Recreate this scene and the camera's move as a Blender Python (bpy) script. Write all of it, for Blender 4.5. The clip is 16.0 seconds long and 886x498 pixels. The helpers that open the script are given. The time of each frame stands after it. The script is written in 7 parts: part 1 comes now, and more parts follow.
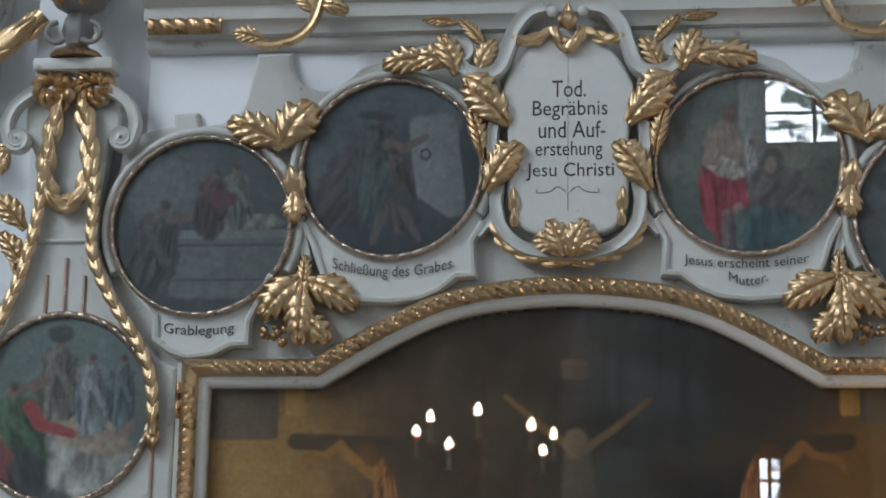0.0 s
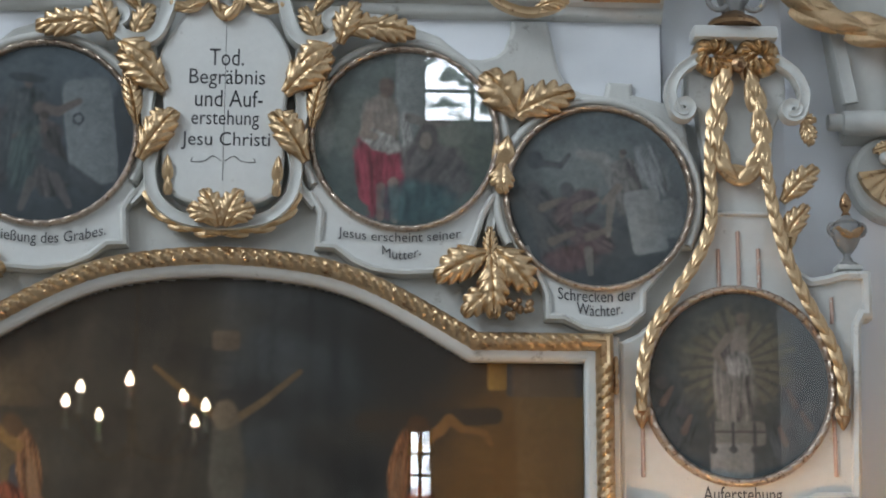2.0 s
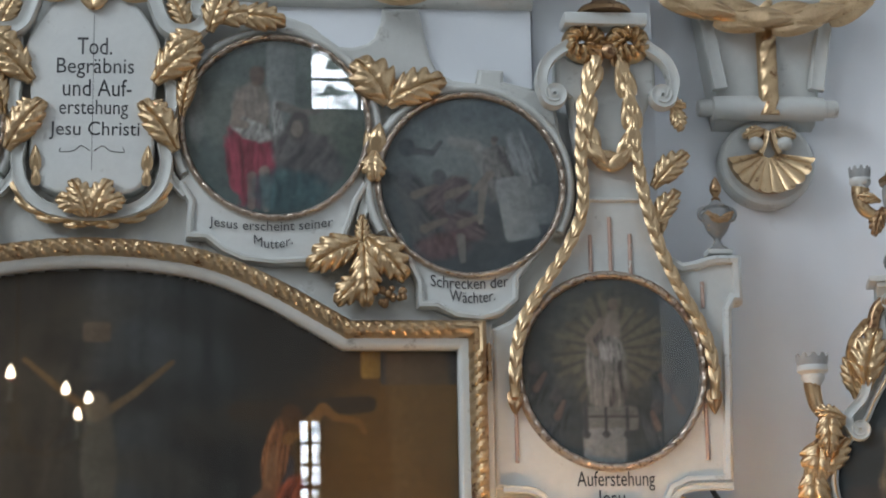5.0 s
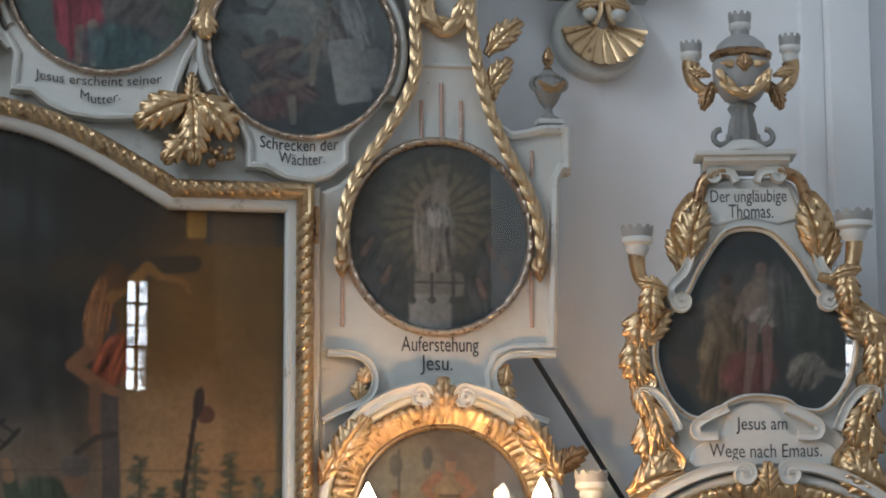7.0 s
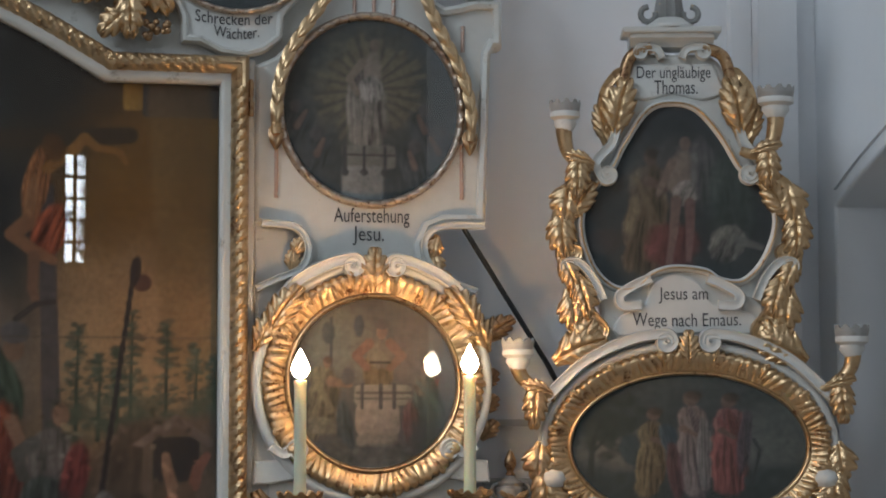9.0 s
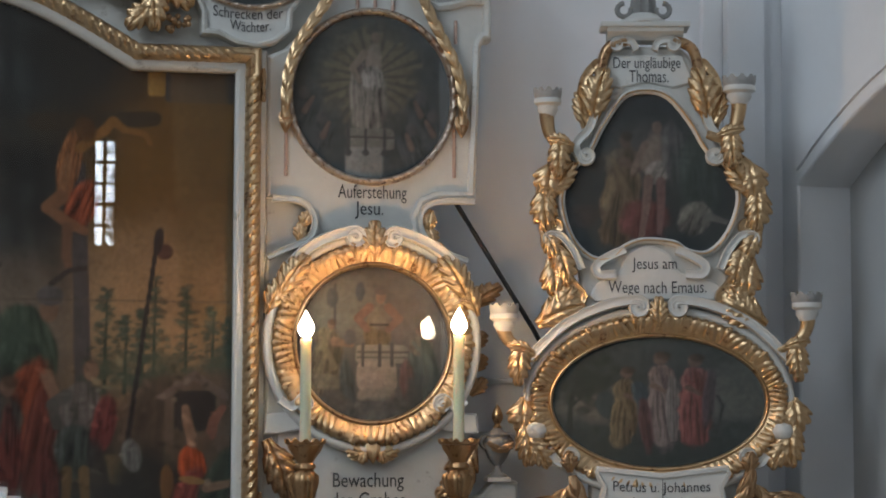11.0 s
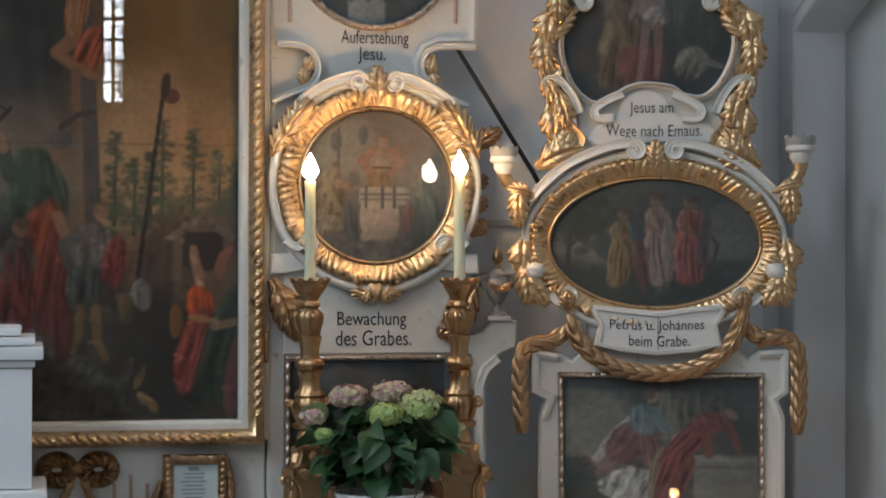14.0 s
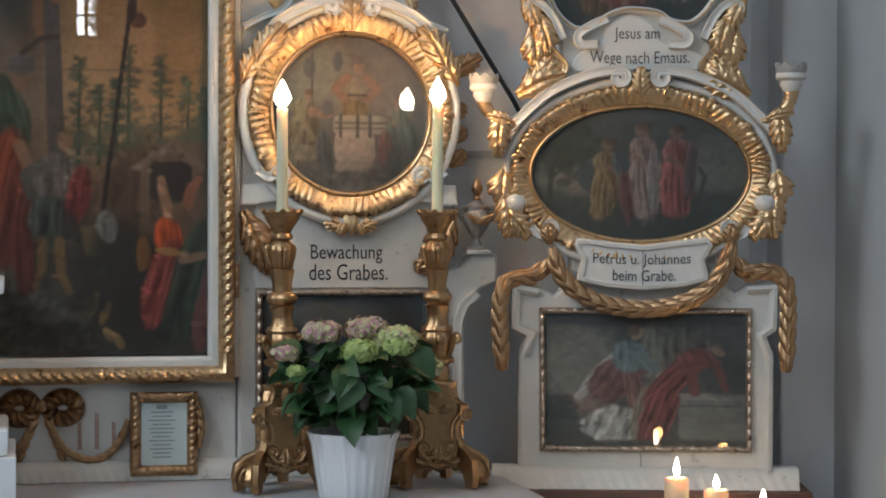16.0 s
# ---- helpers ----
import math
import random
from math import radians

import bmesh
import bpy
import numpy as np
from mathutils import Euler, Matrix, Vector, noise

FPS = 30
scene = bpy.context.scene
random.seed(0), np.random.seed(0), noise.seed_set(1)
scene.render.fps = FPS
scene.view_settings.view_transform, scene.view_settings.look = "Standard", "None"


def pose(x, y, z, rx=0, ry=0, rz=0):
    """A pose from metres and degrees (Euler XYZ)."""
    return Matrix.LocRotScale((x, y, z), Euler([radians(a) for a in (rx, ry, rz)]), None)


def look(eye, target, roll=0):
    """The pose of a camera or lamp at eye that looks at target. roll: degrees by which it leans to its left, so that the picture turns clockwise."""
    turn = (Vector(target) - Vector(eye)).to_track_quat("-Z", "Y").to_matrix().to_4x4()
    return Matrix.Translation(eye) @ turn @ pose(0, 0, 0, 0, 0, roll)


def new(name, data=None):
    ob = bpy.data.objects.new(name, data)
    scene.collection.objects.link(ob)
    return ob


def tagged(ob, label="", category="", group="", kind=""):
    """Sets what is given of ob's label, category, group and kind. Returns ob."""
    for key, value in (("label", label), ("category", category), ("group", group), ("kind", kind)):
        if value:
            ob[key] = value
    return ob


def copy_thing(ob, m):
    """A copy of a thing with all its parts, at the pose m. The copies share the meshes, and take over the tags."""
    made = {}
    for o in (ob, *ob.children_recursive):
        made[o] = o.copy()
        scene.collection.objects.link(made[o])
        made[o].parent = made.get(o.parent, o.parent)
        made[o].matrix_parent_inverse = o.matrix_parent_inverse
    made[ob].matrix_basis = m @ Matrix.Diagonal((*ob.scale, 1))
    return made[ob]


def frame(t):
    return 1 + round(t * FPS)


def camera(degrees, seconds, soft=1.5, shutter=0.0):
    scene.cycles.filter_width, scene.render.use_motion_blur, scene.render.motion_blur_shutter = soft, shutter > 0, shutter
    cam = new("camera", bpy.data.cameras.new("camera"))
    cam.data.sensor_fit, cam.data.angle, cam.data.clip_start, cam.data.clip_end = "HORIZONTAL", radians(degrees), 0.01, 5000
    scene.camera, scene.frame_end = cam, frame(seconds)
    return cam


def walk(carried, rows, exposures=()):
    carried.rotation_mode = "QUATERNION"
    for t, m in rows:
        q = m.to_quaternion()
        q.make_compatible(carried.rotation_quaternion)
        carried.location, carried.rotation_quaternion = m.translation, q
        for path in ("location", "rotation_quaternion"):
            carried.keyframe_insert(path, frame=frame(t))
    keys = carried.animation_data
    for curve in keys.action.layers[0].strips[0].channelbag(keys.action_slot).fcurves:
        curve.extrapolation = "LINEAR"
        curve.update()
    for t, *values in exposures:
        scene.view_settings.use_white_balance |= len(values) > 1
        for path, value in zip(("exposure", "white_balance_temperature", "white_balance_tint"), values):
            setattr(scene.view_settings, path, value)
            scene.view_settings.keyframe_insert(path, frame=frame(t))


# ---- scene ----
cam = camera(24.5, 16.0, 1.9)
PATH = [
    (0, (0.215, -3.844, 1.756), (-0.016, -1.909, 2.207), 1.0),
    (0.5, (0.215, -3.836, 1.755), (0.075, -1.889, 2.19), 0.8),
    (1, (0.216, -3.83, 1.756), (0.184, -1.88, 2.201), 0.9),
    (1.5, (0.219, -3.828, 1.757), (0.273, -1.88, 2.204), 0.4),
    (2, (0.224, -3.825, 1.758), (0.326, -1.874, 2.186), 0.2),
    (2.5, (0.231, -3.83, 1.757), (0.354, -1.881, 2.191), 0.2),
    (3, (0.24, -3.833, 1.756), (0.383, -1.888, 2.199), 0.1),
    (5.5, (0.269, -3.818, 1.758), (0.498, -1.87, 2.15), -1.1),
    (6, (0.273, -3.813, 1.758), (0.538, -1.862, 2.113), -0.8),
    (6.5, (0.274, -3.81, 1.757), (0.58, -1.861, 2.085), -0.6),
    (7, (0.274, -3.809, 1.755), (0.644, -1.864, 2.041), -0.2),
    (7.5, (0.275, -3.798, 1.751), (0.68, -1.855, 1.994), -0.3),
    (8, (0.28, -3.789, 1.747), (0.696, -1.843, 1.953), -0.1),
    (8.5, (0.287, -3.796, 1.744), (0.713, -1.85, 1.925), -0.0),
    (9, (0.272, -3.903, 1.737), (0.702, -1.957, 1.902), -0.1),
    (9.5, (0.263, -4.027, 1.727), (0.682, -2.076, 1.868), 0.2),
    (12, (0.257, -4.418, 1.634), (0.654, -2.464, 1.795), 0.0),
    (12.5, (0.266, -4.428, 1.627), (0.664, -2.473, 1.779), -0.1),
    (13, (0.266, -4.429, 1.627), (0.662, -2.472, 1.746), -0.0),
    (13.5, (0.262, -4.423, 1.627), (0.657, -2.464, 1.701), 0.1),
    (14, (0.257, -4.423, 1.626), (0.651, -2.462, 1.644), 0.1),
    (14.5, (0.254, -4.42, 1.623), (0.659, -2.462, 1.598), 0.1),
    (15, (0.254, -4.414, 1.619), (0.663, -2.457, 1.577), 0.1),
    (15.5, (0.261, -4.385, 1.615), (0.675, -2.428, 1.579), 0.1),
    (16, (0.29, -4.269, 1.611), (0.705, -2.312, 1.569), 0.2),
]
walk(cam, [(t, look(eye, aim, lean)) for t, eye, aim, lean in PATH], [(0.0, 0.05), (0.5, 0.15), (1.5, 0.30), (3.0, 0.28), (5.5, 0.15), (7.0, -0.02), (8.5, -0.20), (9.5, -0.25), (12.5, -0.25), (14.0, -0.05), (16.0, 0.08)])

# ---- world and light ----
world = bpy.data.worlds.new("daylight")
scene.world = world
world.use_nodes = True
wn = world.node_tree
sky = wn.nodes.new("ShaderNodeTexSky")
sky.sky_type, sky.sun_disc = "NISHITA", False
sky.sun_elevation, sky.sun_rotation = radians(40), radians(200)
wn.links.new(sky.outputs[0], wn.nodes["Background"].inputs[0])
wn.nodes["Background"].inputs[1].default_value = 0.1


def window_lamp(name, at, toward, w, h, watts, colour):
    data = bpy.data.lights.new(name, "AREA")
    data.shape, data.size, data.size_y, data.energy, data.color = "RECTANGLE", w, h, watts, colour
    ob = new(name, data)
    ob.matrix_world = look(at, toward)
    return ob


DAY = (0.80, 0.90, 1.0)
window_lamp("window_light_west", (-5.9, -4.5, 6.4), (0.4, -0.5, 2.2), 2.4, 4.0, 430, DAY)
window_lamp("window_light_west_far", (-5.9, -9.5, 5.4), (0.0, -4.0, 2.0), 2.4, 4.0, 210, DAY)
window_lamp("window_light_east", (6.9, -7.0, 5.4), (0.5, -2.0, 2.0), 2.4, 4.0, 170, DAY)


def flame_lamp(name, at, watts, r=0.012):
    data = bpy.data.lights.new(name, "POINT")
    data.energy, data.color, data.shadow_soft_size = watts, (1.0, 0.50, 0.17), r
    ob = new(name, data)
    ob.location = at
    return ob


# ---- materials ----
def node_mat(name):
    mat = bpy.data.materials.new(name)
    mat.use_nodes = True
    nt = mat.node_tree
    return mat, nt, nt.nodes["Principled BSDF"]


def coords(nt, kind="Object"):
    return nt.nodes.new("ShaderNodeTexCoord").outputs[kind]


def noise_node(nt, vec, scale, detail=4.0, rough=0.55):
    n = nt.nodes.new("ShaderNodeTexNoise")
    n.inputs["Scale"].default_value, n.inputs["Detail"].default_value = scale, detail
    n.inputs["Roughness"].default_value = rough
    nt.links.new(vec, n.inputs["Vector"])
    return n.outputs["Fac"]


def ramp(nt, fac, stops):
    n = nt.nodes.new("ShaderNodeValToRGB")
    els = n.color_ramp.elements
    while len(els) < len(stops):
        els.new(0.5)
    for e, (p, c) in zip(els, stops):
        e.position, e.color = p, (*c, 1)
    nt.links.new(fac, n.inputs[0])
    return n.outputs[0]


def mix(nt, fac, a, b, mode="MIX"):
    n = nt.nodes.new("ShaderNodeMix")
    n.data_type, n.blend_type = "RGBA", mode
    for sock, v in ((n.inputs[0], fac), (n.inputs[6], a), (n.inputs[7], b)):
        if isinstance(v, (int, float)):
            sock.default_value = v
        elif isinstance(v, tuple):
            sock.default_value = (*v, 1)
        else:
            nt.links.new(v, sock)
    return n.outputs[2]


def maths(nt, op, a, b=0.0, c=0.0):
    n = nt.nodes.new("ShaderNodeMath")
    n.operation = op
    for sock, v in zip(n.inputs, (a, b, c)):
        if isinstance(v, (int, float)):
            sock.default_value = v
        else:
            nt.links.new(v, sock)
    return n.outputs[0]


def bump(nt, bsdf, height, strength, dist):
    n = nt.nodes.new("ShaderNodeBump")
    n.inputs["Strength"].default_value, n.inputs["Distance"].default_value = strength, dist
    nt.links.new(height, n.inputs["Height"])
    nt.links.new(n.outputs[0], bsdf.inputs["Normal"])


def surface(name, lo, hi, rough, big=3.0, fine=60.0, relief=0.3, dist=0.002, metal=0.0, stain=None, spots=0.62, coat=0.0):
    """Paint, plaster, wood or metal: two scales of tone, stains with an outline of their own, fine relief."""
    mat, nt, b = node_mat(name)
    vec = coords(nt)
    broad, grain = noise_node(nt, vec, big, 5), noise_node(nt, vec, fine, 5, 0.65)
    col = mix(nt, maths(nt, "MULTIPLY_ADD", grain, 0.5, maths(nt, "MULTIPLY", broad, 0.5)), lo, hi)
    if stain:
        m = noise_node(nt, vec, big * 5, 8, 0.7)
        f = nt.nodes.new("ShaderNodeMapRange")
        f.inputs[1].default_value, f.inputs[2].default_value = spots, spots + 0.09
        nt.links.new(m, f.inputs[0])
        col = mix(nt, f.outputs[0], col, stain)
    nt.links.new(col, b.inputs["Base Color"])
    r = nt.nodes.new("ShaderNodeMapRange")
    r.inputs[3].default_value, r.inputs[4].default_value = rough - 0.1, rough + 0.12
    nt.links.new(noise_node(nt, vec, fine * 0.5, 3), r.inputs[0])
    nt.links.new(r.outputs[0], b.inputs["Roughness"])
    b.inputs["Metallic"].default_value = metal
    b.inputs["Coat Weight"].default_value = coat
    bump(nt, b, grain, relief, dist)
    return mat


def plain(name, col, rough=0.6, metal=0.0):
    return surface(name, tuple(c * 0.86 for c in col), tuple(min(1, c * 1.12) for c in col), rough, 8, 120, 0.15, 0.001, metal)


GREY = surface("grey_painted_wood", (0.42, 0.425, 0.40), (0.64, 0.64, 0.605), 0.5, 4, 40, 0.4, 0.002, stain=(0.30, 0.285, 0.255), spots=0.60)
PALE = surface("pale_painted_wood", (0.50, 0.505, 0.485), (0.68, 0.68, 0.65), 0.5, 6, 60, 0.3, 0.0015, stain=(0.40, 0.385, 0.355), spots=0.62)
GOLD = surface("worn_gilding", (0.43, 0.275, 0.14), (0.76, 0.575, 0.36), 0.38, 9, 46, 0.25, 0.0008, 1.0, stain=(0.24, 0.13, 0.065), spots=0.55)
OLDGOLD = surface("dark_gilding", (0.27, 0.155, 0.075), (0.56, 0.38, 0.225), 0.36, 9, 46, 0.3, 0.0009, 0.95, stain=(0.15, 0.075, 0.04), spots=0.52)
BRASS = surface("gilded_brass", (0.27, 0.155, 0.075), (0.56, 0.37, 0.20), 0.33, 14, 120, 0.5, 0.0015, 0.95, stain=(0.19, 0.105, 0.05), spots=0.56)
COPPER = surface("copper_leaf_moulding", (0.27, 0.20, 0.155), (0.60, 0.51, 0.42), 0.30, 20, 140, 0.5, 0.002, 0.85, stain=(0.16, 0.10, 0.07), spots=0.54)
ROSE = surface("worn_reddish_strip", (0.36, 0.22, 0.17), (0.52, 0.38, 0.31), 0.5, 15, 100, 0.3, 0.001, 0.3, stain=(0.55, 0.52, 0.47), spots=0.55)
PLASTER = surface("white_lime_plaster", (0.72, 0.74, 0.77), (0.80, 0.82, 0.84), 0.85, 0.9, 30, 0.25, 0.002, stain=(0.69, 0.70, 0.72), spots=0.66)
# grey of the line mouldings; on the niche back it stands in for shade
NICHE = surface("grey_trim_and_niche_shade", (0.42, 0.43, 0.435), (0.50, 0.51, 0.51), 0.85, 0.9, 30, 0.25, 0.002)
STONEGREY = surface("greyed_carving", (0.15, 0.15, 0.15), (0.29, 0.285, 0.27), 0.5, 15, 120, 0.4, 0.002, stain=(0.50, 0.36, 0.18), spots=0.60)
VASEGREY = surface("grey_vase_paint", (0.23, 0.235, 0.235), (0.40, 0.40, 0.385), 0.5, 12, 70, 0.3, 0.001, stain=(0.24, 0.23, 0.21), spots=0.58)
WHITE = surface("white_lacquer", (0.72, 0.76, 0.79), (0.80, 0.83, 0.85), 0.35, 3, 50, 0.08, 0.0006)
CLOTH = surface("white_linen", (0.68, 0.70, 0.74), (0.80, 0.81, 0.83), 0.85, 6, 300, 0.5, 0.0008)
INK = plain("black_lettering", (0.042, 0.042, 0.045), 0.6)
IRON = plain("dark_iron", (0.05, 0.055, 0.06), 0.45, 0.6)
WAX = plain("pale_green_wax", (0.52, 0.60, 0.46), 0.4)
WAX.node_tree.nodes["Principled BSDF"].inputs["Subsurface Weight"].default_value = 0.25
HONEY = plain("cream_wax", (0.66, 0.55, 0.36), 0.4)
HONEY.node_tree.nodes["Principled BSDF"].inputs["Subsurface Weight"].default_value = 0.3
WICK = plain("burnt_wick", (0.015, 0.012, 0.01), 0.9)
CHINA = surface("white_glazed_ceramic", (0.76, 0.78, 0.80), (0.84, 0.86, 0.87), 0.22, 3, 40, 0.03, 0.0004, coat=0.4)
LEAF = surface("hydrangea_leaf", (0.012, 0.045, 0.016), (0.04, 0.11, 0.035), 0.4, 20, 150, 0.4, 0.001)
STEM = plain("green_stem", (0.05, 0.08, 0.03), 0.6)
PINK = surface("pink_petal", (0.40, 0.15, 0.25), (0.56, 0.34, 0.36), 0.6, 26, 300, 0.1, 0.0004, stain=(0.46, 0.52, 0.26), spots=0.46)
LIME = surface("lime_petal", (0.30, 0.44, 0.12), (0.50, 0.58, 0.26), 0.6, 26, 300, 0.1, 0.0004)
CREAM = surface("cream_petal", (0.34, 0.44, 0.15), (0.52, 0.54, 0.30), 0.6, 26, 300, 0.1, 0.0004, stain=(0.52, 0.26, 0.38), spots=0.54)
PAPER = surface("printed_paper", (0.50, 0.60, 0.60), (0.60, 0.69, 0.68), 0.6, 12, 80, 0.05, 0.0004)
BARGREY = plain("grey_print", (0.26, 0.32, 0.34), 0.7)
REDWOOD = surface("red_brown_wood", (0.07, 0.03, 0.02), (0.15, 0.07, 0.05), 0.5, 6, 60, 0.3, 0.001)
FLOORSTONE = surface("stone_floor", (0.22, 0.20, 0.17), (0.34, 0.31, 0.27), 0.5, 1.5, 30, 0.2, 0.001, stain=(0.18, 0.16, 0.14))
# the nave's dimness is put into this colour, so the glass reflects little
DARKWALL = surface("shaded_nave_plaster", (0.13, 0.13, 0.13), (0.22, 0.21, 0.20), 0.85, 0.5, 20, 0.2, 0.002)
BRONZE = plain("bronze_arm", (0.20, 0.12, 0.05), 0.35, 0.9)


def glow(name, col, strength):
    mat, nt, b = node_mat(name)
    b.inputs["Base Color"].default_value = (*col, 1)
    b.inputs["Emission Color"].default_value = (*col, 1)
    b.inputs["Emission Strength"].default_value = strength
    return mat


FLAME = glow("candle_flame", (1.0, 0.83, 0.60), 45.0)
SKYPANE = glow("bright_sky", (0.80, 0.90, 1.0), 22.0)
_st = SKYPANE.node_tree
_sn = ramp(_st, noise_node(_st, coords(_st), 3.5, 6, 0.7), [(0.44, (0.02, 0.025, 0.02)), (0.475, (0.80, 0.90, 1.0))])
_st.links.new(_sn, _st.nodes["Principled BSDF"].inputs["Emission Color"])

GLASS, gt, gb = node_mat("picture_glass")
gt.nodes.remove(gb)
_fr, _tr, _gl, _mx = (gt.nodes.new(k) for k in ("ShaderNodeFresnel", "ShaderNodeBsdfTransparent", "ShaderNodeBsdfGlossy", "ShaderNodeMixShader"))
_fr.inputs[0].default_value, _gl.inputs["Roughness"].default_value = 1.5, 0.0
gt.links.new(_fr.outputs[0], _mx.inputs[0])
gt.links.new(_tr.outputs[0], _mx.inputs[1])
gt.links.new(_gl.outputs[0], _mx.inputs[2])
gt.links.new(_mx.outputs[0], gt.nodes["Material Output"].inputs[0])


# oil paint: the pigments of each picture under brushwork and a dull old varnish
OIL, _ot, _ob = node_mat("old_oil_paint")
_oa = _ot.nodes.new("ShaderNodeAttribute")
_oa.attribute_name = "pigment"
_oc = mix(_ot, 0.45, _oa.outputs["Color"], ramp(_ot, noise_node(_ot, coords(_ot), 90, 5, 0.65), [(0.3, (0.62, 0.62, 0.62)), (0.7, (1.35, 1.33, 1.28))]), "MULTIPLY")
_ot.links.new(_oc, _ob.inputs["Base Color"])
_ob.inputs["Roughness"].default_value, _ob.inputs["Specular IOR Level"].default_value = 0.42, 0.15
bump(_ot, _ob, noise_node(_ot, coords(_ot), 220, 4), 0.08, 0.0006)
CANVASBACK = surface("dark_canvas_board", (0.03, 0.028, 0.025), (0.05, 0.045, 0.04), 0.7, 8, 200, 0.2, 0.0005)


# ---- mesh helpers ----
PLATES = []


def mesh_of(name, bm, mat, smooth=True):
    bmesh.ops.recalc_face_normals(bm, faces=bm.faces)
    me = bpy.data.meshes.new(name)
    sharp = 20 if bm in PLATES else 50
    bm.to_mesh(me)
    bm.free()
    if mat:
        me.materials.append(mat)
    if smooth:
        for p in me.polygons:
            p.use_smooth = True
        me.set_sharp_from_angle(angle=radians(sharp))
    return me


def part(name, bm, mat, parent, label="", smooth=True):
    me = bm if isinstance(bm, bpy.types.Mesh) else mesh_of(name, bm, mat, smooth)
    ob = new(name, me)
    ob.parent = parent
    if label:
        ob["label"] = label
    return ob


def thing(name, label, category, at=(0, 0, 0), rz=0.0, group="", kind=""):
    ob = new(name)
    ob.matrix_basis = pose(*at, 0, 0, rz)
    return tagged(ob, label, category, group, kind)


def mir(pts, s):
    return [(s * x, z) for x, z in pts]


def arc(cx, cz, r, a0, a1, n=24, rz=None):
    rz = rz or r
    return [(cx + r * math.cos(radians(a0 + (a1 - a0) * i / n)), cz + rz * math.sin(radians(a0 + (a1 - a0) * i / n))) for i in range(n + 1)]


def ring_pts(cx, cz, r, rz=None, n=72):
    return arc(cx, cz, r, 0, 360, n, rz)[:-1]


def curve_pts(ctrl, per=6, closed=False):
    """A smooth line through the points."""
    out, n = [], len(ctrl)
    for i in range(n if closed else n - 1):
        if closed:
            a, b, c, d = (Vector(ctrl[(i + k) % n]) for k in (-1, 0, 1, 2))
        else:
            a, b, c, d = (Vector(ctrl[min(max(i + k, 0), n - 1)]) for k in (-1, 0, 1, 2))
        for k in range(per):
            t = k / per
            out.append(tuple(0.5 * ((2 * b) + (c - a) * t + (2 * a - 5 * b + 4 * c - d) * t * t + (3 * b - a - 3 * c + d) * t ** 3)))
    if not closed:
        out.append(tuple(ctrl[-1]))
    return out


def side_of(pts, closed):
    """Mitred left normals along a line in the wall's plane."""
    n, out = len(pts), []
    for i in range(n):
        p = Vector(pts[i])
        a = p - Vector(pts[i - 1]) if closed or i else None
        b = Vector(pts[(i + 1) % n]) - p if closed or i < n - 1 else None
        a, b = (a or b).normalized(), (b or a).normalized()
        na, nb = Vector((-a.y, a.x)), Vector((-b.y, b.x))
        m = na + nb
        m = m.normalized() if m.length > 1e-4 else na
        out.append(m / max(0.45, m.dot(na)))
    return out


def plate(pts, back, front, bev=0.006):
    """A board with the given outline; back and front are distances towards the viewer."""
    area = sum(a[0] * b[1] - b[0] * a[1] for a, b in zip(pts, pts[1:] + pts[:1]))
    if area < 0:
        pts = pts[::-1]
    nor = side_of(pts, True)
    bm = bmesh.new()
    rows = []
    PLATES.append(bm)
    for off, f in ((0, back), (0, front - bev), (bev * 0.35, front - bev * 0.35), (bev, front)):
        rows.append([bm.verts.new((p[0] + v.x * off, -f, p[1] + v.y * off)) for p, v in zip(pts, nor)])
    n = len(pts)
    for r0, r1 in zip(rows, rows[1:]):
        for i in range(n):
            bm.faces.new((r0[i], r0[(i + 1) % n], r1[(i + 1) % n], r1[i]))
    bm.faces.new(rows[-1])
    bm.faces.new(rows[0][::-1])
    bm.normal_update()
    bmesh.ops.triangulate(bm, faces=[f for f in bm.faces if len(f.verts) > 4])
    return bm


def sweep(pts, profile, closed=False, rib=0.0, pitch=0.02, slant=0.0, keen=2):
    """A moulding along a line. profile: (offset to the left, distance towards the viewer). rib: depth of slanting ribs."""
    if rib:
        full, out = (pts + [pts[0]] if closed else pts), []
        for a, b in zip(full, full[1:]):
            k = max(1, round((Vector(b) - Vector(a)).length / (pitch / (5 if keen else 9))))
            out += [tuple(Vector(a).lerp(Vector(b), i / k)) for i in range(k)]
        pts = out if closed else out + [full[-1]]
    nor = side_of(pts, closed)
    bm, rows, s, top = bmesh.new(), [], 0.0, max(h for _, h in profile)
    low = min(h for _, h in profile)
    for i, (p, v) in enumerate(zip(pts, nor)):
        if i:
            s += (Vector(p) - Vector(pts[i - 1])).length
        row = []
        for o, h in profile:
            if rib and h > low:
                turn = (s + o * slant) / pitch
                dent = (0.5 + 0.5 * math.cos(2 * math.pi * turn)) ** keen if keen else (1 - abs(math.sin(math.pi * turn))) ** 1.3
                h -= rib * dent * (h - low) / (top - low)
            row.append(bm.verts.new((p[0] + v.x * o, -h, p[1] + v.y * o)))
        rows.append(row)
    for i in range(len(rows) if closed else len(rows) - 1):
        a, b = rows[i], rows[(i + 1) % len(rows)]
        for j in range(len(profile) - 1):
            bm.faces.new((a[j], a[j + 1], b[j + 1], b[j]))
    if not closed:
        bm.faces.new(rows[0])
        bm.faces.new(rows[-1][::-1])
    return bm


def half_round(w, base, h, n=8):
    return [(w * math.cos(math.pi * i / n), base + h * math.sin(math.pi * i / n)) for i in range(n + 1)]


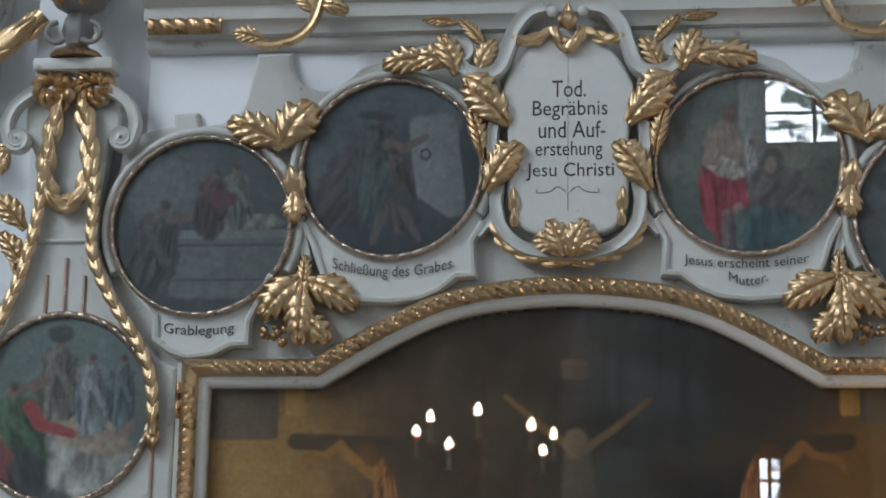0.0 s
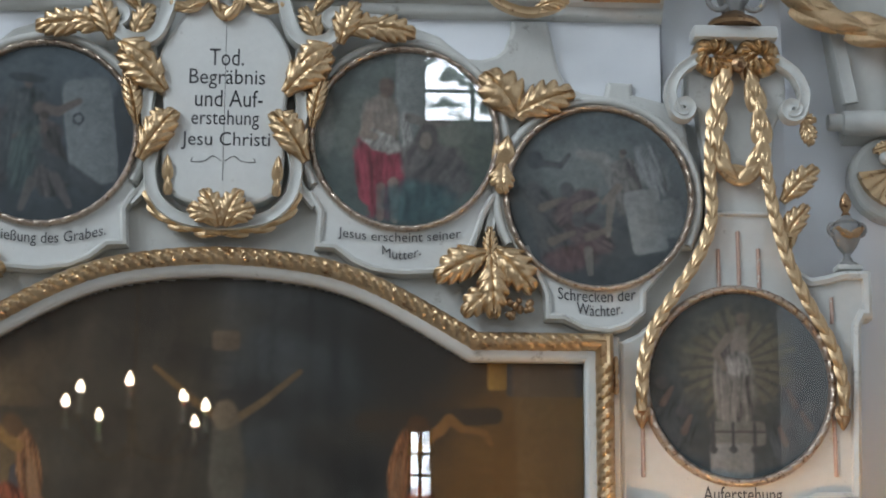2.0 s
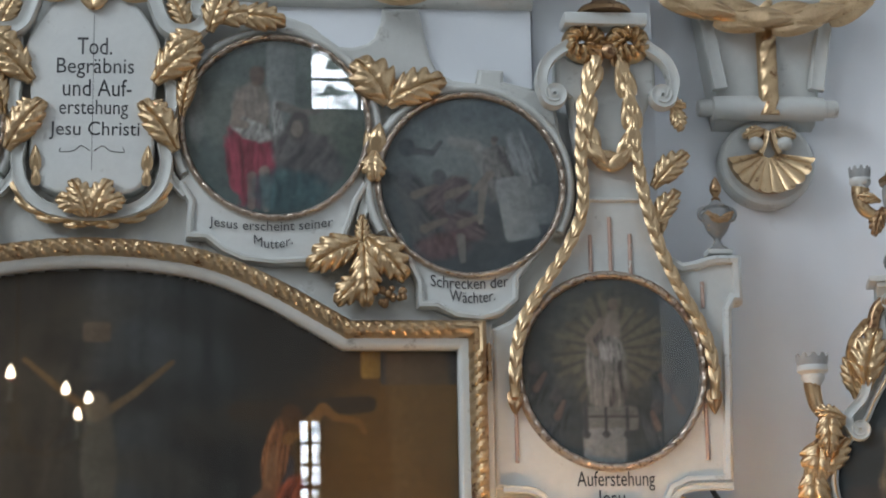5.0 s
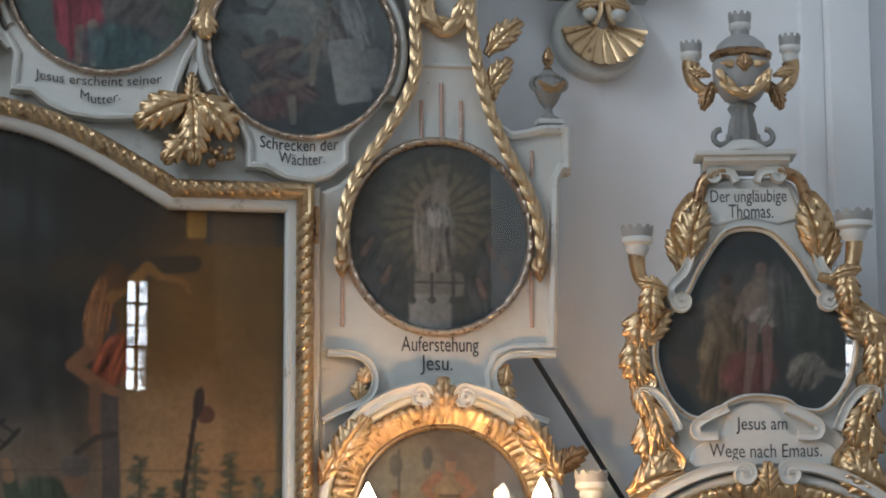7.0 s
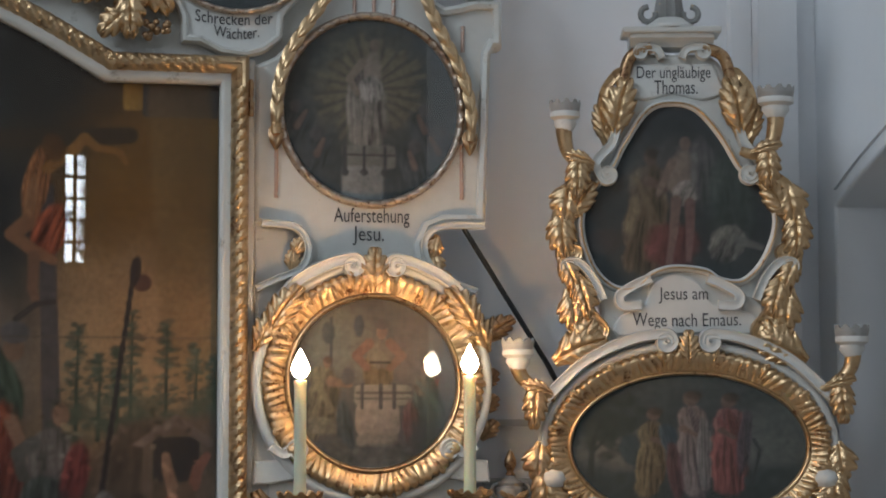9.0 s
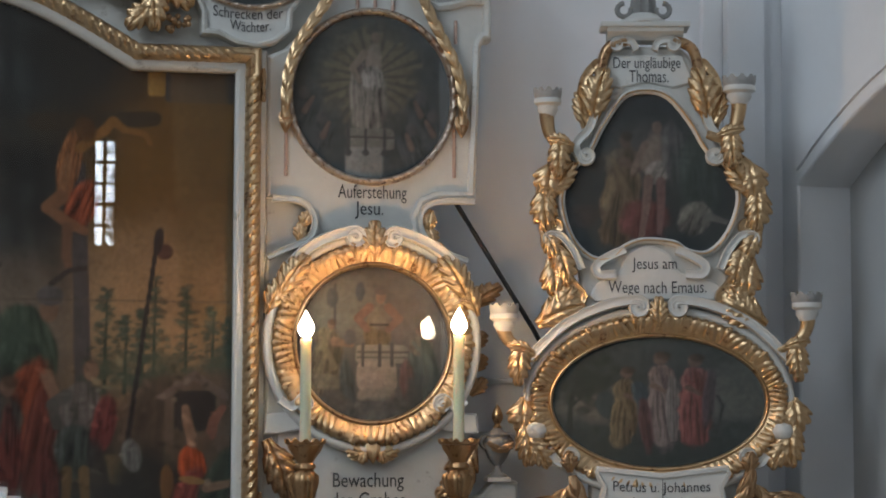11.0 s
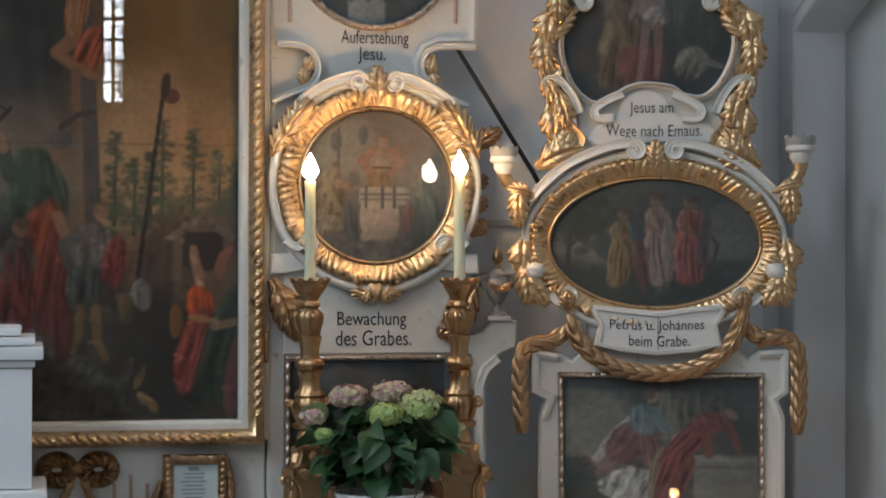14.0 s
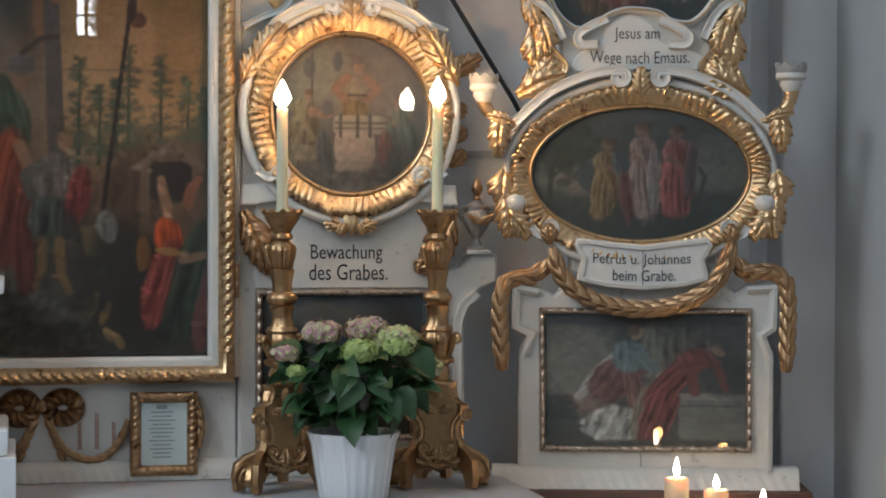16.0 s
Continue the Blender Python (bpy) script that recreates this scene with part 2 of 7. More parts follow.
def strap(w, base, h):
    """A flat band with rounded edges."""
    return [(w, base), (w, base + h * 0.7), (w * 0.8, base + h), (w * 0.3, base + h * 0.86), (-w * 0.3, base + h * 0.86), (-w * 0.8, base + h), (-w, base + h * 0.7), (-w, base)]


def tube(pts, radii, n=8):
    bm, rows = bmesh.new(), []
    pts = [Vector(p) for p in pts]
    ref = Vector((0, 1, 0))
    for i, p in enumerate(pts):
        d = (pts[min(i + 1, len(pts) - 1)] - pts[max(i - 1, 0)]).normalized()
        u = d.cross(ref if abs(d.dot(ref)) < 0.9 else Vector((1, 0, 0))).normalized()
        v = d.cross(u)
        r = radii[i] if isinstance(radii, (list, tuple)) else radii
        rows.append([bm.verts.new(p + r * (math.cos(2 * math.pi * k / n) * u + math.sin(2 * math.pi * k / n) * v)) for k in range(n)])
    for a, b in zip(rows, rows[1:]):
        for k in range(n):
            bm.faces.new((a[k], a[(k + 1) % n], b[(k + 1) % n], b[k]))
    bm.faces.new(rows[0][::-1])
    bm.faces.new(rows[-1])
    return bm


def lathe(profile, n=28, at=(0, 0, 0), flute=0.0, teeth=12):
    """A turned body; flute: depth of upright flutes."""
    bm, rows = bmesh.new(), []
    for r, z in profile:
        rows.append([bm.verts.new((at[0] + max(r, 1e-4) * (1 - flute * (0.5 + 0.5 * math.cos(teeth * 2 * math.pi * k / n))) * math.cos(2 * math.pi * k / n),
                                   at[1] + max(r, 1e-4) * (1 - flute * (0.5 + 0.5 * math.cos(teeth * 2 * math.pi * k / n))) * math.sin(2 * math.pi * k / n), at[2] + z)) for k in range(n)])
    for a, b in zip(rows, rows[1:]):
        for k in range(n):
            bm.faces.new((a[k], a[(k + 1) % n], b[(k + 1) % n], b[k]))
    bm.faces.new(rows[0][::-1])
    bm.faces.new(rows[-1])
    return bm


def box(x0, x1, y0, y1, z0, z1, bev=0.004):
    bm = bmesh.new()
    bmesh.ops.create_cube(bm, size=1, matrix=Matrix.LocRotScale(((x0 + x1) / 2, (y0 + y1) / 2, (z0 + z1) / 2), None, (x1 - x0, y1 - y0, z1 - z0)))
    if bev:
        bmesh.ops.bevel(bm, geom=bm.edges[:], offset=bev, segments=2, affect="EDGES", profile=0.6)
    return bm


_leaves = {}


def leaf_mesh(kind, mat, bend=0):
    """Carved leaves, one unit long and lying along +x, with the face towards -y. acanthus: lobed and hollowed; husk: a plump bud leaf."""
    key = (kind, mat.name, bend)
    if key in _leaves:
        return _leaves[key]
    lobes, wide, high, nu, nv = {"acanthus": (5, 0.29, 0.20, 46, 14), "broad": (4, 0.40, 0.24, 42, 14), "husk": (0, 0.24, 0.22, 12, 6), "plume": (7, 0.21, 0.18, 50, 12)}[kind]
    bm, rows = bmesh.new(), []
    for i in range(nu + 1):
        u = i / nu
        w = wide * math.sin(math.pi * min(1, 0.06 + 0.94 * u) ** (0.85 if lobes else 0.62)) ** 0.8 + 0.012
        scal = abs(math.sin(lobes * math.pi * u)) ** 0.55 if lobes else 1.0
        row = []
        for j in range(nv + 1):
            v = -1 + 2 * j / nv
            edge = 1 - (0.24 * (1 - scal) if lobes else 0) * abs(v) ** 1.5
            back = 0.30 * scal * abs(v) ** 1.5 * (1 - 0.6 * u) if lobes else 0
            h = high * (0.35 + 0.65 * math.sin(math.pi * u ** (1.0 if lobes else 1.3))) * (1 - 0.55 * v * v)
            if not lobes:
                h -= 0.05 * math.exp(-(v / 0.15) ** 2) * math.sin(math.pi * u)
            if lobes:
                h += 0.05 * (1 - abs(v)) * math.cos(0) - 0.06 * math.exp(-(v / 0.12) ** 2) + 0.07 * scal * abs(v) * (1 - 0.4 * abs(v)) + 0.12 * u ** 4
            if lobes:
                h += 0.034 * abs(v) ** 0.8 * math.cos(2 * math.pi * (lobes * u - 0.9 * abs(v) - 0.5)) - 0.10 * max(0, u - 0.82) / 0.18 * abs(v)
            row.append(bm.verts.new((u + back * 0.6 - 0.05 * abs(bend) * u * u, -h, w * v * edge + bend * 0.17 * (u * u - 0.35 * u))))
        rows.append(row)
    for a, b in zip(rows, rows[1:]):
        for j in range(nv):
            bm.faces.new((a[j], a[j + 1], b[j + 1], b[j]))
    rim = [r[0] for r in rows] + rows[-1][1:-1] + [r[-1] for r in reversed(rows)] + rows[0][1:-1][::-1]
    low = [bm.verts.new((q.co.x, 0.0, q.co.z * 0.95)) for q in rim]
    for k in range(len(rim)):
        bm.faces.new((rim[k], rim[(k + 1) % len(rim)], low[(k + 1) % len(rim)], low[k]))
    _leaves[key] = mesh_of(kind + "_leaf", bm, mat)
    return _leaves[key]


def leaf(parent, kind, a, b, front, mat=GOLD, fat=1.0, lift=1.0, name="leaf"):
    """A carved leaf from the point a to the point b of the wall's plane."""
    a, b = Vector(a), Vector(b)
    d, L = b - a, (b - a).length
    turn = 0 if kind == "husk" or abs(d.x) < 0.08 * L else (-1 if d.x > 0 else 1)
    ob = new(name, leaf_mesh(kind, mat, turn))
    ob.parent = parent
    ob.matrix_basis = Matrix.Translation((a.x, -front, a.y)) @ Matrix.Rotation(-math.atan2(d.y, d.x), 4, "Y") @ Matrix.Diagonal((L, L * lift, L * fat, 1))
    return ob


def garland(parent, ctrl, r, front, mat=GOLD, name="garland", step=2.2, both=True):
    """A festoon: a round core with plump leaves that overlap along it."""
    pts = curve_pts(ctrl, 8)
    core = part(name, tube([(x, -front - r * 0.5, z) for x, z in pts], [r * 0.66] * len(pts), 8), mat, parent)
    lens, total = [0.0], 0.0
    for p, q in zip(pts, pts[1:]):
        total += (Vector(q) - Vector(p)).length
        lens.append(total)
    n = max(2, int(total / (r * step)))

    def at(s):
        s = min(max(s, 0), total)
        for i in range(len(lens) - 1):
            if lens[i + 1] >= s:
                f = (s - lens[i]) / max(1e-6, lens[i + 1] - lens[i])
                return Vector(pts[i]).lerp(Vector(pts[i + 1]), f)
        return Vector(pts[-1])

    for k in range(n):
        s = k * total / n
        p, q = at(s), at(s + r * 4.1)
        d = (q - p)
        if d.length < r:
            continue
        side = Vector((-d.y, d.x)).normalized()
        offs = ((0.0, 0.80),) if not both else (((0.55, 0.45), (-0.55, 0.45)) if k % 2 else ((0.0, 0.85),))
        for o, up in offs:
            leaf(core, "husk", p + side * r * o, q + side * r * o * 1.35, front + r * up, mat, 0.82, 0.8, "husk")
    return core


def scroll(parent, ctrl, w, front, h, mat=GREY, name="scroll", curl=0, turn=1, size=1.0):
    """A carved band along a line, ending in a rolled volute if curl is its radius."""
    pts = curve_pts(ctrl, 8)
    if curl:
        d = (Vector(pts[-1]) - Vector(pts[-2])).normalized()
        c = Vector(pts[-1]) + Vector((-d.y, d.x)) * curl * turn
        a0 = math.degrees(math.atan2(pts[-1][1] - c.y, pts[-1][0] - c.x))
        for i in range(1, 25):
            f = i / 24
            rr = curl * (1 - 0.72 * f)
            a = radians(a0 + turn * 470 * f)
            pts.append((c.x + rr * math.cos(a), c.y + rr * math.sin(a)))
    return part(name, sweep(pts, strap(w, front, h)), mat, parent)


def lettering(parent, text, cx, cz, width, height, front, bend=0.0, name="lettering"):
    """Painted letters of the given width; bend: how far the ends rise."""
    cu = bpy.data.curves.new("letters", "FONT")
    cu.body, cu.align_x, cu.extrude, cu.offset, cu.resolution_u = text, "CENTER", 0.004, 0.0, 3
    ob = new("letters", cu)
    bpy.context.view_layer.update()
    me = bpy.data.meshes.new_from_object(ob.evaluated_get(bpy.context.evaluated_depsgraph_get()))
    bpy.data.objects.remove(ob)
    xs, ys = [v.co.x for v in me.vertices], [v.co.y for v in me.vertices]
    mx, sx, sy = (min(xs) + max(xs)) / 2, width / (max(xs) - min(xs)), height / (max(ys) - min(ys))
    for v in me.vertices:
        x, y, z = v.co
        px = (x - mx) * sx
        v.co = (cx + px, -(front + 0.0006 + 0.05 * z), cz + (y - min(ys)) * sy - height / 2 + bend * (2 * px / width) ** 2)
    me.materials.clear()
    me.materials.append(INK)
    return part(name, me, None, parent)


def disc_picture(parent, cx, cz, rx, rz, front, mat, glass=True):
    pts = ring_pts(cx, cz, rx, rz, 64)
    ob = painting(parent, pts, cx, cz, rx, rz, front - 0.004, front, mat, "darkened oil painting behind glass")
    if glass:
        pane = part("glass_pane", plate(ring_pts(cx, cz, rx + 0.002, rz + 0.002, 64), front + 0.005, front + 0.008, 0.0008), GLASS, parent, "clear glass pane")
        pane.visible_shadow = False
    return ob


def ring(parent, cx, cz, rx, rz, w, front, h, mat, name, rib=0.0, pitch=0.02):
    return part(name, sweep(ring_pts(cx, cz, rx, rz, 96), half_round(w, front, h), True, rib, pitch, 1.0), mat, parent)



def carved_band(parent, cx, cz, inner, outer, front, mat, motifs, label=""):
    """A hollowed ring of fanned acanthus fingers between two ellipses (half width, half height), rising outwards."""
    bm, rows, n, m = bmesh.new(), [], motifs * 28, 12
    for i in range(n):
        th = 2 * math.pi * i / n + math.pi / 2
        p = abs(2 * ((i / 28) % 1) - 1)
        own = 0.85 + 0.3 * math.sin(2.7 * (i // 28) + 1)
        row = []
        for j in range(m + 1):
            q = j / m
            finger = abs(math.cos(math.pi * (3.1 * p ** 0.85 - 0.75 * q * own + 0.5))) ** 0.6
            reach = q * (0.84 + 0.16 * finger * q)
            rx, rz = (a + (b - a) * reach for a, b in zip(inner, outer))
            lift = 0.002 + 0.013 * math.sin(math.pi * min(1, q * 0.9) * 0.62) ** 1.5 + 0.0075 * finger * (0.25 + 0.75 * math.sin(math.pi * min(1, 0.15 + 0.8 * q))) * own - 0.010 * max(0, q - 0.86) / 0.14 + 0.005 * max(0, 1 - 5 * p) * q
            row.append(bm.verts.new((cx + rx * math.cos(th), -front - lift, cz + rz * math.sin(th))))
        row.append(bm.verts.new((cx + outer[0] * 0.99 * math.cos(th), -front + 0.004, cz + outer[1] * 0.99 * math.sin(th))))
        rows.append(row)
    for a, b in zip(rows, rows[1:] + rows[:1]):
        for j in range(len(a) - 1):
            bm.faces.new((a[j], a[j + 1], b[j + 1], b[j]))
    part("carved_band", bm, mat, parent, label)
    for k in range(motifs):
        th = 2 * math.pi * (k + 0.5) / motifs + math.pi / 2
        ca, sn = math.cos(th), math.sin(th)
        leaf(parent, "broad", (cx + (inner[0] * 0.35 + outer[0] * 0.65) * ca, cz + (inner[1] * 0.35 + outer[1] * 0.65) * sn), (cx + outer[0] * 1.012 * ca, cz + outer[1] * 1.012 * sn), front + 0.014, mat, 1.1, 1.0, "leaf_tip")


# ---- the chapel ----
def wall(name, bm, mat=PLASTER, label="white lime-plastered wall of the chapel"):
    return tagged(part(name, bm, mat, None, smooth=False), label, "wall", kind="structure")


wall("wall_north", box(-6.2, 2.6, 0.16, 0.5, 0, 9, 0))
wall("wall_west", box(-6.5, -6.2, -12.2, 0.5, 0, 9, 0), DARKWALL, "nave plaster wall out of view, darkened to keep reflections dim")
wall("wall_east_nave", box(7.2, 7.5, -12.2, -4.2, 0, 9, 0), DARKWALL, "nave plaster wall out of view, darkened to keep reflections dim")
wall("wall_return", box(2.4, 7.5, -4.2, -3.9, 0, 9, 0))
tagged(part("floor", box(-6.5, 7.5, -12.4, 0.5, -0.1, 0, 0), FLOORSTONE, None, smooth=False), "worn stone floor of the chapel", "floor", kind="structure")
tagged(part("ceiling", box(-6.5, 7.5, -12.4, 0.5, 9, 9.2, 0), PLASTER, None, smooth=False), "white plaster ceiling", "ceiling", kind="structure")


def opening_wall(name, fixed0, fixed1, lo, hi, top, holes, along_x, mat, label):
    """A wall with upright rectangular openings (a0, a1, z0, z1)."""
    cuts = sorted({lo, hi, *[h[0] for h in holes], *[h[1] for h in holes]})
    bm = bmesh.new()
    for a, b in zip(cuts, cuts[1:]):
        spans, z = [], 0.0
        for h in sorted([h for h in holes if h[0] <= a and h[1] >= b], key=lambda q: q[2]):
            spans.append((z, h[2]))
            z = h[3]
        spans.append((z, top))
        for z0, z1 in spans:
            dims = (a, b, fixed0, fixed1) if along_x else (fixed0, fixed1, a, b)
            bmesh.ops.create_cube(bm, size=1, matrix=Matrix.LocRotScale(((dims[0] + dims[1]) / 2, (dims[2] + dims[3]) / 2, (z0 + z1) / 2), None, (dims[1] - dims[0], dims[3] - dims[2], z1 - z0)))
    return wall(name, bm, mat, label)


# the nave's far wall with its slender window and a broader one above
opening_wall("wall_south", -12.4, -11.0, -6.5, 7.5, 9, [(0.77, 0.92, 2.86, 3.66), (0.86, 1.60, 6.0, 7.4)], True, DARKWALL, "nave plaster wall out of view, darkened to keep reflections dim")
for nm, x0, x1, z0, z1 in (("window_1", 0.77, 0.92, 2.86, 3.66), ("window_2", 0.86, 1.60, 6.0, 7.4)):
    w = thing(nm, "tall leaded church window with bright sky", "window", kind="structure")
    part("pane", box(x0, x1, -11.2, -11.19, z0, z1, 0), SKYPANE, w)
    for k in range(1, 5):
        zz = z0 + (z1 - z0) * k / 5
        part("glazing_bar", box(x0, x1, -11.185, -11.165, zz - 0.012, zz + 0.012, 0), IRON, w)
    part("mullion", box((x0 + x1) / 2 - 0.014, (x0 + x1) / 2 + 0.014, -11.185, -11.165, z0, z1, 0), IRON, w)

# the chapel's side wall on the right, with a deep round-arched niche
TURN = Matrix(((0, 1, 0, 1.99), (1, 0, 0, 0), (0, 0, 1, 0), (0, 0, 0, 1)))
ARCH = [(-0.80 + 0.866 * math.sin(radians(a)), 2.175 + 0.195 * math.cos(radians(a)) ** 2) for a in range(90, -91, -6)]
_bm = plate([(0.17, 0.0), (0.17, 9.0), (-4.2, 9.0), (-4.2, 0.0), (-1.666, 0.0)] + ARCH[::-1] + [(0.066, 0.0)], -0.13, 0.0, 0.006)
_bm.transform(TURN)
wall("wall_east", _bm, PLASTER, "white plaster side wall with a shallow arched niche")
wall("niche_back", box(2.118, 2.5, -4.2, 0.5, 0, 9, 0), NICHE, "plaster back of the arched niche, its shade put into the grey")
_bm = sweep([(y, z + 0.045) for y, z in ARCH], [(0.010, -0.005), (0.010, 0.006), (-0.010, 0.006), (-0.010, -0.005)])
_bm.transform(TURN)
tagged(part("trim", _bm, PLASTER, None), "plain raised plaster line round the arch", "trim", kind="structure")

# shallow plaster strips on the back wall
for i, (x0, x1, y) in enumerate(((1.79, 1.84, 0.14), (1.84, 1.93, 0.11))):
    tagged(part(f"pilaster_{i + 1}", box(x0, x1, y, 0.2, 0, 9, 0.006), PLASTER, None), "shallow white plaster pilaster strip", "pilaster", kind="structure")
for z in (1.60, 1.72):
    tagged(part("trim", box(1.25, 1.44, 0.148, 0.165, z, z + 0.014, 0.003), NICHE, None), "thin grey painted line moulding on the wall", "trim", kind="structure")

for s in (1, -1):
    x0, x1 = sorted((s * 0.866, s * 1.112))
    tagged(part(f"pilaster_{3 if s > 0 else 4}", box(x0, x1, 0.075, 0.2, 0, 9, 0.005), PLASTER, None), "flat white plaster pilaster behind the altarpiece", "pilaster", kind="structure")
tagged(part("trim", box(-0.86, 0.86, 0.045, 0.17, 2.6, 3.085, 0.004), PLASTER, None), "white plaster frieze under the entablature", "trim", kind="structure")

# ---- altar table ----
mensa = thing("altar_table", "stone altar table under a white cloth", "altar")
part("table_block", box(-1.25, 1.25, -0.62, 0.10, 0, 1.01, 0.01), GREY, mensa)
part("table_slab", box(-1.30, 1.32, -0.66, 0.12, 1.01, 1.035, 0.006), GREY, mensa)


def cloth():
    bm = bmesh.new()
    nx, rows = 60, []
    prof = [(-0.012, 1.038), (-0.2, 1.040), (-0.45, 1.040), (-0.655, 1.040), (-0.672, 1.030), (-0.676, 0.95), (-0.68, 0.80)]
    for i in range(nx + 1):
        x = -1.31 + 2.66 * i / nx
        rows.append([bm.verts.new((x, y + (0.006 * math.sin(x * 40) if z < 1.0 else 0), z + (0.0012 * noise.noise((x * 9, y * 9, 0)) if z > 1.0 else 0) - (0.02 if i in (0, nx) and z > 1.0 else 0))) for y, z in prof])
    for a, b in zip(rows, rows[1:]):
        for j in range(len(prof) - 1):
            bm.faces.new((a[j], a[j + 1], b[j + 1], b[j]))
    bmesh.ops.solidify(bm, geom=bm.faces[:], thickness=0.002)
    return bm


tagged(part("altar_cloth", cloth(), CLOTH, None), "plain white linen altar cloth hanging over the edge", "cloth")

# ---- painted canvases ----
class Canvas:
    """An oil painting laid out in plain shapes: colours over a fine lattice, in units of the picture's half size."""

    def __init__(self, nu, nv, bottom, top, seed, mottle=0.35):
        self.rng = np.random.default_rng(seed)
        self.grids = [self.rng.random((48, 48)) for _ in range(3)]
        self.u, self.v = np.meshgrid(np.linspace(-1, 1, nu), np.linspace(-1, 1, nv))
        t = (self.v * 0.5 + 0.5 + 0.25 * (self.fbm(self.u, self.v, 1.5, 0) - 0.5)).clip(0, 1)[..., None]
        self.img = np.array(bottom) * (1 - t) + np.array(top) * t
        self.img *= (1 + mottle * (self.fbm(self.u, self.v, 3.0, 1) - 0.5) * 2)[..., None]

    def fbm(self, x, y, scale, g, octaves=4):
        out, amp, total = 0.0, 1.0, 0.0
        for k in range(octaves):
            px, py = x * scale * 2 ** k + 17.3 * k + 100, y * scale * 2 ** k + 9.1 * k + 100
            i, j = np.floor(px).astype(int), np.floor(py).astype(int)
            fx, fy = px - i, py - j
            fx, fy = fx * fx * (3 - 2 * fx), fy * fy * (3 - 2 * fy)
            q = self.grids[g]
            a = q[i % 48, j % 48] * (1 - fx) + q[(i + 1) % 48, j % 48] * fx
            b = q[i % 48, (j + 1) % 48] * (1 - fx) + q[(i + 1) % 48, (j + 1) % 48] * fx
            out, total, amp = out + amp * (a * (1 - fy) + b * fy), total + amp, amp * 0.55
        return out / total

    def window(self, x0, x1, z0, z1):
        nv, nu = self.u.shape
        i0, i1 = (max(0, int((q + 1) / 2 * (nu - 1)) + d) for q, d in ((x0, 0), (x1, 2)))
        j0, j1 = (max(0, int((q + 1) / 2 * (nv - 1)) + d) for q, d in ((z0, 0), (z1, 2)))
        return np.s_[j0:j1, i0:i1]

    def lay(self, w, a, col):
        self.img[w] = self.img[w] * (1 - a[..., None]) + col * a[..., None]

    def patch(self, x, z, rx, rz, lean, col, soft=0.25, op=0.92, folds=0.0, rag=0.22, n=2.0):
        """A soft-edged patch; folds: drapery running along its height; n: squareness."""
        m = max(rx, rz) * 1.5
        w = self.window(x - m, x + m, z - m, z + m)
        u, v = self.u[w], self.v[w]
        if not u.size:
            return self
        ca, sa = math.cos(radians(lean)), math.sin(radians(lean))
        p, q = ((u - x) * ca + (v - z) * sa) / rx, ((v - z) * ca - (u - x) * sa) / rz
        d = (np.abs(p) ** n + np.abs(q) ** n) ** (1 / n) + rag * (self.fbm(u, v, 9.0, 2) - 0.5) * 2
        a = ((1 + soft / 2 - d) / soft).clip(0, 1)
        a = a * a * (3 - 2 * a) * op
        tone = 1 + 0.22 * (self.fbm(u, v, 12.0, 0) - 0.5) * 2 - 0.16 * p
        if folds:
            f = self.fbm(p * 2.2 + 0.5 * self.fbm(u, v, 4, 1), q * 0.5, 2.4, 1, 3)
            tone = tone * (1 + folds * (f - 0.5) * 3.4)
        self.lay(w, a, np.array(col) * tone.clip(0.25, 2.2)[..., None])
        return self

    def line(self, pts, w0, w1, col, soft=0.35, op=0.95):
        """A tapering stroke through the points."""
        for k, (a, b) in enumerate(zip(pts, pts[1:])):
            h0, h1 = (w0 + (w1 - w0) * (k + e) / (len(pts) - 1) for e in (0, 1))
            m = max(h0, h1) * 1.6
            w = self.window(min(a[0], b[0]) - m, max(a[0], b[0]) + m, min(a[1], b[1]) - m, max(a[1], b[1]) + m)
            u, v = self.u[w], self.v[w]
            if not u.size:
                continue
            dx, dz = b[0] - a[0], b[1] - a[1]
            s = (((u - a[0]) * dx + (v - a[1]) * dz) / (dx * dx + dz * dz + 1e-9)).clip(0, 1)
            d = np.hypot(u - a[0] - s * dx, v - a[1] - s * dz) / (h0 + (h1 - h0) * s) + 0.2 * (self.fbm(u, v, 14.0, 2) - 0.5)
            al = ((1 + soft / 2 - d) / soft).clip(0, 1) * op
            self.lay(w, al, np.array(col) * (1 + 0.3 * (self.fbm(u, v, 10.0, 1) - 0.5) * 2)[..., None])
        return self

    def tree(self, x, base, top, wide, col, dabs=90, conical=0.75):
        """A trunk and a crown of many small dabs."""
        self.line([(x, base), (x + 0.006, top - 0.02)], 0.007, 0.003, tuple(c * 0.6 for c in col), 0.6)
        for _ in range(dabs):
            f = self.rng.random() ** 0.85
            spread = wide * (1 - conical * f) * self.rng.normal(0, 0.5)
            k = self.rng.uniform(0.6, 1.35)
            r = self.rng.uniform(0.14, 0.30) * wide
            self.patch(x + spread, base + (top - base) * (0.12 + 0.88 * f), r, r * self.rng.uniform(0.4, 0.8), self.rng.uniform(-30, 30), tuple(c * k for c in col), 0.7, 0.55, 0, 0.5)
        return self

    def figure(self, x, z, h, w, lean, robe, under, skin, arms=()):
        """A draped figure as plain masses: gown, cloak over one shoulder, head and arms; h: half height."""
        tip = -math.sin(radians(lean)) * h
        self.patch(x, z - h * 0.30, w * 0.95, h * 0.70, lean, robe, 0.22, 0.94, 0.7, 0.22, 2.6)
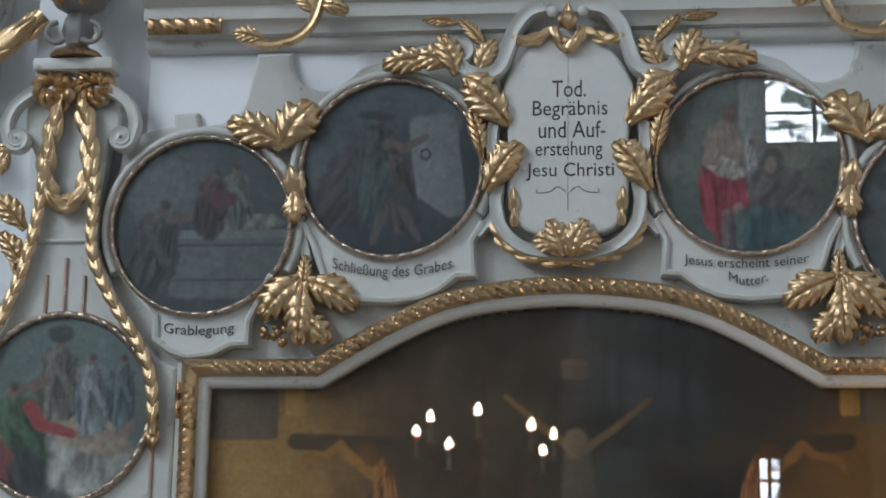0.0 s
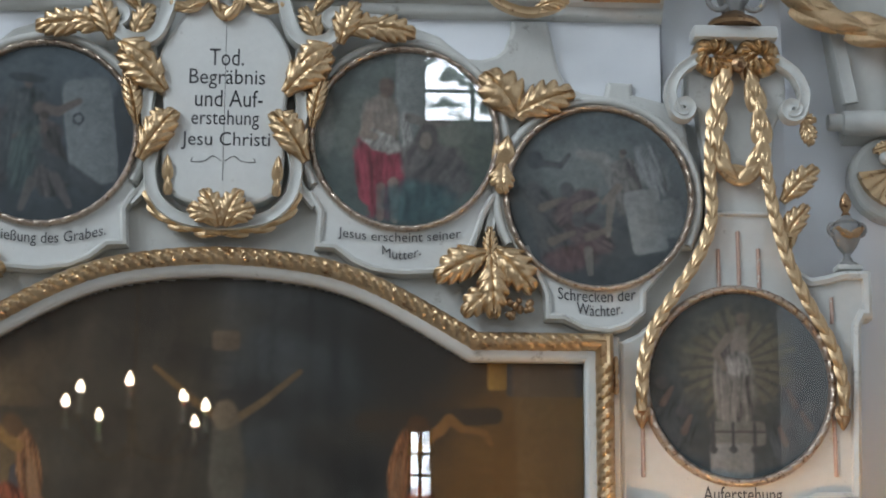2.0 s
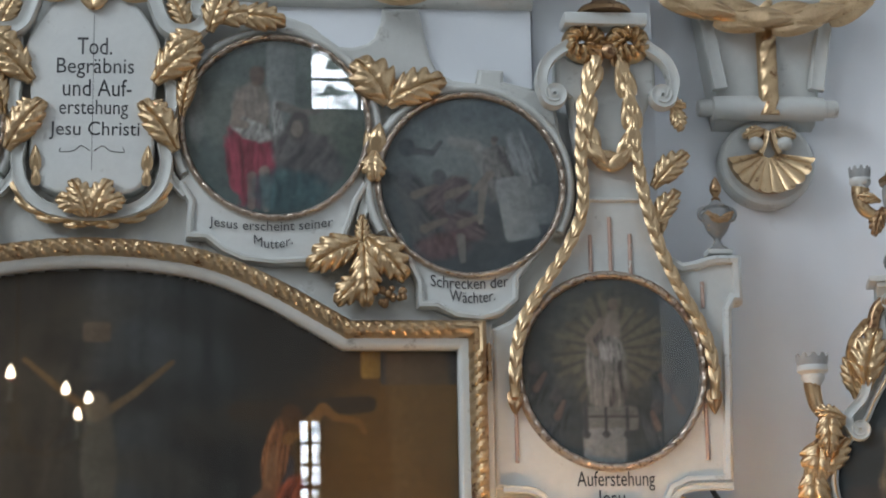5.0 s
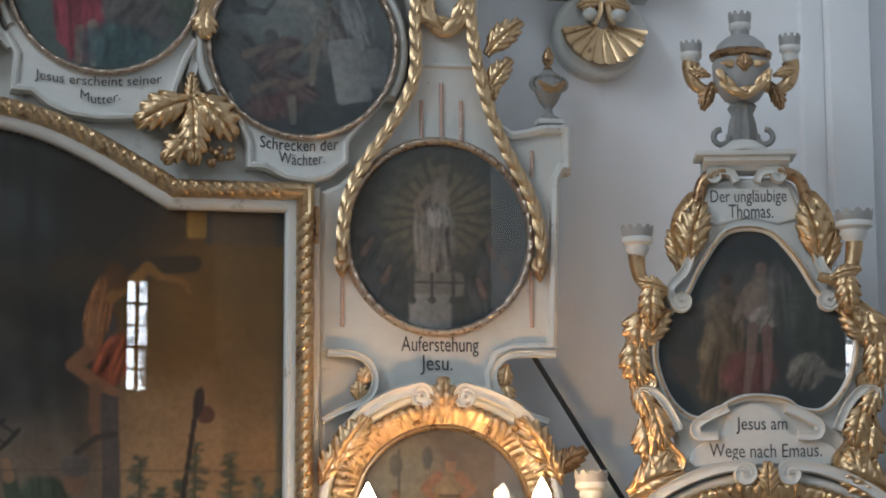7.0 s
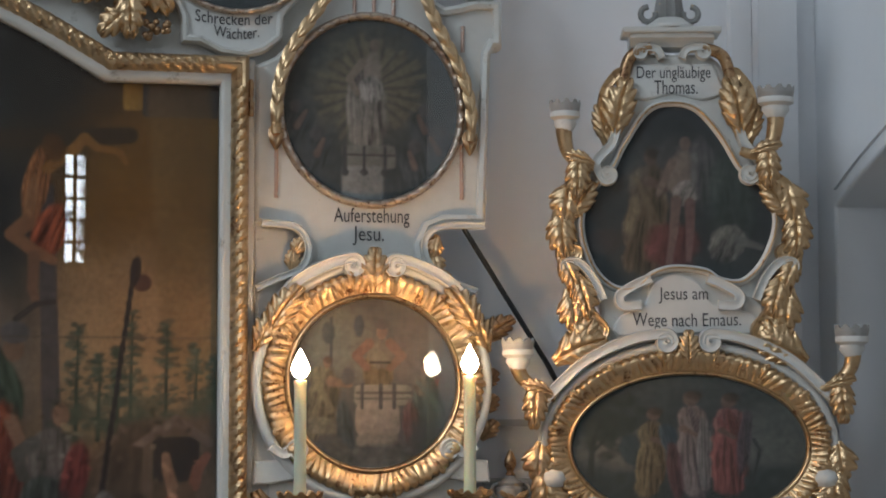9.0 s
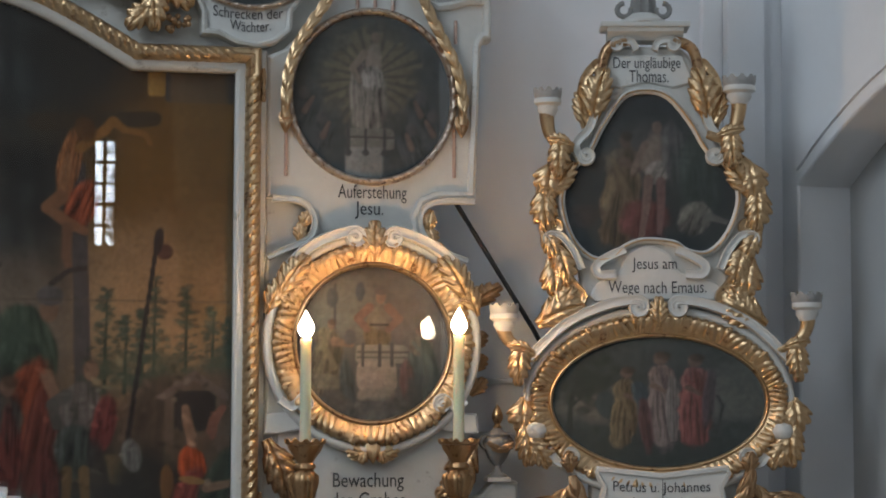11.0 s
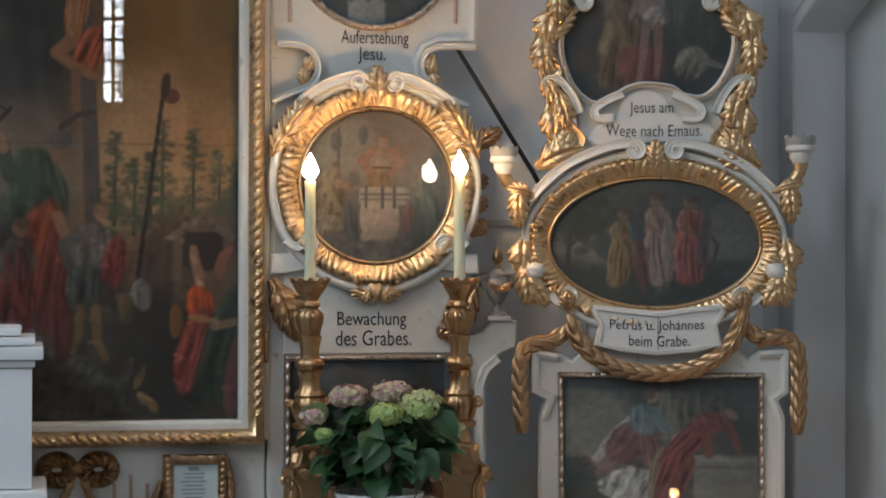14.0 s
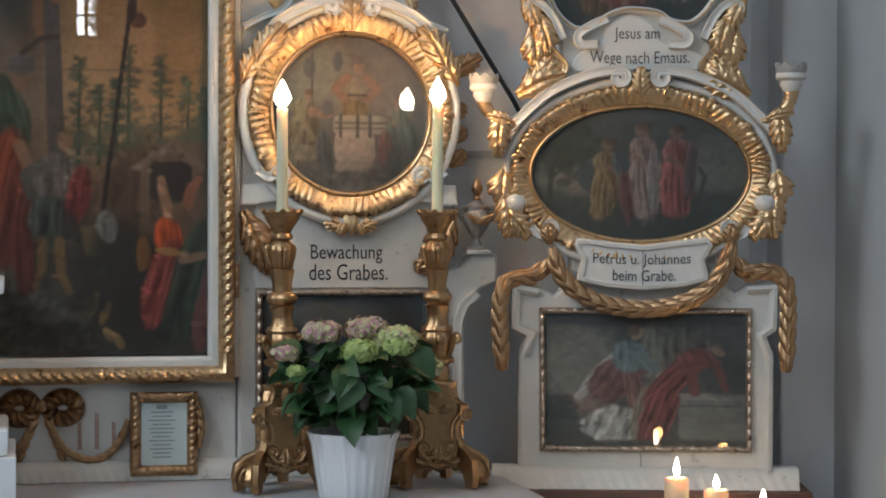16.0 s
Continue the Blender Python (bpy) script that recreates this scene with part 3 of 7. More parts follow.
        self.patch(x + tip * 0.4, z + h * 0.36, w * 0.86, h * 0.28, lean, under, 0.28, 0.92, 0.5)
        self.patch(x + w * 0.45 + tip * 0.1, z, w * 0.38, h * 0.62, lean + 9, tuple(c * 0.62 for c in robe), 0.4, 0.85, 0.8)
        self.line([(x - w * 0.5 + tip * 0.4, z + h * 0.42), (x + w * 0.2, z), (x + w * 0.55, z - h * 0.3)], w * 0.13, w * 0.2, tuple(c * 1.25 for c in robe), 0.7, 0.7)
        for pts in arms:
            self.line(pts, w * 0.26, w * 0.15, skin, 0.5)
        self.patch(x + tip * 0.72, z + h * 0.74, h * 0.09, h * 0.125, 0, skin, 0.4)
        return self.patch(x + tip * 0.72 + h * 0.03, z + h * 0.81, h * 0.10, h * 0.085, -20, tuple(c * 0.4 for c in skin), 0.6, 0.8)


def round_scene(bottom, top, seed):
    return Canvas(126, 126, bottom, top, seed)


# burial: a stone tomb, bent figures and a pale cloud of light
P_TOMB = round_scene((0.050, 0.056, 0.058), (0.060, 0.072, 0.078), 1)
P_TOMB.patch(-0.4, 0.45, 0.5, 0.4, 30, (0.11, 0.125, 0.13), 0.9, 0.8).patch(0.4, -0.45, 0.85, 0.38, 0, (0.10, 0.112, 0.112), 0.12, 0.9, 0, 0.05, 6)
P_TOMB.patch(0.35, -0.10, 0.72, 0.05, 0, (0.135, 0.148, 0.148), 0.2, 0.9, 0, 0.05, 6).line([(-0.35, -0.22), (1.0, -0.22)], 0.014, 0.014, (0.05, 0.055, 0.058)).line([(-0.3, -0.62), (1.0, -0.62)], 0.012, 0.012, (0.05, 0.055, 0.058))
P_TOMB.patch(0.5, 0.02, 0.46, 0.10, 4, (0.155, 0.155, 0.14), 0.4, 0.9, 0.5).figure(-0.55, -0.25, 0.62, 0.30, -14, (0.060, 0.062, 0.062), (0.075, 0.072, 0.070), (0.10, 0.085, 0.075), [((-0.35, 0.1), (-0.05, 0.12))])
P_TOMB.figure(0.10, 0.28, 0.42, 0.20, -8, (0.055, 0.045, 0.045), (0.085, 0.055, 0.055), (0.12, 0.095, 0.08)).figure(0.40, 0.36, 0.40, 0.18, 6, (0.10, 0.108, 0.108), (0.13, 0.13, 0.12), (0.12, 0.095, 0.08)).patch(0.24, 0.30, 0.17, 0.11, 0, (0.085, 0.035, 0.040), 0.5)

# closing of the tomb: the leaning slab with its ring, two labouring figures
P_SEAL = round_scene((0.032, 0.038, 0.042), (0.066, 0.080, 0.088), 2)
P_SEAL.patch(-0.72, 0.1, 0.3, 0.45, 20, (0.085, 0.098, 0.105), 0.8, 0.8).patch(0.95, 0.0, 0.22, 0.9, 0, (0.030, 0.034, 0.037), 0.3)
P_SEAL.patch(0.52, 0.02, 0.27, 0.60, 7, (0.135, 0.148, 0.150), 0.08, 0.95, 0, 0.04, 8).line([(0.38 + 0.055 * math.cos(a * 0.7), 0.16 + 0.06 * math.sin(a * 0.7)) for a in range(10)], 0.014, 0.014, (0.04, 0.045, 0.05))
P_SEAL.patch(-0.42, -0.15, 0.36, 0.62, -38, (0.048, 0.044, 0.045), 0.35, 0.92, 0.5).figure(-0.22, 0.12, 0.62, 0.26, -6, (0.045, 0.052, 0.054), (0.052, 0.058, 0.060), (0.095, 0.075, 0.065), [((-0.05, 0.28), (0.16, 0.24), (0.38, 0.36))]).patch(-0.20, 0.62, 0.20, 0.055, -6, (0.035, 0.040, 0.043), 0.4)
P_SEAL.figure(0.08, -0.22, 0.52, 0.22, 12, (0.052, 0.046, 0.044), (0.060, 0.050, 0.048), (0.09, 0.07, 0.06), [((0.0, 0.05), (-0.3, -0.05))]).patch(-0.18, -0.25, 0.17, 0.40, -12, (0.052, 0.072, 0.070), 0.4, 0.85, 0.5).patch(0.3, -0.45, 0.46, 0.10, -32, (0.042, 0.047, 0.050), 0.4)
P_SEAL.line([(-0.1, -0.55), (-0.2, -0.85)], 0.06, 0.035, (0.085, 0.078, 0.072)).line([(0.15, -0.5), (0.32, -0.82)], 0.06, 0.035, (0.080, 0.072, 0.068))

# appearance: red-cloaked standing figure and a kneeling one before a pale pillar
P_MOTHER = round_scene((0.060, 0.080, 0.075), (0.105, 0.120, 0.112), 3)
P_MOTHER.patch(0.06, 0.55, 0.16, 0.55, 0, (0.165, 0.178, 0.172), 0.25, 0.85, 0, 0.05, 5).patch(-0.88, 0.2, 0.10, 0.42, 4, (0.19, 0.20, 0.19), 0.5).patch(0.70, -0.05, 0.42, 0.26, -20, (0.135, 0.140, 0.115), 0.9, 0.8).patch(0.85, -0.25, 0.2, 0.4, 0, (0.060, 0.075, 0.062), 0.7, 0.8, 0, 0.5)
P_MOTHER.patch(-0.5, 0.15, 0.35, 0.35, 0, (0.125, 0.135, 0.115), 0.9, 0.6).patch(-0.28, -0.38, 0.27, 0.52, 6, (0.185, 0.030, 0.045), 0.22, 0.95, 0.55).patch(-0.26, 0.20, 0.20, 0.32, 4, (0.195, 0.165, 0.140), 0.35, 0.95, 0.25)
P_MOTHER.patch(-0.26, -0.04, 0.23, 0.11, -22, (0.25, 0.245, 0.225), 0.35, 0.95, 0.6).patch(0.03, -0.02, 0.06, 0.36, 6, (0.22, 0.22, 0.205), 0.4, 0.9, 0.5).patch(-0.20, 0.58, 0.085, 0.11, 0, (0.115, 0.080, 0.060), 0.4).line([(-0.40, 0.26), (-0.44, 0.05), (-0.33, 0.02)], 0.06, 0.045, (0.20, 0.165, 0.135))
P_MOTHER.line([(0.05, 0.24), (0.32, 0.16), (0.50, 0.20)], 0.055, 0.03, (0.13, 0.115, 0.105)).line([(-0.12, -0.5), (-0.10, -0.92)], 0.06, 0.04, (0.20, 0.155, 0.130)).line([(-0.26, -0.55), (-0.26, -0.9)], 0.05, 0.04, (0.17, 0.12, 0.105))
P_MOTHER.patch(0.36, -0.35, 0.40, 0.30, -35, (0.080, 0.072, 0.072), 0.35, 0.9, 0.5).patch(0.25, 0.0, 0.13, 0.17, 0, (0.075, 0.068, 0.062), 0.4).patch(0.24, -0.02, 0.07, 0.09, 0, (0.17, 0.14, 0.12), 0.4).patch(0.15, -0.72, 0.40, 0.25, 0, (0.040, 0.078, 0.085), 0.5, 0.85, 0.5)

# frightened guards: the tilted slab, a winged figure, fallen soldiers under a burst of light
P_GUARD = round_scene((0.045, 0.050, 0.052), (0.075, 0.090, 0.094), 4)
P_GUARD.patch(-0.05, 0.30, 0.55, 0.35, -8, (0.125, 0.140, 0.138), 0.9, 0.85).patch(-0.70, 0.42, 0.10, 0.11, 0, (0.040, 0.046, 0.048), 0.4).line([(-0.62, 0.38), (-0.42, 0.36), (-0.32, 0.48)], 0.045, 0.025, (0.058, 0.064, 0.066))
P_GUARD.line([(-0.2, 0.50), (0.05, 0.44), (0.20, 0.18)], 0.05, 0.09, (0.165, 0.170, 0.160), 0.6).figure(0.32, 0.20, 0.40, 0.18, 10, (0.095, 0.092, 0.088), (0.11, 0.105, 0.10), (0.135, 0.115, 0.10), [((0.22, 0.12), (0.05, -0.05))]).patch(0.60, 0.32, 0.16, 0.30, 18, (0.135, 0.145, 0.148), 0.4, 0.9, 0.6)
P_GUARD.patch(0.52, -0.26, 0.20, 0.36, 10, (0.170, 0.180, 0.178), 0.08, 0.95, 0, 0.03, 9).patch(0.80, -0.22, 0.14, 0.22, 14, (0.115, 0.125, 0.126), 0.2, 0.9, 0, 0.08, 4)
for gx, gz, gl in ((-0.62, -0.12, 40), (-0.25, -0.12, -50), (-0.12, -0.45, 62), (-0.52, -0.5, 30)):
    P_GUARD.patch(gx, gz, 0.16, 0.30, gl, (0.050 + 0.02 * (gx > -0.3), 0.052, 0.052), 0.4, 0.9, 0.6).patch(gx - 0.1, gz + 0.2, 0.08, 0.09, 0, (0.062, 0.066, 0.068), 0.4).line([(gx, gz), (gx + 0.24, gz + 0.10)], 0.05, 0.03, (0.115, 0.095, 0.082), 0.6)
P_GUARD.patch(-0.3, -0.68, 0.32, 0.15, 12, (0.080, 0.045, 0.045), 0.5, 0.8, 0.5).line([(0.14, 0.0), (0.10, -0.42)], 0.05, 0.03, (0.13, 0.115, 0.10)).line([(-0.12, -0.6), (-0.10, -0.85)], 0.05, 0.035, (0.13, 0.12, 0.11))

# rising figure in a fan of rays above a corded tomb
P_RISE = round_scene((0.042, 0.050, 0.052), (0.050, 0.060, 0.064), 5)
P_RISE.patch(-0.02, 0.25, 0.62, 0.62, 0, (0.090, 0.090, 0.070), 0.8, 0.8)
for k in range(56):
    a = radians(-150 + 300 * k / 55 + 90)
    r0, r1 = 0.10, P_RISE.rng.uniform(0.42, 0.66)
    P_RISE.line([(-0.02 + r0 * math.cos(a), 0.22 + r0 * math.sin(a) * 1.3), (-0.02 + r1 * math.cos(a), 0.22 + r1 * math.sin(a) * 0.95)], 0.010, 0.028, ((0.150, 0.132, 0.088), (0.050, 0.052, 0.046))[k % 3 == 0], 0.9, 0.42)
P_RISE.patch(-0.05, -0.02, 0.24, 0.50, 3, (0.135, 0.130, 0.120), 0.35, 0.95, 0.8).patch(0.02, 0.42, 0.11, 0.24, -4, (0.185, 0.165, 0.145), 0.35).patch(0.0, 0.22, 0.14, 0.15, 10, (0.215, 0.215, 0.205), 0.3, 0.95, 0.6).patch(0.04, 0.72, 0.06, 0.075, 0, (0.145, 0.115, 0.095), 0.4)
P_RISE.line([(-0.10, 0.52), (-0.25, 0.34), (-0.16, 0.18)], 0.05, 0.035, (0.16, 0.135, 0.115)).patch(-0.02, -0.52, 0.30, 0.13, 0, (0.135, 0.138, 0.130), 0.12, 0.95, 0, 0.05, 8).line([(-0.32, -0.50), (0.28, -0.50)], 0.012, 0.012, (0.055, 0.055, 0.052)).patch(-0.10, -0.86, 0.24, 0.24, 0, (0.185, 0.200, 0.205), 0.15, 0.95, 0, 0.06, 6)
for cx in (-0.30, -0.08, 0.16):
    P_RISE.line([(cx, -0.42), (cx, -0.66)], 0.022, 0.022, (0.045, 0.048, 0.050)).patch(cx, -0.69, 0.045, 0.045, 0, (0.040, 0.043, 0.046))
for gx, gz in ((-0.85, -0.2), (-0.62, -0.5), (0.62, -0.22), (0.78, -0.45), (0.5, -0.62)):
    P_RISE.patch(gx, gz, 0.17, 0.24, gx * 30, (0.040, 0.048, 0.052), 0.4, 0.9, 0.6).patch(gx, gz + 0.22, 0.08, 0.08, 0, (0.065, 0.068, 0.070), 0.4).line([(gx, gz), (gx - 0.12 * gx, gz + 0.16)], 0.04, 0.025, (0.115, 0.085, 0.072), 0.6)

# lament: a pale laid-out form on a sheet among coloured robes
P_LAY = round_scene((0.075, 0.085, 0.085), (0.130, 0.175, 0.165), 6)
P_LAY.patch(0.3, -0.62, 0.62, 0.34, -8, (0.30, 0.305, 0.285), 0.3, 0.95, 0.6).patch(0.32, -0.32, 0.52, 0.16, -14, (0.28, 0.235, 0.185), 0.35, 0.95, 0.25).patch(0.78, -0.20, 0.10, 0.10, 0, (0.20, 0.145, 0.11), 0.4).line([(0.0, -0.2), (0.35, -0.05), (0.62, -0.22)], 0.05, 0.04, (0.28, 0.24, 0.19))
P_LAY.figure(-0.05, 0.35, 0.52, 0.26, 0, (0.12, 0.115, 0.10), (0.135, 0.125, 0.11), (0.15, 0.105, 0.085), [((-0.2, 0.3), (-0.6, 0.15))]).patch(-0.05, 0.82, 0.16, 0.10, 0, (0.045, 0.055, 0.055), 0.4).figure(0.36, 0.18, 0.48, 0.22, 5, (0.16, 0.185, 0.20), (0.22, 0.22, 0.205), (0.20, 0.15, 0.12)).figure(0.70, 0.22, 0.42, 0.17, 0, (0.075, 0.105, 0.115), (0.10, 0.125, 0.125), (0.14, 0.105, 0.09))
P_LAY.figure(-0.48, -0.25, 0.60, 0.36, 12, (0.050, 0.095, 0.055), (0.060, 0.105, 0.060), (0.17, 0.12, 0.095)).line([(-0.35, 0.0), (-0.22, -0.18), (0.15, -0.28)], 0.09, 0.05, (0.30, 0.055, 0.055)).patch(-0.72, -0.68, 0.26, 0.32, 0, (0.27, 0.055, 0.060), 0.35, 0.9, 0.5).patch(-0.35, -0.75, 0.24, 0.30, 25, (0.035, 0.040, 0.045), 0.4, 0.9, 0.7)

# the watch: an armoured figure with arms akimbo behind a corded tomb, seated guards
P_WATCH = round_scene((0.075, 0.085, 0.085), (0.088, 0.085, 0.080), 7)
P_WATCH.patch(-0.35, 0.45, 0.45, 0.42, 0, (0.150, 0.155, 0.140), 0.8, 0.85).patch(0.62, 0.35, 0.4, 0.5, 0, (0.100, 0.085, 0.078), 0.6, 0.8).line([(-0.49, 0.75), (-0.50, 0.2)], 0.018, 0.018, (0.05, 0.055, 0.06)).patch(-0.53, 0.58, 0.08, 0.13, 0, (0.055, 0.065, 0.07), 0.3).patch(-0.17, 0.66, 0.06, 0.13, 0, (0.055, 0.07, 0.085), 0.3)
P_WATCH.patch(0.06, 0.14, 0.17, 0.32, 0, (0.135, 0.105, 0.055), 0.25, 0.95, 0.5).patch(0.08, 0.36, 0.15, 0.19, 0, (0.150, 0.135, 0.110), 0.3, 0.95, 0.2).line([(-0.05, 0.46), (-0.20, 0.32), (-0.08, 0.18)], 0.06, 0.045, (0.165, 0.095, 0.070)).line([(0.20, 0.46), (0.34, 0.32), (0.20, 0.18)], 0.06, 0.045, (0.165, 0.095, 0.070)).patch(0.10, 0.60, 0.07, 0.09, 0, (0.19, 0.12, 0.09), 0.3).patch(0.10, 0.68, 0.085, 0.06, 0, (0.085, 0.075, 0.075), 0.3).line([(-0.04, 0.24), (0.20, 0.24)], 0.016, 0.016, (0.05, 0.04, 0.035))
P_WATCH.patch(0.12, -0.14, 0.34, 0.12, 0, (0.215, 0.205, 0.185), 0.10, 0.95, 0, 0.04, 8).line([(-0.2, -0.11), (0.46, -0.11)], 0.012, 0.012, (0.09, 0.085, 0.08)).line([(-0.2, -0.18), (0.46, -0.18)], 0.012, 0.012, (0.09, 0.085, 0.08)).patch(0.05, -0.42, 0.26, 0.20, 0, (0.27, 0.245, 0.215), 0.10, 0.95, 0, 0.05, 5).patch(0.04, -0.66, 0.24, 0.08, 0, (0.22, 0.205, 0.18), 0.2, 0.9, 0, 0.1, 4)
for cx in (-0.13, 0.09, 0.25):
    P_WATCH.line([(cx, -0.02), (cx, -0.28)], 0.022, 0.022, (0.055, 0.055, 0.06))
P_WATCH.figure(-0.62, -0.15, 0.52, 0.22, -12, (0.155, 0.130, 0.080), (0.175, 0.150, 0.095), (0.20, 0.125, 0.085), [((-0.5, 0.02), (-0.28, -0.02))]).patch(-0.56, -0.50, 0.28, 0.10, -6, (0.185, 0.165, 0.12), 0.35, 0.9, 0.4).patch(-0.33, -0.55, 0.10, 0.36, 8, (0.055, 0.078, 0.088), 0.35, 0.9, 0.6).patch(-0.5, -0.78, 0.2, 0.18, 0, (0.085, 0.09, 0.08), 0.5).patch(-0.30, 0.08, 0.08, 0.10, 0, (0.08, 0.08, 0.085), 0.4)
P_WATCH.figure(0.66, -0.18, 0.46, 0.20, 10, (0.065, 0.090, 0.085), (0.125, 0.105, 0.080), (0.195, 0.115, 0.085)).patch(0.46, -0.50, 0.10, 0.30, 8, (0.125, 0.065, 0.065), 0.35, 0.9, 0.5).patch(0.15, -0.84, 0.5, 0.14, 4, (0.085, 0.098, 0.098), 0.5, 0.9, 0.5).patch(0.62, -0.62, 0.2, 0.22, 0, (0.045, 0.055, 0.058), 0.5)

# low dark panel
P_LOW = Canvas(134, 104, (0.040, 0.042, 0.040), (0.050, 0.066, 0.078), 8)
P_LOW.patch(-0.2, 0.70, 0.5, 0.2, 0, (0.095, 0.105, 0.108), 0.7).patch(0.5, -0.5, 0.4, 0.22, 0, (0.160, 0.175, 0.172), 0.4, 0.9, 0.5).figure(0.15, 0.1, 0.6, 0.18, 0, (0.030, 0.032, 0.034), (0.045, 0.048, 0.050), (0.07, 0.06, 0.055))

# doubt: pale figure between two robed ones, a bright rag in the corner
P_THOMAS = Canvas(134, 130, (0.034, 0.040, 0.040), (0.034, 0.040, 0.043), 9)
P_THOMAS.patch(-0.02, 0.25, 0.6, 0.35, 0, (0.068, 0.072, 0.068), 0.9, 0.7).figure(-0.34, -0.12, 0.72, 0.23, -6, (0.105, 0.085, 0.055), (0.098, 0.085, 0.065), (0.095, 0.072, 0.058), [((-0.3, 0.15), (-0.12, 0.08))]).patch(-0.06, -0.55, 0.26, 0.26, 0, (0.105, 0.040, 0.038), 0.4, 0.9, 0.5)
P_THOMAS.patch(0.05, 0.22, 0.15, 0.26, -5, (0.165, 0.135, 0.115), 0.35).patch(0.08, 0.02, 0.13, 0.15, -20, (0.195, 0.185, 0.172), 0.3, 0.95, 0.6).patch(0.08, 0.56, 0.055, 0.075, 0, (0.14, 0.105, 0.085), 0.4).line([(-0.02, -0.05), (-0.05, -0.4), (-0.10, -0.72)], 0.055, 0.032, (0.155, 0.110, 0.092)).line([(0.12, -0.08), (0.12, -0.4), (0.10, -0.68)], 0.055, 0.032, (0.135, 0.085, 0.075)).line([(-0.06, 0.36), (-0.16, 0.12), (-0.20, 0.02)], 0.045, 0.03, (0.155, 0.12, 0.10))
P_THOMAS.patch(0.27, 0.25, 0.14, 0.35, 6, (0.082, 0.085, 0.085), 0.4, 0.9, 0.6).patch(0.55, 0.0, 0.26, 0.45, 0, (0.045, 0.060, 0.052), 0.6, 0.8, 0.4).patch(0.50, -0.52, 0.17, 0.20, -20, (0.130, 0.130, 0.115), 0.3, 0.9, 0.7).line([(0.62, -0.48), (0.85, -0.56)], 0.05, 0.03, (0.105, 0.108, 0.10)).patch(-0.8, -0.5, 0.25, 0.14, 12, (0.05, 0.045, 0.042), 0.5)

# the road: three walking robed figures before a pale evening sky with trees
P_EMMAUS = Canvas(172, 108, (0.040, 0.050, 0.046), (0.055, 0.066, 0.064), 10)
P_EMMAUS.patch(0.0, -0.05, 1.1, 0.26, 0, (0.115, 0.125, 0.112), 0.8, 0.8).patch(0.72, 0.18, 0.4, 0.4, 0, (0.098, 0.108, 0.100), 0.9, 0.7).patch(-0.62, -0.02, 0.16, 0.28, 20, (0.145, 0.125, 0.105), 0.8, 0.7).patch(0.0, -0.80, 1.1, 0.30, 0, (0.038, 0.048, 0.044), 0.5)
for k in range(110):
    P_EMMAUS.patch(-0.72 + P_EMMAUS.rng.normal(0, 0.14), 0.36 + P_EMMAUS.rng.normal(0, 0.26), 0.06, 0.06, 0, (0.036, 0.046, 0.038), 0.7, 0.6, 0, 0.5)
P_EMMAUS.line([(-0.84, -0.5), (-0.82, 0.0), (-0.74, 0.4)], 0.03, 0.015, (0.033, 0.038, 0.034)).line([(-0.80, -0.05), (-0.68, 0.15)], 0.015, 0.008, (0.033, 0.038, 0.034))
P_EMMAUS.patch(-0.48, -0.06, 0.10, 0.22, 10, (0.042, 0.060, 0.062), 0.3).figure(-0.33, -0.05, 0.66, 0.13, -4, (0.135, 0.105, 0.060), (0.115, 0.095, 0.060), (0.13, 0.09, 0.07), [((-0.3, 0.1), (-0.15, 0.0))]).patch(-0.16, 0.10, 0.08, 0.24, 12, (0.040, 0.065, 0.080), 0.35, 0.9, 0.5)
P_EMMAUS.figure(0.04, 0.08, 0.78, 0.145, 2, (0.165, 0.135, 0.128), (0.175, 0.130, 0.118), (0.15, 0.105, 0.08), [((-0.05, 0.25), (0.06, 0.16))]).patch(-0.12, -0.35, 0.06, 0.42, 4, (0.085, 0.040, 0.040), 0.4, 0.9, 0.5).patch(0.13, -0.1, 0.06, 0.5, 0, (0.155, 0.150, 0.148), 0.4, 0.8, 0.5)
P_EMMAUS.figure(0.34, 0.06, 0.76, 0.155, 0, (0.165, 0.062, 0.055), (0.175, 0.085, 0.078), (0.13, 0.09, 0.07), [((0.28, 0.22), (0.38, 0.12))]).patch(0.47, 0.05, 0.06, 0.45, -4, (0.065, 0.055, 0.062), 0.4, 0.9, 0.5).line([(0.55, 0.1), (0.60, -0.05), (0.54, -0.5)], 0.02, 0.012, (0.042, 0.044, 0.044))

# at the grave: a seated white and blue figure, a red one bending over the tomb
P_GRAVE = Canvas(150, 102, (0.055, 0.062, 0.055), (0.060, 0.070, 0.070), 11)
P_GRAVE.patch(-0.62, 0.18, 0.42, 0.62, 0, (0.165, 0.170, 0.150), 0.9, 0.9).patch(-0.62, -0.34, 0.22, 0.14, -20, (0.205, 0.140, 0.125), 0.9, 0.8).patch(-0.88, -0.45, 0.20, 0.24, 0, (0.045, 0.062, 0.060), 0.5, 0.9, 0, 0.5).patch(0.05, 0.90, 1.2, 0.14, 0, (0.038, 0.045, 0.048), 0.5).patch(0.10, 0.35, 0.16, 0.42, 0, (0.130, 0.135, 0.112), 0.7, 0.9, 0.4).patch(0.4, 0.45, 0.25, 0.3, 0, (0.080, 0.085, 0.072), 0.8, 0.8, 0.6)
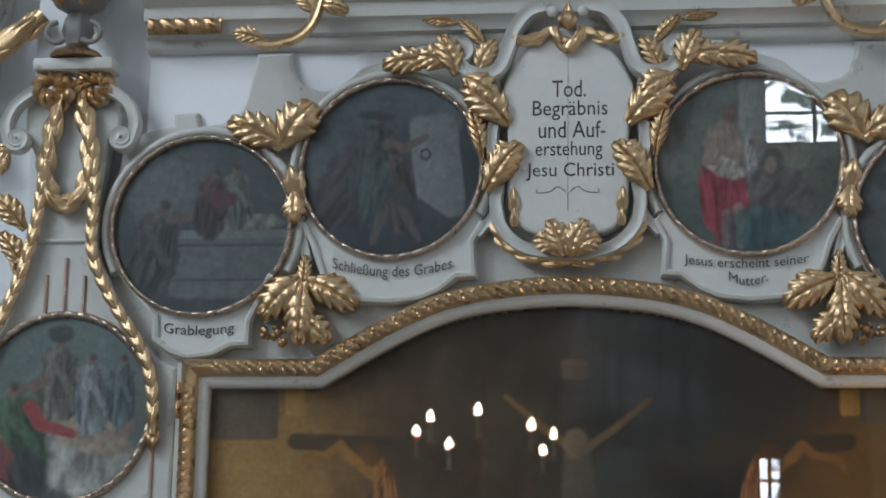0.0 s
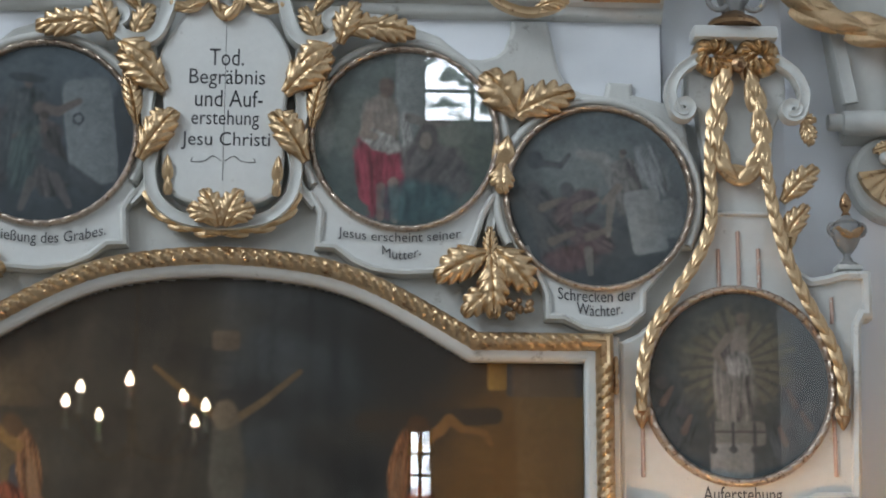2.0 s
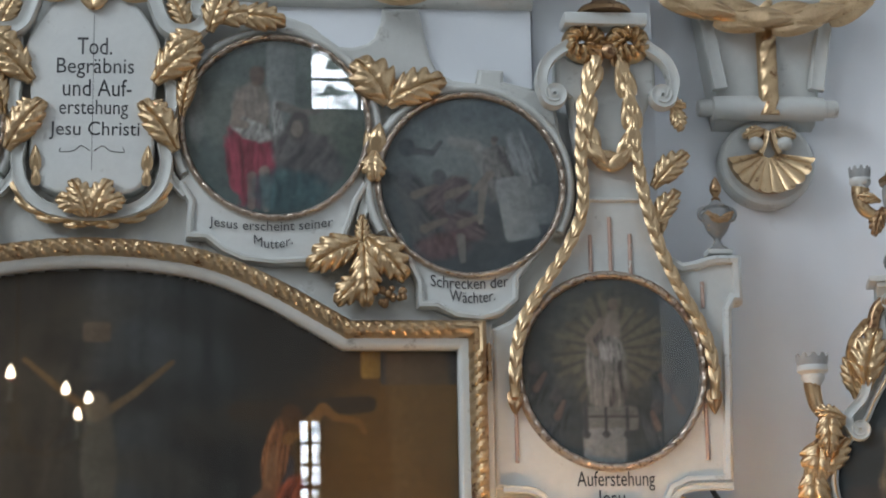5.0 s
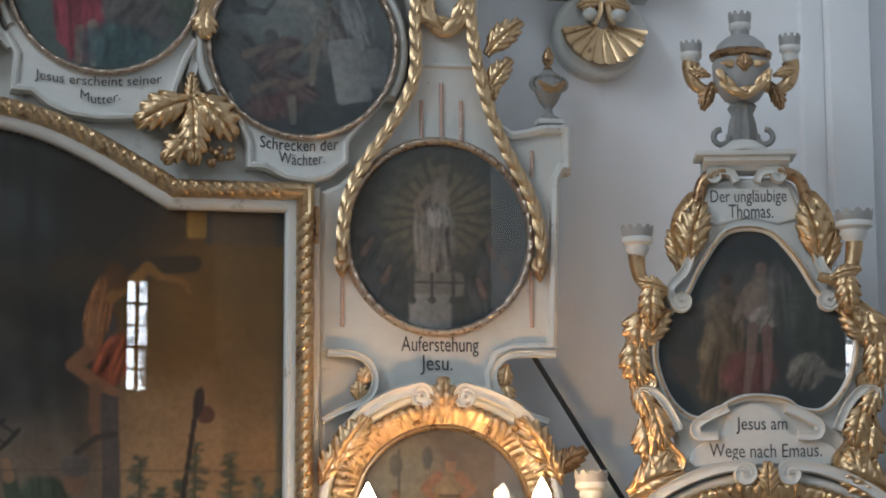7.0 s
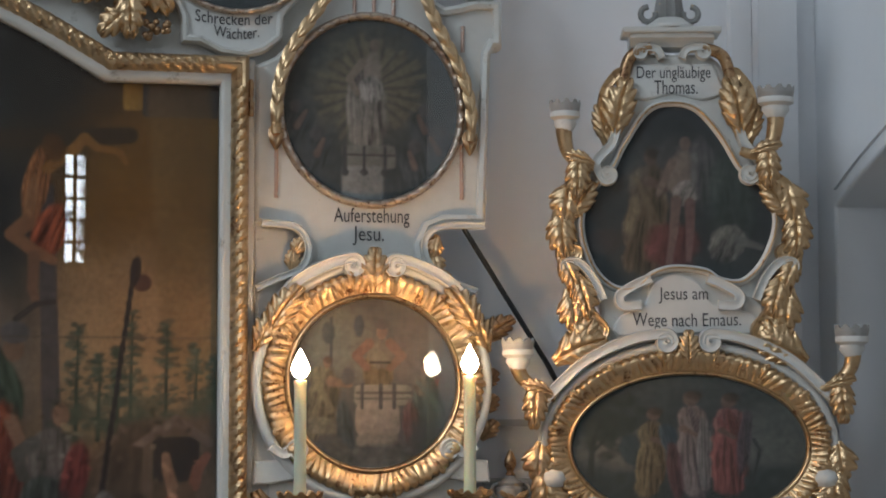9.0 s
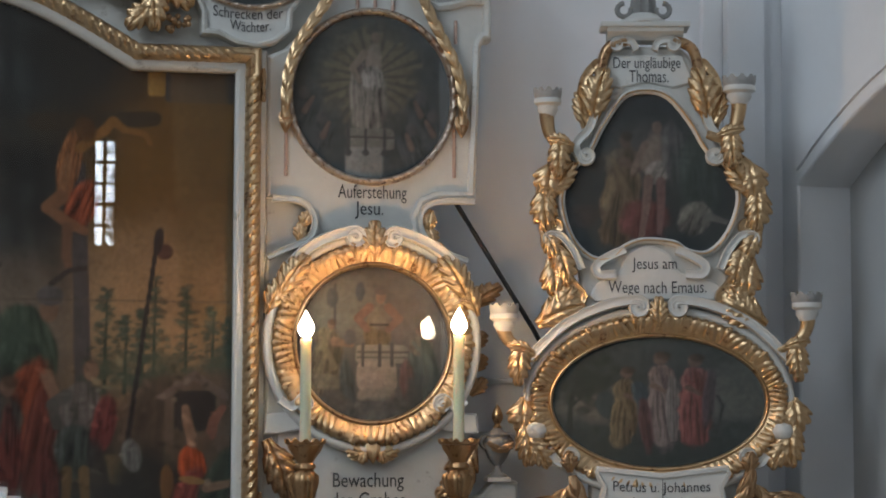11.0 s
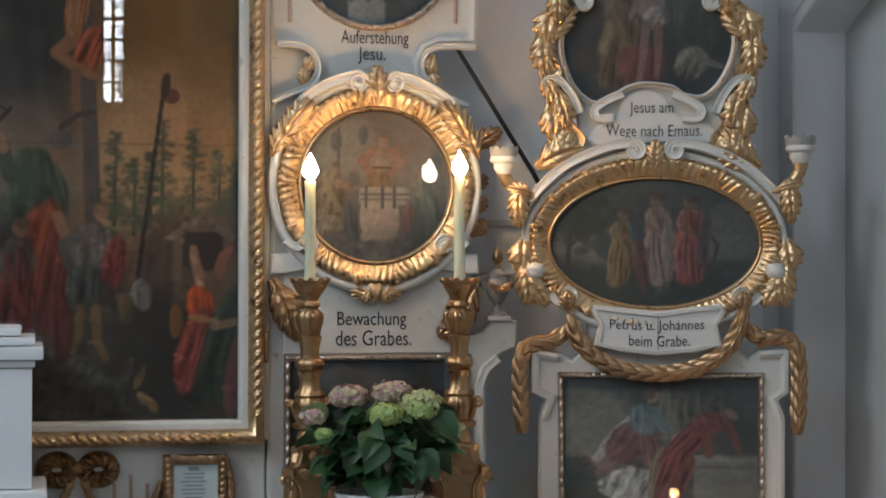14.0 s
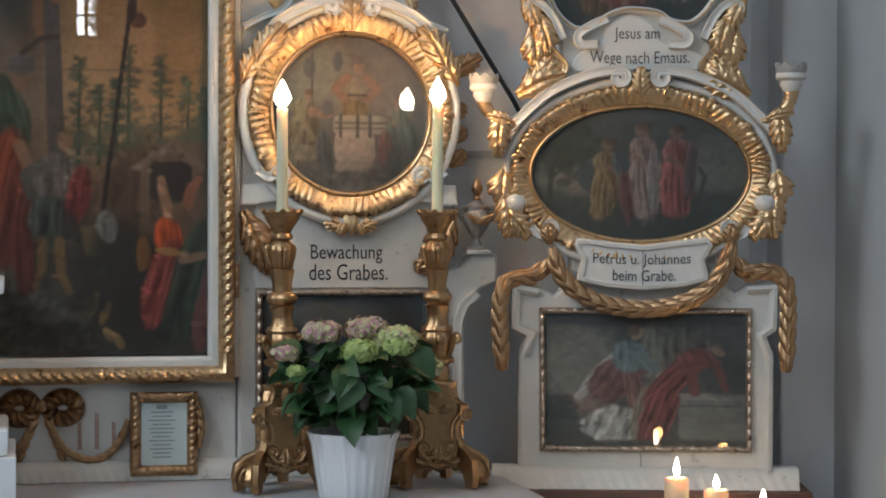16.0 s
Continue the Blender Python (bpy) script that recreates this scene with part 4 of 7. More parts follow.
P_GRAVE.patch(0.68, -0.55, 0.36, 0.32, 0, (0.118, 0.128, 0.122), 0.08, 0.95, 0, 0.03, 9).patch(0.68, -0.24, 0.36, 0.05, 0, (0.165, 0.172, 0.165), 0.15, 0.95, 0, 0.03, 8).line([(0.34, -0.38), (1.0, -0.38)], 0.016, 0.016, (0.085, 0.09, 0.088)).patch(0.80, 0.05, 0.26, 0.28, 0, (0.036, 0.044, 0.045), 0.6)
P_GRAVE.patch(-0.42, 0.10, 0.10, 0.44, -32, (0.30, 0.305, 0.295), 0.2, 0.95, 0.3).patch(-0.30, 0.0, 0.24, 0.36, -28, (0.125, 0.068, 0.064), 0.25, 0.95, 0.5).patch(-0.12, -0.10, 0.10, 0.34, 8, (0.145, 0.082, 0.075), 0.3, 0.95, 0.5).patch(-0.16, 0.34, 0.17, 0.24, 6, (0.115, 0.160, 0.172), 0.25, 0.95, 0.4).line([(-0.05, 0.35), (0.06, 0.20), (0.13, 0.08)], 0.08, 0.05, (0.125, 0.165, 0.175)).patch(0.15, 0.05, 0.05, 0.06, 0, (0.26, 0.18, 0.14), 0.3).patch(-0.08, 0.66, 0.055, 0.10, -20, (0.25, 0.175, 0.135), 0.3).patch(-0.12, 0.72, 0.065, 0.09, -20, (0.10, 0.075, 0.055), 0.4)
P_GRAVE.patch(-0.32, -0.66, 0.28, 0.28, -14, (0.315, 0.320, 0.305), 0.2, 0.95, 0.7).patch(-0.02, -0.5, 0.10, 0.44, -8, (0.150, 0.140, 0.105), 0.3, 0.95, 0.4).patch(0.28, 0.02, 0.15, 0.46, -34, (0.140, 0.046, 0.042), 0.22, 0.95, 0.7).patch(0.13, -0.55, 0.17, 0.44, -14, (0.125, 0.040, 0.038), 0.22, 0.95, 0.8).patch(0.48, 0.28, 0.20, 0.16, 22, (0.135, 0.052, 0.048), 0.3, 0.95, 0.4).line([(0.42, 0.22), (0.46, -0.02), (0.48, -0.2)], 0.06, 0.045, (0.125, 0.048, 0.044)).line([(0.68, 0.25), (0.78, -0.15)], 0.05, 0.035, (0.105, 0.046, 0.042)).patch(0.70, 0.42, 0.05, 0.09, 30, (0.20, 0.14, 0.11), 0.3).patch(0.0, -0.95, 1.0, 0.08, 0, (0.050, 0.052, 0.045), 0.5)

# the large painting: dark clouds, three crosses, a fir wood, a hill with a cave and a crowd
P_MAIN = Canvas(400, 360, (0.050, 0.044, 0.034), (0.030, 0.027, 0.023), 12, 0.25)
for s in (1, -1):
    P_MAIN.patch(s * 0.90, 0.16, 0.36, 0.62, 0, (0.118, 0.066, 0.020), 0.6, 0.95, 0, 0.15).patch(s * 0.80, -0.12, 0.55, 0.34, 0, (0.225, 0.150, 0.085), 0.8, 0.85, 0, 0.2)
    # dark corner bars and gold squares: frame's shadow and lit gap painted in
    P_MAIN.patch(s * 0.885, 0.69, 0.105, 0.055, 0, (0.052, 0.050, 0.050), 0.05, 0.9, 0, 0.0, 14).patch(s * 0.755, 0.70, 0.026, 0.045, 0, (0.30, 0.175, 0.045), 0.2, 0.9, 0, 0.0, 8).patch(s * 0.90, 0.36, 0.085, 0.60, 3 * s, (0.130, 0.086, 0.040), 0.3, 0.55, 0, 0.1, 5)
# brighter left side: light falling on the picture, put into its pigments
P_MAIN.patch(-0.86, 0.25, 0.44, 0.50, 0, (0.235, 0.145, 0.055), 0.7, 0.85, 0, 0.2).patch(-0.90, 0.66, 0.10, 0.08, 0, (0.075, 0.066, 0.055), 0.1, 0.85, 0, 0.0, 12).patch(-0.32, 0.45, 0.34, 0.42, 10, (0.072, 0.046, 0.024), 0.9, 0.8, 0.4)
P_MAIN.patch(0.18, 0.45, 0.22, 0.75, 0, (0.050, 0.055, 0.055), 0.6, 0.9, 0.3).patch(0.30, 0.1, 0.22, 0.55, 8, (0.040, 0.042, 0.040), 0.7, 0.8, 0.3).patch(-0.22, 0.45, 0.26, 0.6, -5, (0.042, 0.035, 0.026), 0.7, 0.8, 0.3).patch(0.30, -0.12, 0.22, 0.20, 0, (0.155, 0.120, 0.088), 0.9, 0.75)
for k in range(26):
    P_MAIN.patch(P_MAIN.rng.uniform(-0.5, 0.5), P_MAIN.rng.uniform(0.2, 0.95), 0.12, 0.06, P_MAIN.rng.uniform(-40, 40), ((0.020, 0.017, 0.014), (0.056, 0.046, 0.032))[k % 2], 1.0, 0.35, 0, 0.4)
# central cross and its pale form
P_MAIN.line([(0.03, 0.62), (0.03, -0.75)], 0.030, 0.034, (0.040, 0.036, 0.032)).line([(-0.17, 0.715), (-0.06, 0.61), (0.02, 0.55)], 0.008, 0.013, (0.150, 0.088, 0.036), 0.6).line([(0.22, 0.705), (0.12, 0.61), (0.04, 0.55)], 0.008, 0.013, (0.135, 0.090, 0.046), 0.6)
P_MAIN.patch(0.03, 0.38, 0.048, 0.19, 0, (0.085, 0.075, 0.055), 0.35).patch(0.02, 0.16, 0.085, 0.10, 8, (0.105, 0.118, 0.090), 0.35, 0.95, 0.6).patch(0.02, 0.57, 0.032, 0.045, 0, (0.13, 0.095, 0.06), 0.4).line([(0.03, 0.12), (0.02, -0.30)], 0.045, 0.026, (0.145, 0.105, 0.065)).patch(0.02, 0.80, 0.035, 0.030, 0, (0.105, 0.075, 0.048), 0.2, 0.8, 0, 0.1, 6).line([(0.16, -0.02), (0.26, 0.10)], 0.006, 0.006, (0.03, 0.028, 0.026)).line([(0.20, -0.05), (0.30, 0.07)], 0.006, 0.006, (0.03, 0.028, 0.026))
for k in range(4):
    P_MAIN.line([(0.175 + 0.025 * k, 0.0 + 0.03 * k), (0.215 + 0.025 * k, -0.03 + 0.03 * k)], 0.004, 0.004, (0.03, 0.028, 0.026))
# crosses of the two thieves
for s in (1, -1):
    P_MAIN.line([(s * 0.525, 0.40), (s * 0.548, -0.33)], 0.021, 0.026, (0.058, 0.052, 0.052), 0.2).line([(s * 0.40, 0.555), (s * 0.745, 0.575)], 0.030, 0.026, (0.050, 0.038, 0.025), 0.3)
    P_MAIN.patch(s * 0.497, 0.41, 0.034, 0.115, -8 * s, (0.190, 0.085, 0.036), 0.25, 0.95, 0.7).patch(s * 0.484, 0.36, 0.016, 0.08, -8 * s, (0.26, 0.140, 0.070), 0.6, 0.6).patch(s * 0.535, 0.275, 0.046, 0.09, -18 * s, (0.190, 0.052, 0.024), 0.25, 0.95, 0.9)
    P_MAIN.line([(s * 0.475, 0.30), (s * 0.437, 0.265), (s * 0.48, 0.225), (s * 0.545, 0.185)], 0.024, 0.014, (0.190, 0.098, 0.052), 0.35).line([(s * 0.495, 0.20), (s * 0.492, 0.10), (s * 0.503, 0.05)], 0.016, 0.010, (0.135, 0.075, 0.045), 0.4)
    P_MAIN.line([(s * 0.53, 0.47), (s * 0.60, 0.53), (s * 0.625, 0.565), (s * 0.66, 0.535), (s * 0.72, 0.525), (s * 0.738, 0.49)], 0.018, 0.008, (0.185, 0.095, 0.030), 0.5).patch(s * 0.545, 0.535, 0.028, 0.040, 20, (0.095, 0.050, 0.022), 0.5).line([(s * 0.45, 0.005), (s * 0.50, 0.05), (s * 0.55, 0.06)], 0.010, 0.008, (0.045, 0.035, 0.030))
# wood and hill
for tx, tt, tw in ((0.61, 0.00, 0.055), (0.67, -0.10, 0.05), (0.755, 0.04, 0.060), (0.72, -0.08, 0.05), (0.85, 0.01, 0.050), (0.93, -0.06, 0.055), (0.98, -0.10, 0.05), (-0.55, 0.0, 0.06), (-0.72, 0.02, 0.06), (-0.88, -0.03, 0.055)):
    P_MAIN.tree(tx, -0.36, tt, tw, (0.048, 0.062, 0.045))
for k in range(70):
    P_MAIN.patch(P_MAIN.rng.uniform(0.56, 1.0), P_MAIN.rng.normal(-0.30, 0.035), 0.03, 0.022, 0, (0.060, 0.072, 0.050), 0.8, 0.5, 0, 0.5)
P_MAIN.patch(0.90, -0.52, 0.24, 0.23, 0, (0.092, 0.068, 0.050), 0.25, 0.95, 0.2).patch(0.75, -0.46, 0.10, 0.15, -10, (0.062, 0.046, 0.034), 0.4, 0.9, 0.3).patch(0.885, -0.42, 0.075, 0.07, 0, (0.030, 0.026, 0.024), 0.12, 0.95, 0, 0.1, 6).line([(0.79, -0.37), (0.88, -0.30), (0.97, -0.37)], 0.014, 0.014, (0.115, 0.088, 0.070)).line([(0.805, -0.38), (0.805, -0.62)], 0.014, 0.014, (0.105, 0.082, 0.060)).line([(0.955, -0.38), (0.955, -0.55)], 0.010, 0.010, (0.100, 0.078, 0.060))
P_MAIN.line([(0.766, 0.19), (0.70, -0.37), (0.649, -0.80)], 0.0065, 0.0075, (0.022, 0.020, 0.020), 0.3).patch(0.785, 0.12, 0.024, 0.026, -20, (0.070, 0.035, 0.030), 0.3).patch(0.766, 0.155, 0.014, 0.045, -8, (0.035, 0.028, 0.026), 0.3)
# foreground rocks, path and dark gully
P_MAIN.patch(0.62, -0.62, 0.12, 0.05, 0, (0.150, 0.115, 0.062), 0.4).patch(0.30, -0.88, 0.48, 0.26, -8, (0.058, 0.058, 0.052), 0.3, 0.95, 0.4).patch(0.76, -0.80, 0.14, 0.26, 8, (0.026, 0.026, 0.024), 0.4, 0.95).patch(0.45, -1.0, 0.5, 0.12, -6, (0.042, 0.042, 0.040), 0.4, 0.9, 0.4).patch(-0.45, -0.85, 0.6, 0.28, 5, (0.050, 0.046, 0.040), 0.4, 0.95, 0.4)
for rx_, rz_, rl, rc in ((0.59, -0.84, 15, 0.9), (0.655, -0.83, -12, 1.25), (0.69, -0.86, -20, 1.1), (0.70, -0.93, 35, 1.7), (0.73, -0.955, 20, 1.3), (0.98, -0.92, -10, 1.0)):
    P_MAIN.patch(rx_, rz_, 0.013, 0.042 if rc < 1.3 else 0.026, rl, (0.115 * rc, 0.078 * rc, 0.036 * rc), 0.3)
for k in range(46):
    qx, qz = P_MAIN.rng.uniform(0.05, 0.66), P_MAIN.rng.uniform(-1.0, -0.74)
    P_MAIN.patch(qx, qz - 0.12 * max(0, qx - 0.3), P_MAIN.rng.uniform(0.03, 0.09), P_MAIN.rng.uniform(0.015, 0.045), P_MAIN.rng.uniform(-35, 10), ((0.082, 0.082, 0.072), (0.036, 0.036, 0.032), (0.062, 0.058, 0.046))[k % 3], 0.6, 0.7, 0.5, 0.4)
# crowd in plain masses
P_MAIN.patch(0.38, -0.21, 0.085, 0.15, 8, (0.042, 0.060, 0.042), 0.2, 0.95, 0.5).patch(0.355, -0.28, 0.10, 0.09, 0, (0.046, 0.064, 0.046), 0.3, 0.9, 0.5).line([(0.36, -0.16), (0.30, -0.16), (0.275, -0.06)], 0.034, 0.018, (0.042, 0.058, 0.042), 0.3).line([(0.277, -0.07), (0.268, -0.02)], 0.016, 0.010, (0.190, 0.115, 0.072), 0.4).patch(0.445, -0.085, 0.028, 0.040, 0, (0.140, 0.085, 0.055), 0.3).patch(0.448, -0.035, 0.040, 0.034, 0, (0.075, 0.072, 0.070), 0.3)
P_MAIN.patch(0.375, -0.42, 0.075, 0.165, -12, (0.175, 0.045, 0.022), 0.22, 0.95, 0.6).patch(0.425, -0.52, 0.05, 0.20, -8, (0.095, 0.030, 0.022), 0.3, 0.9, 0.5).patch(0.30, -0.46, 0.07, 0.17, 0, (0.038, 0.040, 0.034), 0.4, 0.85, 0.5).line([(0.44, -0.30), (0.485, -0.42)], 0.020, 0.016, (0.175, 0.105, 0.068), 0.4)
P_MAIN.patch(0.545, -0.42, 0.062, 0.095, 0, (0.105, 0.095, 0.085), 0.2, 0.95, 0.45).patch(0.530, -0.555, 0.060, 0.095, 0, (0.046, 0.056, 0.050), 0.22, 0.95, 0.7).patch(0.572, -0.285, 0.024, 0.036, 0, (0.190, 0.115, 0.075), 0.3).patch(0.612, -0.46, 0.040, 0.10, -8, (0.120, 0.032, 0.030), 0.3, 0.95, 0.5).line([(0.50, -0.37), (0.46, -0.40), (0.475, -0.47)], 0.022, 0.016, (0.070, 0.070, 0.062), 0.4).patch(0.60, -0.68, 0.035, 0.16, 6, (0.038, 0.036, 0.034), 0.4)
P_MAIN.line([(0.505, -0.62), (0.505, -0.71), (0.485, -0.77)], 0.015, 0.010, (0.130, 0.090, 0.045), 0.35).line([(0.555, -0.62), (0.56, -0.73), (0.585, -0.79)], 0.016, 0.011, (0.138, 0.094, 0.047), 0.35).patch(0.45, -0.68, 0.035, 0.13, 4, (0.080, 0.026, 0.022), 0.35, 0.9, 0.5)
P_MAIN.patch(0.695, -0.57, 0.030, 0.055, 8, (0.130, 0.135, 0.128), 0.35, 0.9, 0.4).patch(0.875, -0.60, 0.042, 0.070, 8, (0.330, 0.066, 0.022), 0.25, 0.95, 0.5).patch(0.855, -0.76, 0.046, 0.15, -14, (0.165, 0.045, 0.038), 0.25, 0.95, 0.6).patch(0.945, -0.76, 0.065, 0.22, -14, (0.034, 0.046, 0.036), 0.25, 0.95, 0.5).patch(0.985, -0.84, 0.03, 0.16, -8, (0.110, 0.050, 0.048), 0.3)
P_MAIN.line([(0.88, -0.53), (0.86, -0.46), (0.853, -0.41)], 0.018, 0.012, (0.215, 0.130, 0.085), 0.4).line([(0.93, -0.50), (0.94, -0.45), (0.965, -0.41)], 0.018, 0.012, (0.190, 0.085, 0.060), 0.4).patch(0.905, -0.525, 0.024, 0.036, 0, (0.095, 0.065, 0.045), 0.3).patch(0.875, -0.655, 0.038, 0.012, -10, (0.240, 0.150, 0.060), 0.3).line([(0.92, -0.68), (0.99, -0.665)], 0.016, 0.012, (0.200, 0.130, 0.088), 0.4).patch(0.80, -0.66, 0.02, 0.06, 0, (0.13, 0.07, 0.03), 0.4)
for k in range(7):
    gx = -0.9 + 0.2 * k
    P_MAIN.figure(gx, -0.55 + 0.05 * (k % 3), 0.28, 0.07, 4 - 2 * k, ((0.12, 0.035, 0.028), (0.04, 0.055, 0.05), (0.09, 0.075, 0.05))[k % 3], (0.07, 0.065, 0.055), (0.16, 0.10, 0.07))
for k in range(420):
    bx, bz = P_MAIN.rng.uniform(-1, 1), P_MAIN.rng.uniform(-1, -0.25)
    j, i = int((bz + 1) / 2 * 359), int((bx + 1) / 2 * 399)
    P_MAIN.patch(bx, bz, P_MAIN.rng.uniform(0.006, 0.022), P_MAIN.rng.uniform(0.004, 0.010), P_MAIN.rng.uniform(-80, 80), tuple(P_MAIN.img[j, i] * (0.45, 1.7)[k % 2]), 0.6, 0.6, 0, 0.4)
P_MAIN.line([(-1, -0.045), (1, -0.05)], 0.003, 0.003, (0.075, 0.060, 0.045), 0.8, 0.6)


# large picture: light is put into the colours on its left; mid height is raised too
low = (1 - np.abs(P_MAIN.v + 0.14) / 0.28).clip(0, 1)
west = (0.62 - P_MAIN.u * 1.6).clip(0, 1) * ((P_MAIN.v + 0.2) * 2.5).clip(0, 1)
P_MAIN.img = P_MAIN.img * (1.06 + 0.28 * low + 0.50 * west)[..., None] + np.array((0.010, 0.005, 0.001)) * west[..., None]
# small pictures: haze reflected in their glass is mixed into the pigments
for pic, gain in ((P_TOMB, 1.30), (P_SEAL, 1.35), (P_MOTHER, 1.25), (P_GUARD, 1.45), (P_RISE, 1.18), (P_LAY, 1.15), (P_WATCH, 0.95), (P_THOMAS, 1.15), (P_EMMAUS, 1.05), (P_GRAVE, 1.0)):
    pic.img = (pic.img * 0.92 + pic.img.mean((0, 1)) * 0.08) * gain + np.array((0.010, 0.013, 0.015))


def inside(poly, x, z):
    """Which of the points lie within the outline."""
    hit = np.zeros(x.shape, bool)
    for (x0, z0), (x1, z1) in zip(poly, poly[1:] + poly[:1]):
        if z0 != z1:
            hit ^= ((z0 > z) != (z1 > z)) & (x < (x1 - x0) * (z - z0) / (z1 - z0) + x0)
    return hit


def painting(parent, outline, cx, cz, rx, rz, back, front, canvas, label):
    """A backing board and, half a millimetre in front of it, the painted coat."""
    board = part("painting", plate(outline, back, front - 0.0006, 0.0003), CANVASBACK, parent, label)
    x, z = cx + canvas.u * rx, cz + canvas.v * rz
    nv, nu = x.shape
    ok = inside([tuple(p) for p in outline], x, z)
    i = np.arange(nv * nu).reshape(nv, nu)
    quads = np.stack([i[:-1, :-1], i[:-1, 1:], i[1:, 1:], i[1:, :-1]], -1)
    quads = quads[ok[:-1, :-1] | ok[:-1, 1:] | ok[1:, 1:] | ok[1:, :-1]]
    used, ids = np.unique(quads, return_inverse=True)
    me = bpy.data.meshes.new("paint_coat")
    co = np.stack([x.ravel(), np.full(x.size, -front), z.ravel()], -1)[used]
    me.from_pydata(co.tolist(), [], ids.reshape(-1, 4).tolist())
    col = me.color_attributes.new("pigment", "FLOAT_COLOR", "POINT")
    rgba = np.concatenate([canvas.img.reshape(-1, 3)[used], np.ones((len(used), 1))], 1).astype(np.float32)
    col.data.foreach_set("color", rgba.ravel())
    me.materials.append(OIL)
    me.update()
    part("paint_coat", me, None, board, "darkened oil paint")
    return board

# ---- main altarpiece ----
altar = thing("altarpiece", "grey-painted altarpiece with gilded carving and round paintings", "altarpiece")
FR_IN = [(0.690, 1.30), (0.690, 2.375), (0.474, 2.375)] + curve_pts([(0.474, 2.375), (0.325, 2.461), (0.214, 2.508), (0.10, 2.528), (0.0, 2.534)], 6)[1:]
FR_IN = FR_IN + mir(FR_IN[::-1], -1)[1:]
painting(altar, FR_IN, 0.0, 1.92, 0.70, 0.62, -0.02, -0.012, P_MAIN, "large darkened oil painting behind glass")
main_glass = part("glass_door", plate(FR_IN, 0.004, 0.008, 0.0008), GLASS, altar, "clear glass door over the painting")
main_glass.visible_shadow = False
# inner grey fillet, gilded rope moulding and outer grey edge; the line runs clockwise seen from the front
part("frame_fillet", sweep(FR_IN, [(-0.004, -0.02), (-0.004, 0.012), (-0.013, 0.022), (-0.024, 0.022), (-0.026, 0.0)], True), GREY, altar)
part("rope_frame", sweep(FR_IN, [(-0.022 - 0.018 + q[0], q[1]) for q in half_round(0.0195, 0.004, 0.044, 11)], True, 0.0105, 0.0215, 1.0, 0), GOLD, altar, "gilded rope-twist frame")
for s in (1, -1):
    for z in (2.352, 1.455):
        h = part("hinge", lathe([(0.004, 0), (0.005, 0.003), (0.005, 0.028), (0.0035, 0.031), (0.0035, 0.036), (0.005, 0.04), (0.005, 0.066), (0.0035, 0.07), (0.003, 0.072)], 10, (s * 0.752, -0.022, z - 0.036)), OLDGOLD, altar)

# boards behind the paintings
SPAN = [(0.0, 2.50), (0.76, 2.30), (0.90, 2.45), (0.94, 2.60), (0.90, 2.89), (0.867, 2.905), (0.80, 2.922), (0.80, 2.945), (0.75, 2.947), (0.744, 2.918), (0.70, 2.923), (0.668, 2.94), (0.654, 2.969), (0.643, 3.02), (0.632, 3.07), (0.56, 3.07), (0.558, 3.043), (0.545, 3.01), (0.53, 2.997), (0.50, 2.988), (0.474, 2.990), (0.44, 3.015), (0.418, 3.034), (0.373, 3.05), (0.30, 3.08), (0.0, 3.10)]
SPAN = SPAN + mir(SPAN[::-1], -1)[1:-1]
part("backboard", plate(SPAN, -0.14, -0.025, 0.008), GREY, altar)
part("apron_board", plate([(-0.755, 1.035), (0.755, 1.035), (0.755, 1.262), (-0.755, 1.262)], -0.14, -0.012, 0.005), PALE, altar)
part("apron_base", sweep([(-0.76, 1.062), (0.76, 1.062)], [(0.018, -0.02), (0.018, 0.0), (0.008, 0.012), (-0.006, 0.018), (-0.022, 0.02), (-0.022, -0.02)], False, 0.004, 0.022, 0.5), GREY, altar)
part("side_stile", plate([(0.738, 1.25), (0.762, 1.25), (0.762, 2.43), (0.738, 2.43)], -0.14, 0.0, 0.003), GREY, altar)
part("side_stile", plate([(-0.738, 1.25), (-0.762, 1.25), (-0.762, 2.43), (-0.738, 2.43)], -0.14, 0.0, 0.003), GREY, altar)
part("core_board", plate([(-0.74, 1.25), (0.74, 1.25), (0.74, 2.45), (0.4, 2.54), (-0.4, 2.54), (-0.74, 2.45)], -0.14, -0.03, 0.003), GREY, altar)


def medallion(s, cx, cz, pic, tab, words, bend):
    cx *= s
    c0 = ring_pts(cx, cz, 0.189)
    part("medallion_board", plate(c0, -0.03, 0.003, 0.003), GREY, altar)
    part("rim_board", plate(arc(cx, cz, 0.208, -28, 208, 48), -0.03, -0.004, 0.006), GREY, altar)
    part("caption_board", plate(mir(tab, s), -0.03, 0.0, 0.005), PALE, altar)
    edge = mir(tab, s)[1:-1]
    part("caption_edge", sweep(edge if s > 0 else edge[::-1], [(0.014, 0.0), (0.014, 0.006), (0.009, 0.010), (0.003, 0.008), (0.001, 0.0)]), GREY, altar)
    part("outer_moulding", sweep(arc(cx, cz, 0.1965, -28, 208, 60), half_round(0.009, -0.005, 0.014)), GREY, altar)
    ring(altar, cx, cz, 0.180, 0.180, 0.0065, 0.004, 0.017, COPPER, "bead_moulding", 0.006, 0.030)
    disc_picture(altar, cx, cz, 0.176, 0.176, 0.006, pic)
    for text, tx, tz, w, h in words:
        lettering(altar, text, tx, tz, w, h, 0.0035 if abs(cx) < 0.5 else 0.001, bend)


